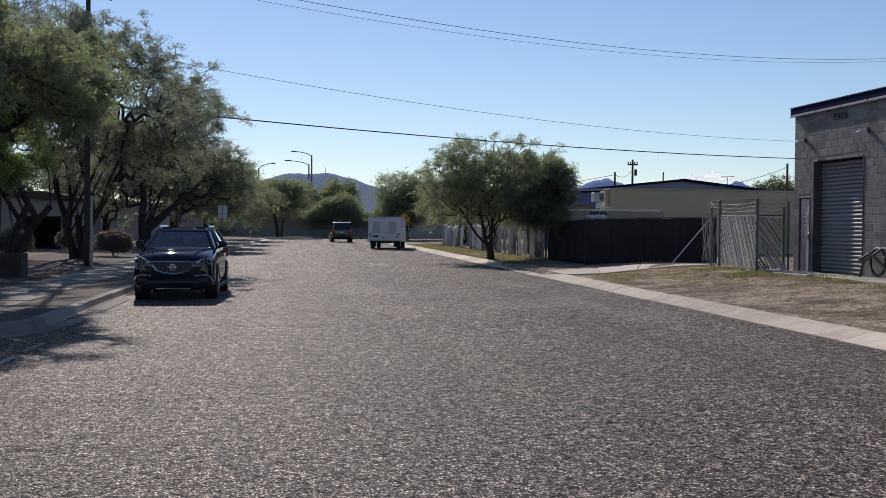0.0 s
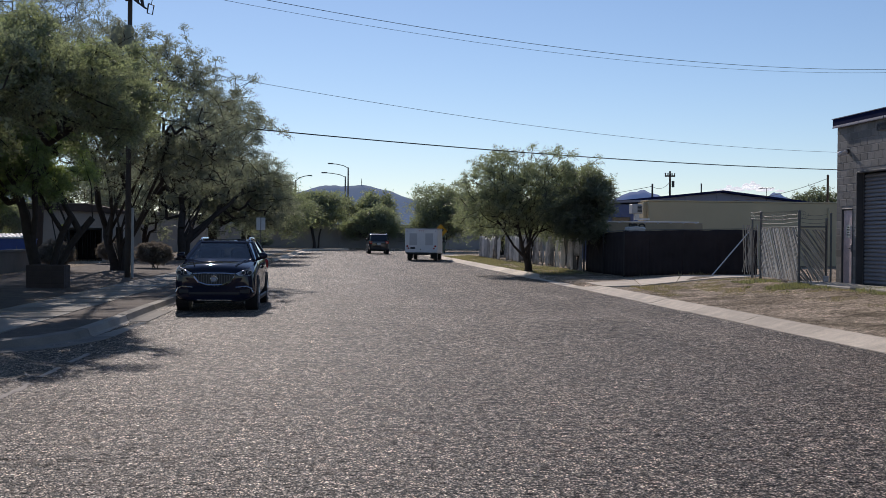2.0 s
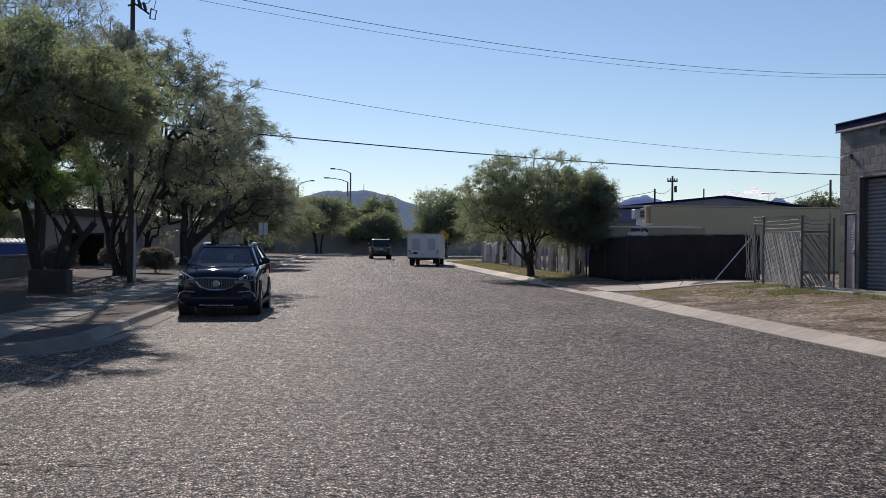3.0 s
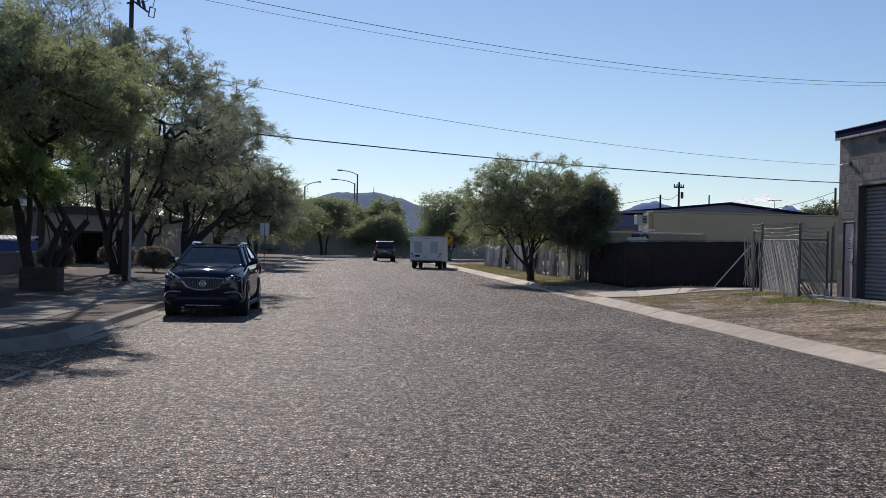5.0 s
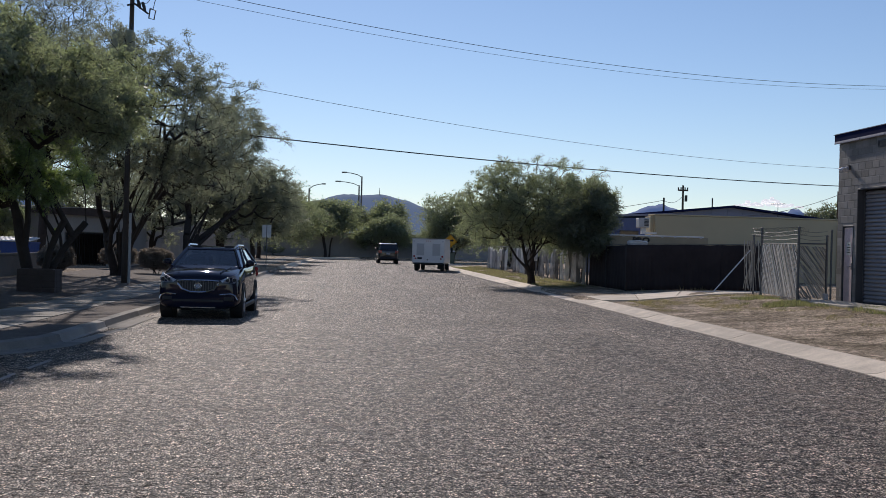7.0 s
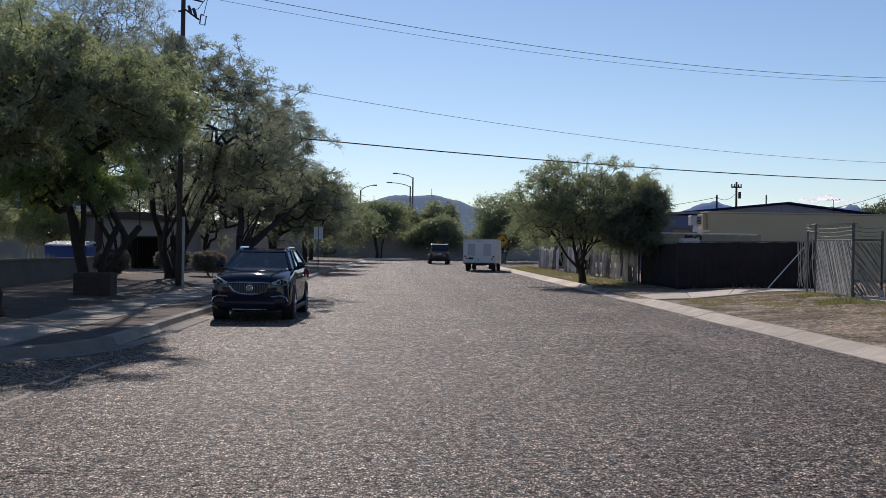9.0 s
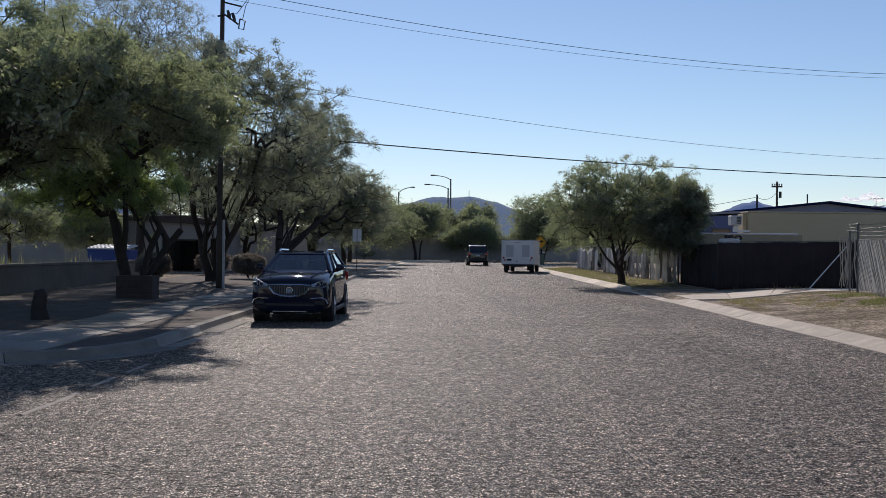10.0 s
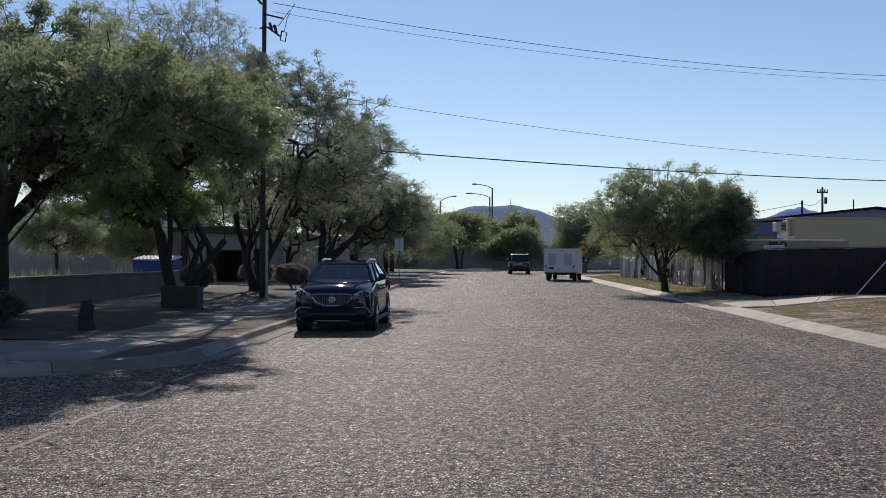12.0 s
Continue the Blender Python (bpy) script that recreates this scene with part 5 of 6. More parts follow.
tree("dark rounded tree at the bend of the street", (10.2, 101.5), ((0, 0), (0.6, 0.2)), 1.5, ((-0.4, 0, 3.4, 2.0, 2.2, 2.2), (1.5, 0, 3.2, 2.2, 2.2, 1.9), (-0.5, 0, 2.2, 2.0, 2.0, 1.2)), 480, 43200, LEAF_MID, 23, r0=0.18, length=0.158, width=0.0504)
tree("spreading mesquite tree on the grass verge", (8.5, 49.9), ((0, 0), (0.3, 0.1)), 1.1,
     ((-0.2, 0, 3.6, 2.3, 2.3, 1.6), (1.8, 0, 3.5, 1.6, 2.0, 1.4), (-1.4, 0, 3.5, 1.4, 1.8, 1.2), (-1.2, 0.3, 2.6, 1.7, 1.8, 0.8), (1.1, 0.2, 2.4, 1.8, 1.8, 0.7), (2.4, 0, 2.6, 1.2, 1.5, 0.8)), 1700, 140000, LEAF_VERGE, 24,
     r0=0.1, limbs=6, length=0.078, width=0.025, spread=0.1, inner=0.1, dense=0.03, gaps=0.12, twig=0.011)
tree("dense dark green tree overhanging the screened fence", (11.0, 46.4), ((0, 0), (0.2, 0.3)), 1.4,
     ((-0.6, 0, 3.0, 0.9, 1.2, 0.8), (-1.3, 0.2, 2.4, 0.9, 1.1, 0.7), (-0.8, -0.3, 1.9, 0.7, 0.9, 0.55)), 520, 60000, LEAF_DARK, 25, r0=0.1, length=0.09, width=0.03, spread=0.12, inner=0.15, dense=0.1, gaps=0.15)
tree("light green feathery tree behind the box trailer", (11.1, 52.0), ((0, 0), (0.3, 0.2)), 1.6,
     ((0.0, 0, 3.1, 0.9, 1.2, 1.1), (-0.6, 0, 2.6, 0.9, 1.2, 1.2)), 416, 44200, LEAF_MID, 35, r0=0.09, length=0.0936, width=0.0288, spread=0.14, inner=0.2)
tree("dark tree before the tall wall", (-11.2, 73), ((0, 0), (0.4, 0)), 1.5, ((0, 0, 3.9, 3.2, 2.4, 2.0),), 320, 28800, LEAF_GREY, 33, r0=0.14, length=0.13, width=0.0396)
tree("dark tree behind the tall wall", (-16.5, 80), ONE, 2.0, ((0, 0, 4.3, 3.4, 2.4, 1.7),), 288, 24960, LEAF_MID, 34, r0=0.14, length=0.144, width=0.0432)
tree("dark tree in the yard behind the torn fence", (12.6, 72), ((0, 0), (0.4, 0)), 1.0, ((0, 0, 2.6, 2.4, 2.2, 1.5), (1.8, 0, 2.2, 1.6, 1.8, 1.2)), 320, 23040, LEAF_MID, 31, r0=0.12, length=0.122, width=0.0432)
tree("dark tree in the yard behind the torn fence", (13.0, 84), ((0, 0), (-0.4, 0)), 1.0, ((-0.4, 0, 2.8, 2.6, 2.2, 1.7),), 180, 13200, LEAF_MID, 32, r0=0.12, length=0.2, width=0.065)
tree("small pale green tree behind the low wall", (-21.5, 61), ONE, 1.4, ((0, 0, 3.0, 1.7, 1.5, 1.2), (1.3, 0, 2.4, 1.1, 1.1, 0.8), (-1.2, 0, 2.5, 1.0, 1.0, 0.8)), 420, 26000, LEAF_MID, 26, r0=0.1, length=0.12, width=0.036, spread=0.14, inner=0.1, gaps=0.25)
tree("small yellow-green tree behind the low wall", (-17.0, 60), ((0, 0), (0.3, 0)), 1.0, ((0, 0, 2.6, 1.1, 1.0, 1.0), (-0.5, 0, 1.9, 1.0, 0.9, 0.7), (0.7, 0, 2.0, 0.8, 0.8, 0.7)), 380, 26000, LEAF_MID, 27, r0=0.08, length=0.12, width=0.034, spread=0.13, inner=0.1, gaps=0.25)
tree("shrubby tree behind the roofs", (36.9, 84), ONE, 1.6, ((0, 0, 3.6, 1.8, 1.6, 1.1),), 160, 9000, LEAF_DARK, 28, r0=0.12, length=0.2, width=0.06)


def shrub(label, base, r, h, seed, mat=LEAF_DRY, leaves=34000):
    return tree(label, base, ((0, 0), (0.15, 0.1), (-0.15, 0.05)), 0.25, ((0, 0, h * 0.58, r, r, h * 0.42), (-0.3 * r, 0, h * 0.62, r * 0.6, r * 0.7, h * 0.36), (0.35 * r, 0, h * 0.6, r * 0.6, r * 0.7, h * 0.36)), 520, leaves, mat, seed,
                r0=0.03, length=0.035, width=0.02, spread=0.035, inner=0.72, dense=0.25, loose=0.02, name="shrub", category="shrub")


shrub("clipped rounded dull shrub by the sidewalk", (-7.4, 50.2), 0.72, 1.08, 41)
shrub("clipped rounded dull shrub under the trees", (-10.3, 45.0), 0.62, 1.15, 42)
shrub("low dull shrub near the entrance", (-9.9, 55.5), 0.8, 1.1, 43)
shrub("dark shaded hedge shrub beside the walk", (-9.85, 23.6), 0.95, 0.76, 44, LEAF_DARK, 40000)
shrub("dark shrub at the foot of the end wall", (9.6, 122.8), 1.5, 2.6, 45, LEAF_MID, 9000)
shrub("low shrub along the end wall", (-6, 120.5), 1.1, 1.2, 46, LEAF_MID, 6000)

stump = thing("tapered_stump", "dark tapered tree stump in the shaded dirt", "stump", pose(-7.45, 23.3, ground_z(-7.45, 23.3)))
part("stump_body", Mesh().tube([(0.02 * math.sin(k * 2), 0, -0.05 + 0.13 * k) for k in range(6)], (0.21, 0.17, 0.15, 0.14, 0.135, 0.1), 11), BARK, stump, smooth=True)
planter = thing("block_planter", "square brown block planter before the tree", "planter", pose(-7.76, 31.95, ground_z(-7.9, 32.0)))
for k in range(4):
    z0, z1 = k * 0.165 - 0.03, k * 0.165 + 0.128
    for i in range(3):
        for y0 in (-0.02, 0.6):
            part("block", Mesh().box((-0.49 + i * 0.33, y0, z0), (-0.17 + i * 0.33, y0 + 0.19, z1), 0.008), BROWNBLOCK, planter)
    for sx in (-0.49, 0.31):
        part("block", Mesh().box((sx, 0.18, z0), (sx + 0.18, 0.59, z1), 0.008), BROWNBLOCK, planter)
part("soil", Mesh().box((-0.3, 0.18, 0.0), (0.3, 0.59, 0.52)), DIRT, planter)
part("mortar_core", Mesh().box((-0.482, -0.012, -0.04), (0.482, 0.16, 0.61)).box((-0.482, 0.16, -0.04), (-0.32, 0.782, 0.61)).box((0.32, 0.16, -0.04), (0.482, 0.782, 0.61)), BROWNBLOCK, planter)

bin_ = thing("dumpster", "blue steel dumpster with white ribbed plastic lids", "dumpster", pose(-13.8, 52.3, ground_z(-13.8, 52.3)))
part("body", Mesh().prism(((-0.7, 0.1), (0.75, 0.1), (0.85, 1.12), (-0.75, 1.12)), "x", -0.9, 0.9), BLUEBIN, bin_)
part("rim", Mesh().box((-0.93, -0.78, 1.12), (0.93, 0.88, 1.18), 0.01), BLUEBIN, bin_)
for s in (-1, 1):
    lid = part("lid", Mesh().prism(((-0.8, 1.2), (0.86, 1.33), (0.86, 1.38), (-0.8, 1.25)), "x", 0.46 * s - 0.44, 0.46 * s + 0.44), WHITELID, bin_)
    for k in range(5):
        part("lid_rib", Mesh().prism(((-0.78, 1.255), (0.84, 1.385), (0.84, 1.41), (-0.78, 1.28)), "x", 0.46 * s - 0.38 + k * 0.17, 0.46 * s - 0.33 + k * 0.17), WHITELID, lid)
for s in (-1, 1):
    part("lift_pocket", Mesh().box((0.9 * s, -0.2, 0.6), (0.98 * s, 0.5, 0.75), 0.01), BLUEBIN, bin_)


# ---- vehicles ----
def wheel(parent, x, y, r, w, s):
    prof = ((0.62, -0.5), (0.93, -0.5), (1.0, -0.34), (1.0, 0.34), (0.93, 0.5), (0.62, 0.5))
    rings = [[(x + b * w, y + a * r * math.cos(t), r + a * r * math.sin(t)) for t in (2 * math.pi * k / 24 for k in range(24))] for a, b in prof]
    tyre = part("tyre", Mesh().loft(rings + [rings[0]], False), RUBBER, parent, smooth=False)
    rim = part("rim", Mesh().tube(((x + s * w * 0.3, y, r), (x + s * w * 0.36, y, r)), r * 0.63, 20), PLASTIC, tyre)
    me = Mesh()
    for k in range(5):
        a = 2 * math.pi * k / 5 + 0.3
        me.tube(((x + s * w * 0.42, y + 0.05 * math.cos(a), r + 0.05 * math.sin(a)), (x + s * w * 0.4, y + r * 0.61 * math.cos(a), r + r * 0.61 * math.sin(a))), (0.035, 0.028), 5)
    me.tube([(x + s * w * 0.42, y + r * 0.62 * math.cos(t), r + r * 0.62 * math.sin(t)) for t in (2 * math.pi * k / 20 for k in range(21))], 0.014, 5)
    part("spokes", me, ALLOY, tyre)
    return tyre


def suv(label, m, paint, W, L, H, boxy=0.0, belt=0.68, glass=None):
    """A parked or standing SUV; its nose points to -y."""
    ob = thing("suv", label, "car", m)
    h = W / 2
    B = H * belt

    def section(y, hw, z0, z1, crown):
        half = [(0.0, z0), (hw * 0.8, z0), (hw * 0.97, z0 + 0.1), (hw, z0 + 0.3 * (z1 - z0)), (hw * 0.985, z0 + 0.62 * (z1 - z0)), (hw * 0.95, z1 - 0.07), (hw * 0.86, z1 - 0.005), (hw * 0.45, z1 + crown * 0.8), (0.0, z1 + crown)]
        return [(a, y, b) for a, b in half] + [(-a, y, b) for a, b in half[-2:0:-1]]

    body = Mesh().loft([
        section(-0.01, h * 0.7, 0.32, B * 0.74, 0.0), section(0.02, h * 0.86, 0.23, B * 0.8, 0.02), section(0.13, h * 0.97, 0.2, B * 0.85, 0.04), section(0.4, h, 0.2, B * 0.9, 0.05),
        section(0.85, h, 0.21, B * 0.955, 0.045), section(1.15, h, 0.21, B * 1.0, 0.03), section(1.4, h, 0.21, B * 1.02, 0.0), section(2.4, h, 0.21, B * 1.02, 0.0), section(L - 1.0, h, 0.22, B * 1.04, 0.0),
        section(L - 0.3, h * 0.97, 0.25, B * 1.04, 0.0), section(L - 0.06, h * 0.9, 0.3, B * 1.0, 0.0), section(L, h * 0.8, 0.36, B * 0.9, 0.0)])
    b = part("body", body, paint, ob, smooth=True)
    b.modifiers.new("round", "SUBSURF").levels = 1
    b.modifiers["round"].render_levels = 2
    # cabin
    y0, y1 = 1.12, L - 0.12
    yt0, yt1 = 1.95 - 0.2 * boxy, L - 0.62 + 0.3 * boxy
    hb, ht = h * 0.92, h * (0.68 + 0.16 * boxy)
    zb, zt = B * 1.0, H - 0.045
    low = [(-hb * 0.93, y0, zb - 0.03), (hb * 0.93, y0, zb - 0.03), (hb, y0 + 0.45, zb), (hb, y1 - 0.3, zb + 0.02), (hb * 0.86, y1, zb + 0.02), (-hb * 0.86, y1, zb + 0.02), (-hb, y1 - 0.3, zb + 0.02), (-hb, y0 + 0.45, zb)]
    high = [(-ht * 0.9, yt0, zt - 0.03), (ht * 0.9, yt0, zt - 0.03), (ht, yt0 + 0.4, zt), (ht, yt1 - 0.2, zt - 0.01), (ht * 0.9, yt1, zt - 0.03), (-ht * 0.9, yt1, zt - 0.03), (-ht, yt1 - 0.2, zt - 0.01), (-ht, yt0 + 0.4, zt)]
    names = ("windscreen", "quarter_glass", "side_glass", "quarter_glass", "rear_window", "quarter_glass", "side_glass", "quarter_glass")
    for k in range(8):
        j = (k + 1) % 8
        q = [Vector(low[k]), Vector(low[j]), Vector(high[j]), Vector(high[k])]
        nrm = (q[1] - q[0]).cross(q[3] - q[0]).normalized() * 0.005
        part(names[k], Mesh().loft([[p - nrm for p in q], q]), glass or TINTED, ob)
    roof = [[(x * f, (y - (yt0 + yt1) / 2) * f + (yt0 + yt1) / 2, z + dz) for x, y, z in high] for f, dz in ((1.02, -0.03), (1.03, 0.0), (0.96, 0.03), (0.8, 0.045))]
    part("roof", Mesh().loft(roof), paint, ob, smooth=False)
    for k in range(8):
        part("pillar", Mesh().tube((low[k], high[k]), (0.038, 0.03), 6), paint, ob)
    for s in (-1, 1):
        part("pillar", Mesh().tube(((s * hb * 1.0, 2.55, zb - 0.02), (s * ht * 1.0, 2.6, zt)), 0.035, 6), paint, ob)
    part("wiper_cowl", Mesh().prism(((y0 - 0.12, zb - 0.05), (y0 + 0.06, zb + 0.0), (y0 + 0.02, zb - 0.06)), "x", -hb * 0.84, hb * 0.84), PLASTIC, ob)
    for s in (-1, 1):
        part("roof_rail", Mesh().tube(((s * ht * 0.93, yt0 + 0.25, zt + 0.02), (s * ht * 0.93, yt0 + 0.35, zt + 0.07), (s * ht * 0.93, yt1 - 0.4, zt + 0.065), (s * ht * 0.93, yt1 - 0.3, zt + 0.02)), 0.02, 6), CHROME, ob)
        shell = [(s * (h - 0.03 + a * 0.17), y0 + 0.42 + 0.05 * a, zb + 0.07, 0.04 + 0.04 * math.sin(math.pi * min(1, a + 0.15)), 0.03 + 0.05 * math.sin(math.pi * min(0.95, a * 0.8 + 0.2))) for a in (0, 0.2, 0.5, 0.8, 1.0)]
        mir = part("mirror", Mesh().loft([[(x, y + ry * math.cos(t), z + rz * math.sin(t)) for t in (2 * math.pi * k / 12 for k in range(12))] for x, y, z, ry, rz in shell]), paint, ob, smooth=True)
        part("mirror_arm", Mesh().box((s * (h * 0.9), y0 + 0.46, zb + 0.0), (s * (h + 0.06), y0 + 0.52, zb + 0.05), 0.01), PLASTIC, mir)
        lamp = [(s * h * 0.53, 0.0, B * 0.745), (s * h * 0.74, 0.03, B * 0.815), (s * h * 0.86, 0.14, B * 0.85), (s * h * 0.92, 0.34, B * 0.88), (s * h * 0.955, 0.2, B * 0.77), (s * h * 0.88, 0.06, B * 0.695), (s * h * 0.6, -0.01, B * 0.705)]
        head = part("headlight", Mesh().loft([[(x, y + 0.06, z) for x, y, z in lamp], [(x, y - 0.035, z) for x, y, z in lamp]]), LENSGLASS, ob)
        part("lamp_housing", Mesh().loft([[(x * 0.985, y + 0.07, z) for x, y, z in lamp], [(x * 0.985, y - 0.022, z) for x, y, z in lamp]]), LAMPGREY, head)
        for f, rr in ((0.7, 0.045), (0.86, 0.05)):
            part("projector", Mesh().tube([(s * h * f + rr * math.cos(t), -0.005 + 0.5 * (f - 0.68) ** 1.3, B * 0.755 + rr * math.sin(t)) for t in (2 * math.pi * k / 14 for k in range(15))], 0.009, 5), ALLOY, head)
            part("bulb", Mesh().tube(((s * h * f, -0.006 + 0.5 * (f - 0.68) ** 1.3, B * 0.755), (s * h * f, 0.05 + 0.5 * (f - 0.68) ** 1.3, B * 0.755)), rr * 0.7, 12), PLASTIC, head)
        part("fog_trim", Mesh().tube(((s * h * 0.52, -0.02, B * 0.475), (s * h * 0.78, 0.0, B * 0.495), (s * h * 0.88, 0.04, B * 0.46), (s * h * 0.93, 0.07, B * 0.38)), 0.015, 6), CHROME, ob)
        part("fog_pocket", Mesh().box((s * h * 0.6, -0.002, B * 0.35), (s * h * 0.86, 0.1, B * 0.45), 0.02), PLASTIC, ob)
        part("tail_light", Mesh().box((s * h * 0.62, L - 0.08, B * 0.74), (s * h * 0.96, L + 0.005, B * 0.95), 0.03), REDLENS, ob)
        part("sill", Mesh().box((s * (h - 0.04), 1.1, 0.2), (s * (h + 0.015), L - 1.15, 0.3), 0.02), PLASTIC, ob)
        part("door_handle", Mesh().box((s * (h - 0.01), 2.35, B * 0.83), (s * (h + 0.03), 2.55, B * 0.86), 0.01), CHROME, ob)
        for y in (0.88, L - 0.92):
            part("wheel_arch", Mesh().tube(((s * (h - 0.25), y, 0.36), (s * (h + 0.004), y, 0.36)), 0.4, 24), PLASTIC, ob)
            wheel(ob, s * (h - 0.1), y, 0.345, 0.23, s)
    # front: grille, badge, bumper
    g = [(-h * 0.5, B * 0.73), (-h * 0.25, B * 0.742), (h * 0.25, B * 0.742), (h * 0.5, B * 0.73), (h * 0.47, B * 0.66), (h * 0.38, B * 0.575), (h * 0.2, B * 0.525), (0, B * 0.515), (-h * 0.2, B * 0.525), (-h * 0.38, B * 0.575), (-h * 0.47, B * 0.66)]
    gr = part("grille", Mesh().loft([[(x, -0.03, z) for x, z in g], [(x, 0.06, z) for x, z in g]]), PLASTIC, ob)
    part("grille_surround", Mesh().tube([(x, -0.036, z) for x, z in g + g[:2]], 0.021, 6), CHROME, gr)
    for k in range(-7, 8):
        x = k * h * 0.062
        lo = B * (0.53 + 0.11 * (abs(x) / (h * 0.46)) ** 2)
        part("grille_bar", Mesh().box((x - 0.008, -0.046, lo), (x + 0.008, -0.031, B * 0.72)), GRILLEBAR, gr)
    part("badge", Mesh().tube(((0, -0.04, B * 0.635), (0, -0.06, B * 0.635)), (0.068, 0.062), 16), GRILLEBAR, gr)
    part("badge_ring", Mesh().tube([(0.065 * math.cos(a), -0.06, B * 0.635 + 0.065 * math.sin(a)) for a in (2 * math.pi * k / 18 for k in range(19))], 0.01, 5), CHROME, gr)
    for x in (-0.03, 0.0, 0.03):
        part("badge_bar", Mesh().tube(((x - 0.02, -0.066, B * 0.635 + 0.035), (x + 0.02, -0.066, B * 0.635 - 0.035)), 0.008, 5), CHROME, gr)
    for s in (-1, 1):
        part("bonnet_crease", Mesh().tube(((s * h * 0.5, 0.16, B * 0.885), (s * h * 0.58, 0.5, B * 0.955), (s * h * 0.66, 1.0, B * 1.0)), 0.012, 5), paint, ob)
        part("window_trim", Mesh().tube(((s * (hb + 0.008), y0 + 0.45, zb + 0.012), (s * (hb + 0.008), y1 - 0.3, zb + 0.03)), 0.012, 5), CHROME, ob)
    part("lower_intake", Mesh().box((-h * 0.62, -0.008, 0.36), (h * 0.62, 0.08, 0.43), 0.015), PLASTIC, ob)
    part("skid_plate", Mesh().box((-h * 0.42, -0.01, 0.235), (h * 0.42, 0.1, 0.265), 0.01), CHROME, ob, "bright metal skid strip")
    part("rear_bumper", Mesh().box((-h * 0.86, L - 0.1, 0.34), (h * 0.86, L + 0.05, 0.52), 0.03), PLASTIC, ob)
    part("plate", Mesh().box((-0.16, L + 0.0, B * 0.66), (0.16, L + 0.02, B * 0.78)), SIGNBACK, ob)
    # interior
    part("dashboard", Mesh().box((-hb * 0.8, y0 + 0.3, zb - 0.25), (hb * 0.8, y0 + 0.75, zb - 0.02), 0.04), PLASTIC, ob)
    part("steering_wheel", Mesh().tube([(0.34 + 0.17 * math.cos(a), y0 + 0.85 + 0.05 * math.sin(a), zb + 0.0 + 0.16 * math.sin(a)) for a in (2 * math.pi * k / 16 for k in range(17))], 0.016, 6), PLASTIC, ob)
    for y in (2.2, 3.1):
        for x in (-0.36, 0.36):
            part("seat", Mesh().box((x - 0.24, y, zb - 0.35), (x + 0.24, y + 0.16, zb + 0.22), 0.05).box((x - 0.12, y + 0.02, zb + 0.26), (x + 0.12, y + 0.12, zb + 0.44), 0.03), SEATCLOTH, ob)
    part("floor_pan", Mesh().box((-h * 0.85, 1.2, 0.3), (h * 0.85, L - 0.4, 0.36)), PLASTIC, ob)
    return ob


suv("dark navy SUV with a chrome-framed grille, parked at the kerb", pose(-2.75, 24.95, road_z(25) + 0.012, 0, 0, -1.5), NAVY, 1.71, 4.5, 1.53, 0.0, 0.715)
suv("black boxy SUV seen from behind, driving away", pose(4.55, 99.6, road_z(97) + 0.02, 0, 0.0, 180), BLACKPAINT, 1.72, 4.3, 1.68, 0.9, glass=WINDOWDARK)

truck = thing("box_truck", "white low cab-over box truck seen from behind", "truck", pose(5.95, 72.5, road_z(73) + 0.02, 0, 0, -11))
TW = 1.02
box_ = part("cargo_body", Mesh().box((-TW, 0, 0.5), (TW, 3.5, 2.0), 0.04), WHITEPAINT, truck)
for s in (-1, 1):
    part("rear_door_panel", Mesh().box((s * 0.5 - 0.24, -0.018, 0.98), (s * 0.5 + 0.24, -0.002, 1.72), 0.006), GREYPANEL, box_)
    part("corner_lamp", Mesh().tube(((s * 0.9, 0.0, 1.86), (s * 0.9, -0.025, 1.86)), 0.05, 12), FLASH, box_)
    part("tail_lamp", Mesh().tube(((s * 0.88, 0.0, 0.92), (s * 0.88, -0.03, 0.92)), 0.06, 12), REDLENS, box_)
    part("tail_lamp", Mesh().tube(((s * 0.8, 0.0, 0.78), (s * 0.8, -0.03, 0.78)), 0.05, 12), REDLENS, box_)
    for k in range(4):
        part("side_bay_door", Mesh().box((s * (TW + 0.002), 0.15 + k * 0.83, 0.72), (s * (TW + 0.018), 0.9 + k * 0.83, 1.86), 0.005), WHITEPAINT, box_)
for k in (-1, 0, 1):
    part("marker_lamp", Mesh().box((k * 0.12 - 0.03, -0.015, 1.86), (k * 0.12 + 0.03, 0.0, 1.9)), REDLENS, box_)
part("plate", Mesh().box((-0.68, -0.02, 0.74), (-0.38, -0.003, 0.86)), DARKMETAL, box_)
part("latch", Mesh().tube(((-0.05, -0.02, 0.68), (-0.05, -0.04, 0.75)), 0.03, 8), DARKMETAL, box_)
part("top_rim", Mesh().box((-TW - 0.02, -0.02, 1.98), (TW + 0.02, 3.52, 2.03), 0.01), FLASH, box_)
part("chassis", Mesh().box((-0.42, 0.1, 0.36), (0.42, 4.9, 0.5)), DARKMETAL, truck)
part("rear_bumper", Mesh().box((-0.95, -0.06, 0.42), (0.95, 0.04, 0.52), 0.015), DARKMETAL, truck)
cab = part("cab", Mesh().prism(((3.6, 0.42), (5.0, 0.42), (5.05, 1.0), (4.72, 1.85), (4.6, 1.9), (3.6, 1.9)), "x", -0.92, 0.92), WHITEPAINT, truck)
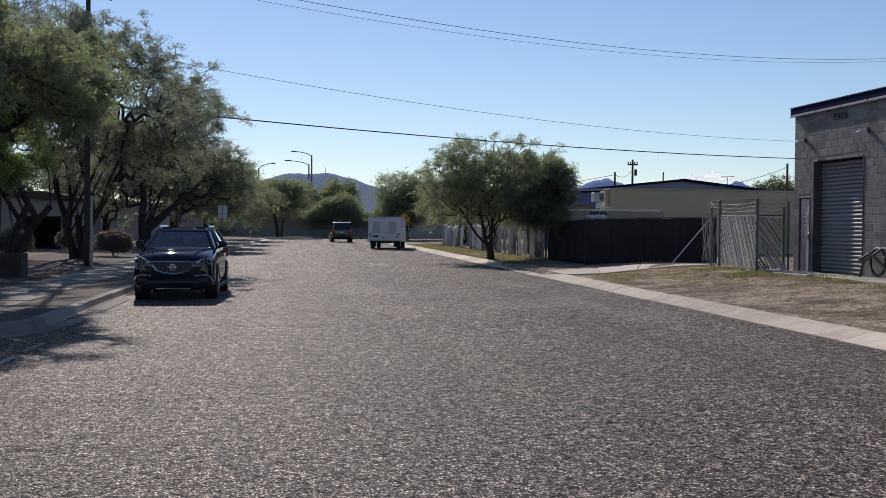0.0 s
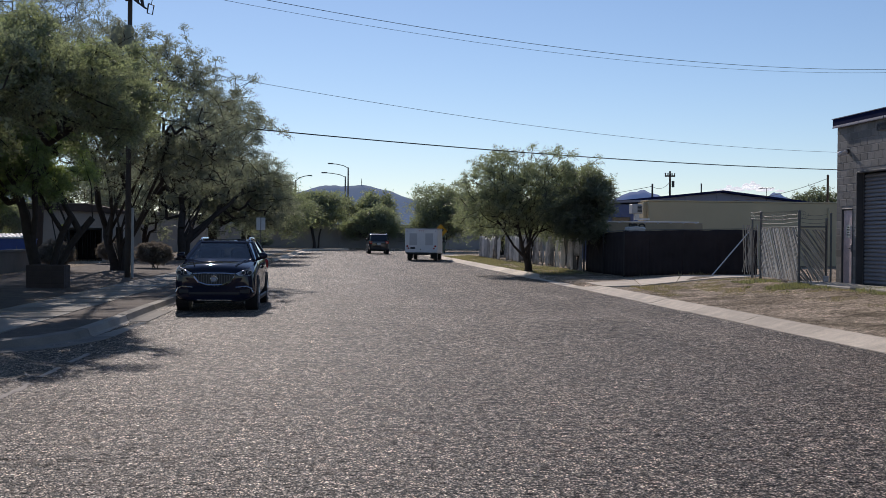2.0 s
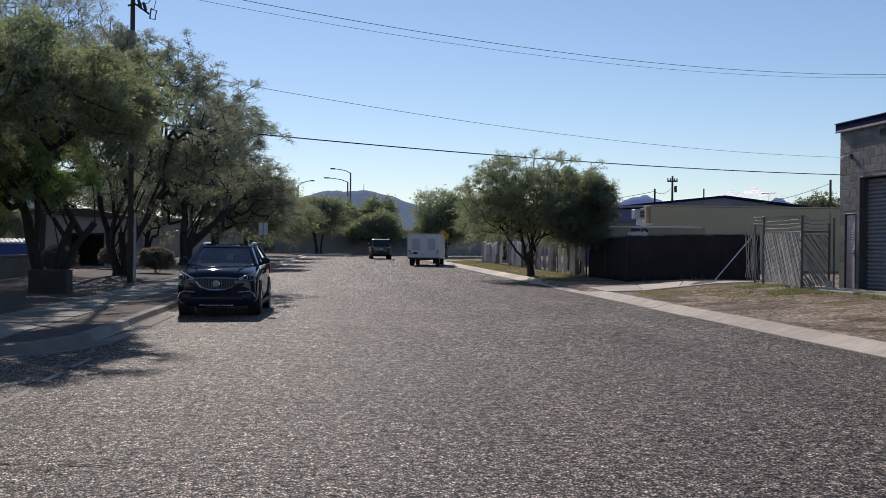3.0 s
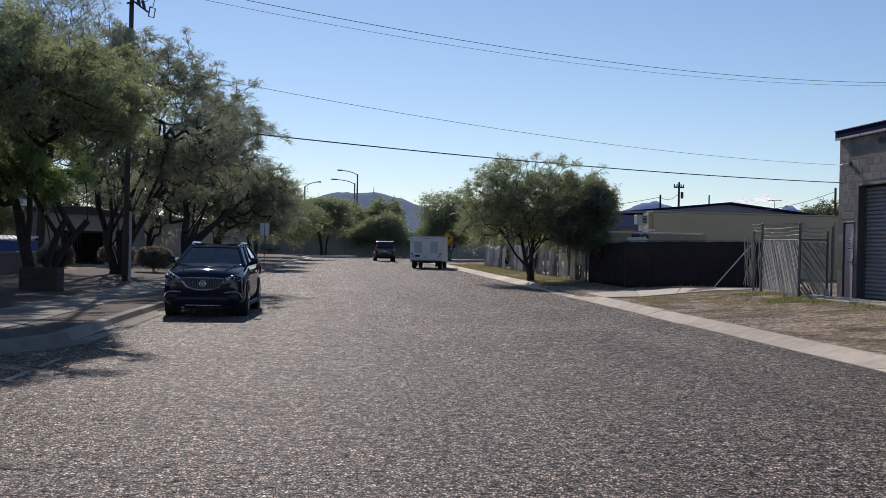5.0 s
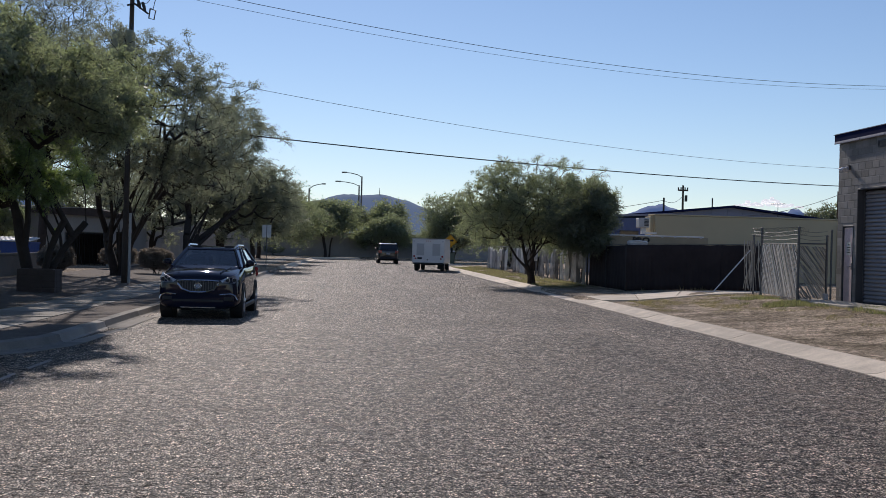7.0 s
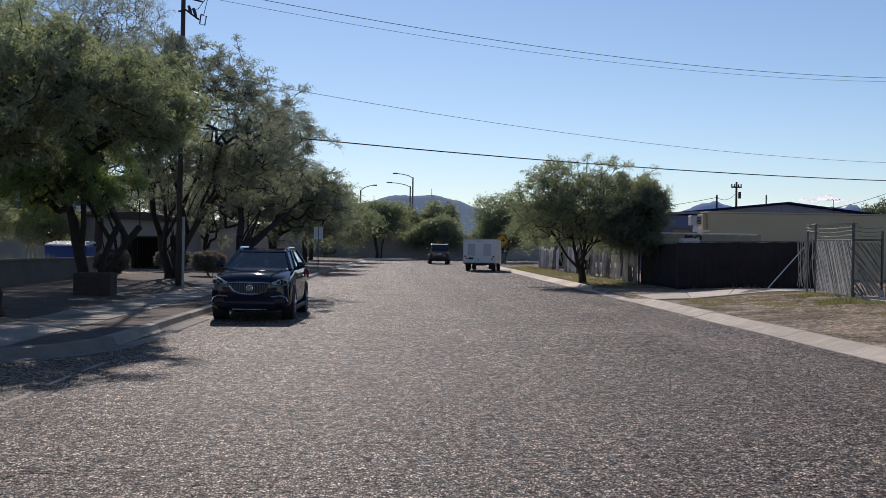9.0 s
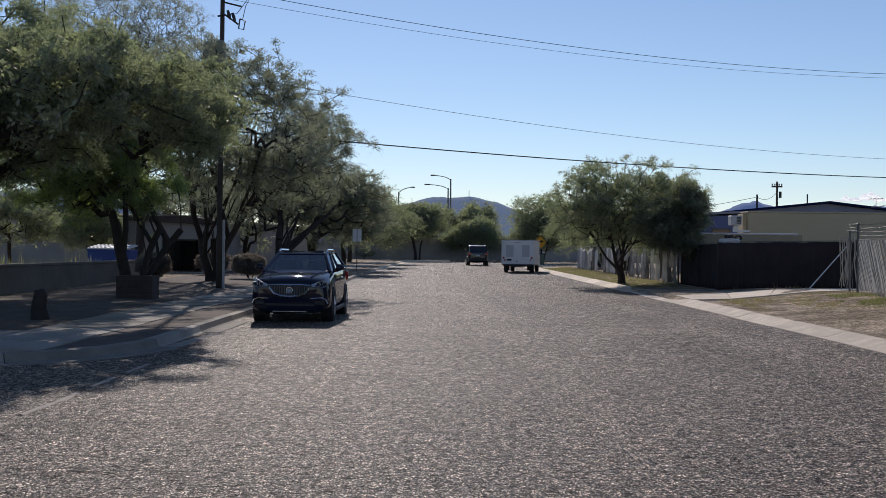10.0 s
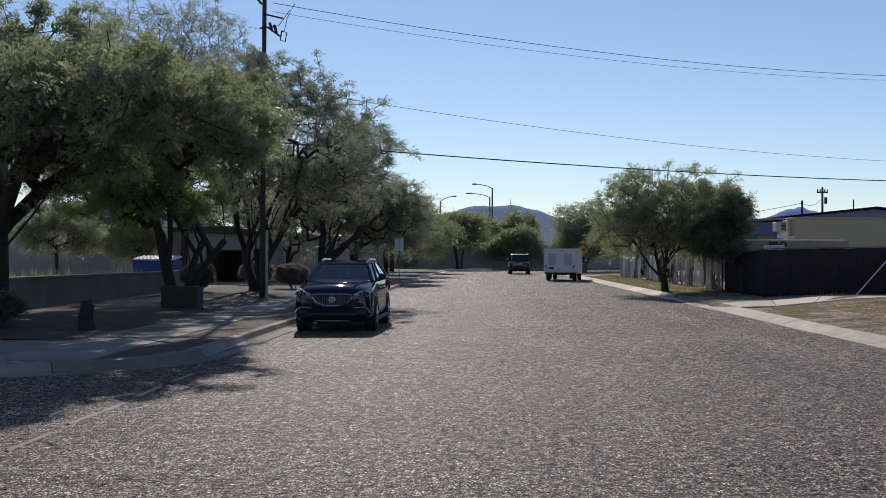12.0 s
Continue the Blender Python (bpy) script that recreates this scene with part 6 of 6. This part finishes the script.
part("windscreen", Mesh().loft([[(-0.8, 5.045, 1.06), (0.8, 5.045, 1.06), (0.74, 4.76, 1.78), (-0.74, 4.76, 1.78)], [(-0.8, 5.06, 1.07), (0.8, 5.06, 1.07), (0.74, 4.775, 1.79), (-0.74, 4.775, 1.79)]]), WINDOWDARK, cab)
for s in (-1, 1):
    part("side_window", Mesh().prism(((3.95, 1.1), (4.85, 1.1), (4.65, 1.7), (3.95, 1.7)), "x", s * 0.925, s * 0.935), WINDOWDARK, cab)
    part("headlight", Mesh().box((s * 0.55, 5.0, 0.62), (s * 0.85, 5.07, 0.76), 0.02), LENSGLASS, cab)
    part("mirror", Mesh().box((s * 0.98, 4.75, 1.15), (s * 1.1, 4.82, 1.5), 0.02), PLASTIC, cab)
    wheel(truck, s * 0.8, 4.25, 0.36, 0.22, s)
    wheel(truck, s * 0.82, 0.95, 0.36, 0.24, s)
    part("mud_flap", Mesh().box((s * 0.72 - 0.17, 0.42, 0.14), (s * 0.72 + 0.17, 0.44, 0.5)), RUBBER, truck)

# ---- poles, wires, lamps, signs ----
UP = (-6.9, 40.0)
pole = thing("utility_pole", "tall weathered wooden utility pole with transformers", "utility pole", pose(*UP, ground_z(*UP)))
part("shaft", Mesh().tube([(0.004 * k, 0, -0.3 + 1.2 * k) for k in range(11)], [0.1 - 0.003 * k for k in range(11)], 12), POLEWOOD, pole, smooth=True)
part("crossarm", Mesh().box((-0.85, -0.16, 10.45), (0.95, -0.04, 10.57), 0.01), POLEWOOD, pole)
part("brace", Mesh().tube(((-0.75, -0.1, 10.9), (-0.04, -0.1, 10.1)), 0.045, 6), POLEWOOD, pole)
part("bracket", Mesh().tube(((0.05, -0.12, 9.75), (0.7, -0.12, 9.6)), 0.03, 6), DARKMETAL, pole)
part("cutout_bracket", Mesh().tube(((-0.1, -0.15, 9.25), (0.15, -0.2, 9.3), (0.6, -0.2, 8.98)), 0.035, 6), DARKMETAL, pole)
for x, z in ((0.24, 9.3), (0.4, 9.22)):
    part("fuse_cutout", Mesh().tube(((x, -0.2, z + 0.14), (x + 0.05, -0.2, z), (x + 0.1, -0.2, z - 0.16)), (0.045, 0.06, 0.035), 7), DARKMETAL, pole)
part("fuse_loop", Mesh().tube(((0.66, -0.2, 9.16), (0.84, -0.2, 9.1), (0.79, -0.2, 8.8), (0.62, -0.2, 8.84), (0.66, -0.2, 9.16)), 0.026, 5), DARKMETAL, pole)
part("jumper", Mesh().tube(((1.1, -0.15, 10.1), (0.85, -0.2, 9.6), (0.75, -0.2, 9.14)), 0.012, 4), WIRE, pole)
part("jumper", Mesh().tube(((0.2, -0.15, 9.3), (0.55, -0.15, 9.35), (0.95, -0.15, 9.9)), 0.012, 4), WIRE, pole)
for x, y in ((-0.4, -0.02), (0.02, -0.3)):
    tr = part("transformer", Mesh().tube([(x, y, 7.55), (x, y, 7.6), (x, y, 8.3), (x, y, 8.4)], (0.16, 0.19, 0.19, 0.12), 14), BARREL, pole, "grey-green transformer can")
    part("bushing", Mesh().tube(((x + 0.06, y, 8.38), (x + 0.09, y, 8.62)), (0.035, 0.025), 6), DARKMETAL, tr)
part("conduit", Mesh().tube(((0.17, -0.08, 0.0), (0.17, -0.08, 2.35)), 0.045, 8), CONDUIT, pole, "pale grey plastic conduit")


def wire(label, a, b, sag, r):
    pts = []
    for k in range(41):
        f = k / 40
        pts.append((a[0] + (b[0] - a[0]) * f, a[1] + (b[1] - a[1]) * f, a[2] + (b[2] - a[2]) * f - 4 * sag * f * (1 - f)))
    ob = thing("overhead_wire", label, "wire", group="wires across the street")
    part("strand", Mesh().tube(pts, r, 5), WIRE, ob)
    return ob


FARP = (45.0, 70.0)
wire("thin overhead power wire sagging across the street", (UP[0] + 0.3, 40.1, 10.4), (*FARP, 13.4), 1.6, 0.011)
wire("thin overhead power wire below its twin", (UP[0] + 0.3, 40.1, 10.1), (*FARP, 13.3), 1.62, 0.007)
wire("thin overhead wire at mid height", (UP[0], 40.0, 7.56), (*FARP, 7.78), 1.37, 0.008)
wire("thick dark overhead telephone cable", (UP[0], 39.9, 5.62), (*FARP, 6.36), 0.636, 0.022)


def plain_pole(label, x, y, top, arm, r=0.13):
    ob = thing("utility_pole", label, "utility pole", pose(x, y, 0.2))
    part("shaft", Mesh().tube(((0, 0, 0), (0, 0, top - 0.2)), (r * 0.8, r * 0.55), 9), POLEWOOD, ob)
    if arm:
        part("crossarm", Mesh().box((-arm, -0.07, top - 0.75), (arm, 0.07, top - 0.6), 0.01), POLEWOOD, ob)
        for s in (-0.9, -0.4, 0.4, 0.9):
            part("insulator", Mesh().tube(((s * arm, 0, top - 0.6), (s * arm, 0, top - 0.4)), (0.05, 0.07), 6), DARKMETAL, ob)
        part("transformer", Mesh().tube(((0.28, -0.1, top - 1.75), (0.28, -0.1, top - 1.15)), 0.14, 8), DARKMETAL, ob)
    return ob


plain_pole("wooden utility pole with a crossarm behind the roofs", 33.3, 108.7, 8.4, 0.5, 0.17)
plain_pole("plain dark wooden pole behind the shed", 26.0, 90, 6.2, 0)
plain_pole("plain dark wooden pole beyond the building", 27.7, 62, 5.4, 0, 0.11)
plain_pole("wooden utility pole carrying the street wires", *FARP, 13.6, 0.8, 0.16)
wire("thin wire between the far poles", (33.3, 108.7, 7.4), (26.0, 90, 6.0), 0.4, 0.02)
wire("thin wire running from the far pole", (26.0, 90, 6.0), (10, 96, 4.5), 0.5, 0.02)
wire("thin service wire by the block building", (27.7, 62, 5.2), (22, 66, 4.0), 0.4, 0.014)


def street_lamp(x, y, z, reach, rise):
    ob = thing("street_lamp", "tall grey steel street lamp with a curved arm", "street lamp", pose(x, y, 0.4), group="street lamps beyond the end wall")
    part("pole", Mesh().tube(((0, 0, 0), (0, 0, z - 0.4)), (0.16, 0.09), 8), GALV, ob)
    part("arm", Mesh().tube(((0, 0, z - 0.5), (reach * 0.25, 0, z - 0.4 + rise * 0.5), (reach * 0.6, 0, z - 0.4 + rise * 0.9), (reach * 0.85, 0, z - 0.4 + rise)), 0.055, 6), GALV, ob)
    part("lamp_head", Mesh().box((reach * 0.8, -0.18, z - 0.46 + rise), (reach * 1.06, 0.18, z - 0.3 + rise), 0.04), GALV, ob)
    return ob


street_lamp(3.56, 152, 10.95, -2.5, 0.45)
street_lamp(3.4, 160, 10.2, -3.1, 0.45)
street_lamp(-3.25, 152, 9.2, 2.0, 0.6)

SG = (-3.7, 66)
ss = thing("street_sign", "bare metal backs of two narrow signs on a post", "sign", pose(*SG, ground_z(*SG)))
part("post", Mesh().tube(((0, 0, -0.1), (0, 0, 2.42)), 0.025, 6), GALV, ss)
for s in (-1, 1):
    part("sign_plate", Mesh().box((s * 0.135 - 0.115, -0.04, 1.72), (s * 0.135 + 0.115, -0.032, 2.42)), SIGNBACK, ss)
part("backing_rail", Mesh().box((-0.24, -0.03, 2.05), (0.24, -0.015, 2.1)), GALV, ss)
ys = thing("turn_warning_sign", "yellow diamond warning sign with a black bent arrow", "sign", pose(9.5, 94, ground_z(9.5, 94)))
part("post", Mesh().tube(((0, 0, -0.1), (0, 0, 2.3)), 0.035, 6), GALV, ys)
R = 0.56
dia = part("sign_plate", Mesh().prism(((0, 1.87 - R), (R, 1.87), (0, 1.87 + R), (-R, 1.87)), "y", -0.05, -0.04), YELLOW, ys)
part("border", Mesh().tube([(x * 0.9, -0.053, 1.87 + z * 0.9) for x, z in ((0, -R), (R, 0), (0, R), (-R, 0), (0, -R))], 0.008, 4), BLACKINK, dia)
part("arrow", Mesh().box((-0.17, -0.058, 1.6), (-0.07, -0.052, 2.0)).box((-0.17, -0.058, 1.9), (0.1, -0.052, 2.0)).prism(((0.1, 1.81), (0.28, 1.95), (0.1, 2.09)), "y", -0.058, -0.052), BLACKINK, dia)


def wheelie_bin(x, y, rz, label):
    ob = thing("wheelie_bin", label, "bin", pose(x, y, road_z(y) + 0.15, 0, 0, rz), group="bins at the kerb")
    part("body", Mesh().loft([[(-0.24, -0.28, 0.06), (0.24, -0.28, 0.06), (0.24, 0.24, 0.06), (-0.24, 0.24, 0.06)], [(-0.33, -0.36, 0.98), (0.33, -0.36, 0.98), (0.33, 0.34, 0.98), (-0.33, 0.34, 0.98)]]), GREENBIN, ob)
    part("lid", Mesh().loft([[(-0.36, -0.4, 0.985), (0.36, -0.4, 0.985), (0.36, 0.38, 0.985), (-0.36, 0.38, 0.985)], [(-0.28, -0.3, 1.08), (0.28, -0.3, 1.08), (0.3, 0.34, 1.1), (-0.3, 0.34, 1.1)]]), WHITELID, ob)
    part("handle", Mesh().tube(((-0.25, 0.38, 0.92), (-0.25, 0.44, 0.95), (0.25, 0.44, 0.95), (0.25, 0.38, 0.92)), 0.018, 5), PLASTIC, ob)
    for s in (-1, 1):
        part("wheel", Mesh().tube(((s * 0.24, 0.28, 0.13), (s * 0.31, 0.28, 0.13)), 0.13, 12), RUBBER, ob)
    return ob


wheelie_bin(8.75, 92.6, 10, "grey-green wheeled bin with a pale lid")
wheelie_bin(9.45, 92.9, -6, "grey-green wheeled bin with a pale lid")

# ---- grass and weeds ----
def tufts(name, label, areas, per_m2, height, mat, seed, clump=0.5):
    """Thin blades in loose patches; areas: (x0, x1, y0, y1)."""
    rng = np.random.default_rng(seed)
    me = Mesh()
    for x0, x1, y0, y1 in areas:
        for _ in range(int((x1 - x0) * (y1 - y0) * per_m2 / 7)):
            cx, cy = rng.uniform(x0, x1), rng.uniform(y0, y1)
            if noise.noise((cx * 0.8, cy * 0.8, seed)) < clump - 0.5:
                continue
            z = ground_z(cx, cy)
            s = rng.uniform(0.5, 1.2)
            for _ in range(7):
                a = rng.uniform(0, 6.28)
                px, py = cx + rng.normal(0, 0.05), cy + rng.normal(0, 0.05)
                h, lean = height * s * rng.uniform(0.5, 1.2), rng.uniform(0.05, 0.5) * height
                w = 0.012 * (1 + height * 2)
                me.add([(px - w * math.sin(a), py + w * math.cos(a), z - 0.02), (px + w * math.sin(a), py - w * math.cos(a), z - 0.02), (px + lean * math.cos(a), py + lean * math.sin(a), z + h)], [(0, 1, 2)])
    d = bpy.data.meshes.new(name)
    d.from_pydata(me.v, [], me.f)
    d.materials.append(mat)
    return tagged(new(name, d), label, "grass", kind="stuff")


tufts("verge_grass", "short yellow-green grass on the verge under the tree", ((8.45, 10.65, 46.0, 84),), 420, 0.08, VERGEGRASS, 3, 0.38)
tufts("lot_grass", "patches of dry grass and weeds in the gravel", ((9.0, 12.6, 29.0, 35.2), (10.8, 12.75, 18, 29), (8.6, 11.0, 30, 33.5)), 300, 0.035, GRASS, 4, 0.6)
tufts("fence_weeds", "green weeds along the slatted fence foot", ((11.7, 12.8, 30.2, 34.9), (12.3, 13.85, 20, 28.6), (11.2, 12.7, 28.6, 31.4)), 700, 0.075, WEED, 5, 0.5)
tufts("fence_line_weeds", "dry weeds along the foot of the dark fence", ((10.6, 15.2, 40.9, 41.5),), 130, 0.16, GRASS, 6, 0.5)
tufts("yard_weeds", "tall pale weeds behind the low wall", ((-22, -12.4, 36, 52),), 40, 0.75, WEED, 7, 0.45)
tufts("drive_weeds", "low weeds beside the concrete drive", ((9.0, 13.0, 33.6, 35.4),), 420, 0.05, GRASS, 8, 0.45)

def gravel(name, label, areas, count, mat, seed):
    """Loose stones lying on the dirt."""
    rng = np.random.default_rng(seed)
    me = Mesh()
    for x0, x1, y0, y1 in areas:
        for _ in range(count):
            x, y = rng.uniform(x0, x1), rng.uniform(y0, y1)
            r = 0.004 + 0.012 * rng.random() ** 3
            z = ground_z(x, y) + r * 0.3
            a = rng.uniform(0, 6.28)
            k, w = rng.uniform(0.6, 1.3), rng.uniform(0.5, 0.9)
            c, d = math.cos(a), math.sin(a)
            me.add([(x + r * c * k, y + r * d * k, z), (x - r * d, y + r * c, z), (x - r * c * k, y - r * d * k, z), (x + r * d, y - r * c, z), (x + 0.2 * r, y, z + r * w), (x, y, z - r)],
                   [(0, 1, 4), (1, 2, 4), (2, 3, 4), (3, 0, 4), (1, 0, 5), (2, 1, 5), (3, 2, 5), (0, 3, 5)])
    d = bpy.data.meshes.new(name)
    d.from_pydata(me.v, [], me.f)
    d.materials.append(mat)
    return tagged(new(name, d), label, "gravel", kind="stuff")


PEBBLE = material("mixed_gravel", (0.24, 0.17, 0.12), 0.9, var=0.3, scale=3, bump=0, island=1.0, alt=(0.42, 0.33, 0.25))
gravel("lot_gravel", "loose mixed stones on the bare dirt lot", ((8.3, 12.9, 14, 35),), 900, PEBBLE, 9)
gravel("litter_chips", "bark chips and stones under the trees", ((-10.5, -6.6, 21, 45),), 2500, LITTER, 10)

# ---- wall blocks, last ----
bm_data = Mesh().loft([[(0.034, -0.5, -0.5), (0.034, 0.5, -0.5), (0.034, 0.5, 0.5), (0.034, -0.5, 0.5)], [(0.004, -0.5, -0.5), (0.004, 0.5, -0.5), (0.004, 0.5, 0.5), (0.004, -0.5, 0.5)],
                       [(0.0, -0.485, -0.47), (0.0, 0.485, -0.47), (0.0, 0.485, 0.47), (0.0, -0.485, 0.47)]]).data("block", BLOCK)
holes = ((RU[0] - 0.03, RU[1] + 0.03, RU[2] + 0.03), (SD[0], SD[1], SD[2]))
count = 0
for c in range(22):
    z0, z1 = 0.42 + c * 0.2, 0.42 + (c + 1) * 0.2 - 0.012
    spans = [(25.3, BY1)]
    for h0, h1, ht in holes:
        if z0 < ht - 0.02:
            spans = [p for a, b in spans for p in ((a, min(b, h0)), (max(a, h1), b)) if p[1] - p[0] > 0.03]
    for a, b in spans:
        y = BY1 - (0.2 if c % 2 else 0.4)
        edges = [BY1]
        while y > 25:
            edges.append(y)
            y -= 0.4
        for e1, e0 in zip(edges, edges[1:]):
            s0, s1 = max(a, e0 + 0.006), min(b, e1 - 0.006)
            if s1 - s0 > 0.04 and count < 300:
                count += 1
                blk = part("block", bm_data, BLOCK, bld)
                blk.matrix_basis = Matrix.Translation((BX + random.uniform(-0.002, 0.003), (s0 + s1) / 2, (z0 + z1) / 2)) @ Matrix.Diagonal((1, s1 - s0, z1 - z0, 1))
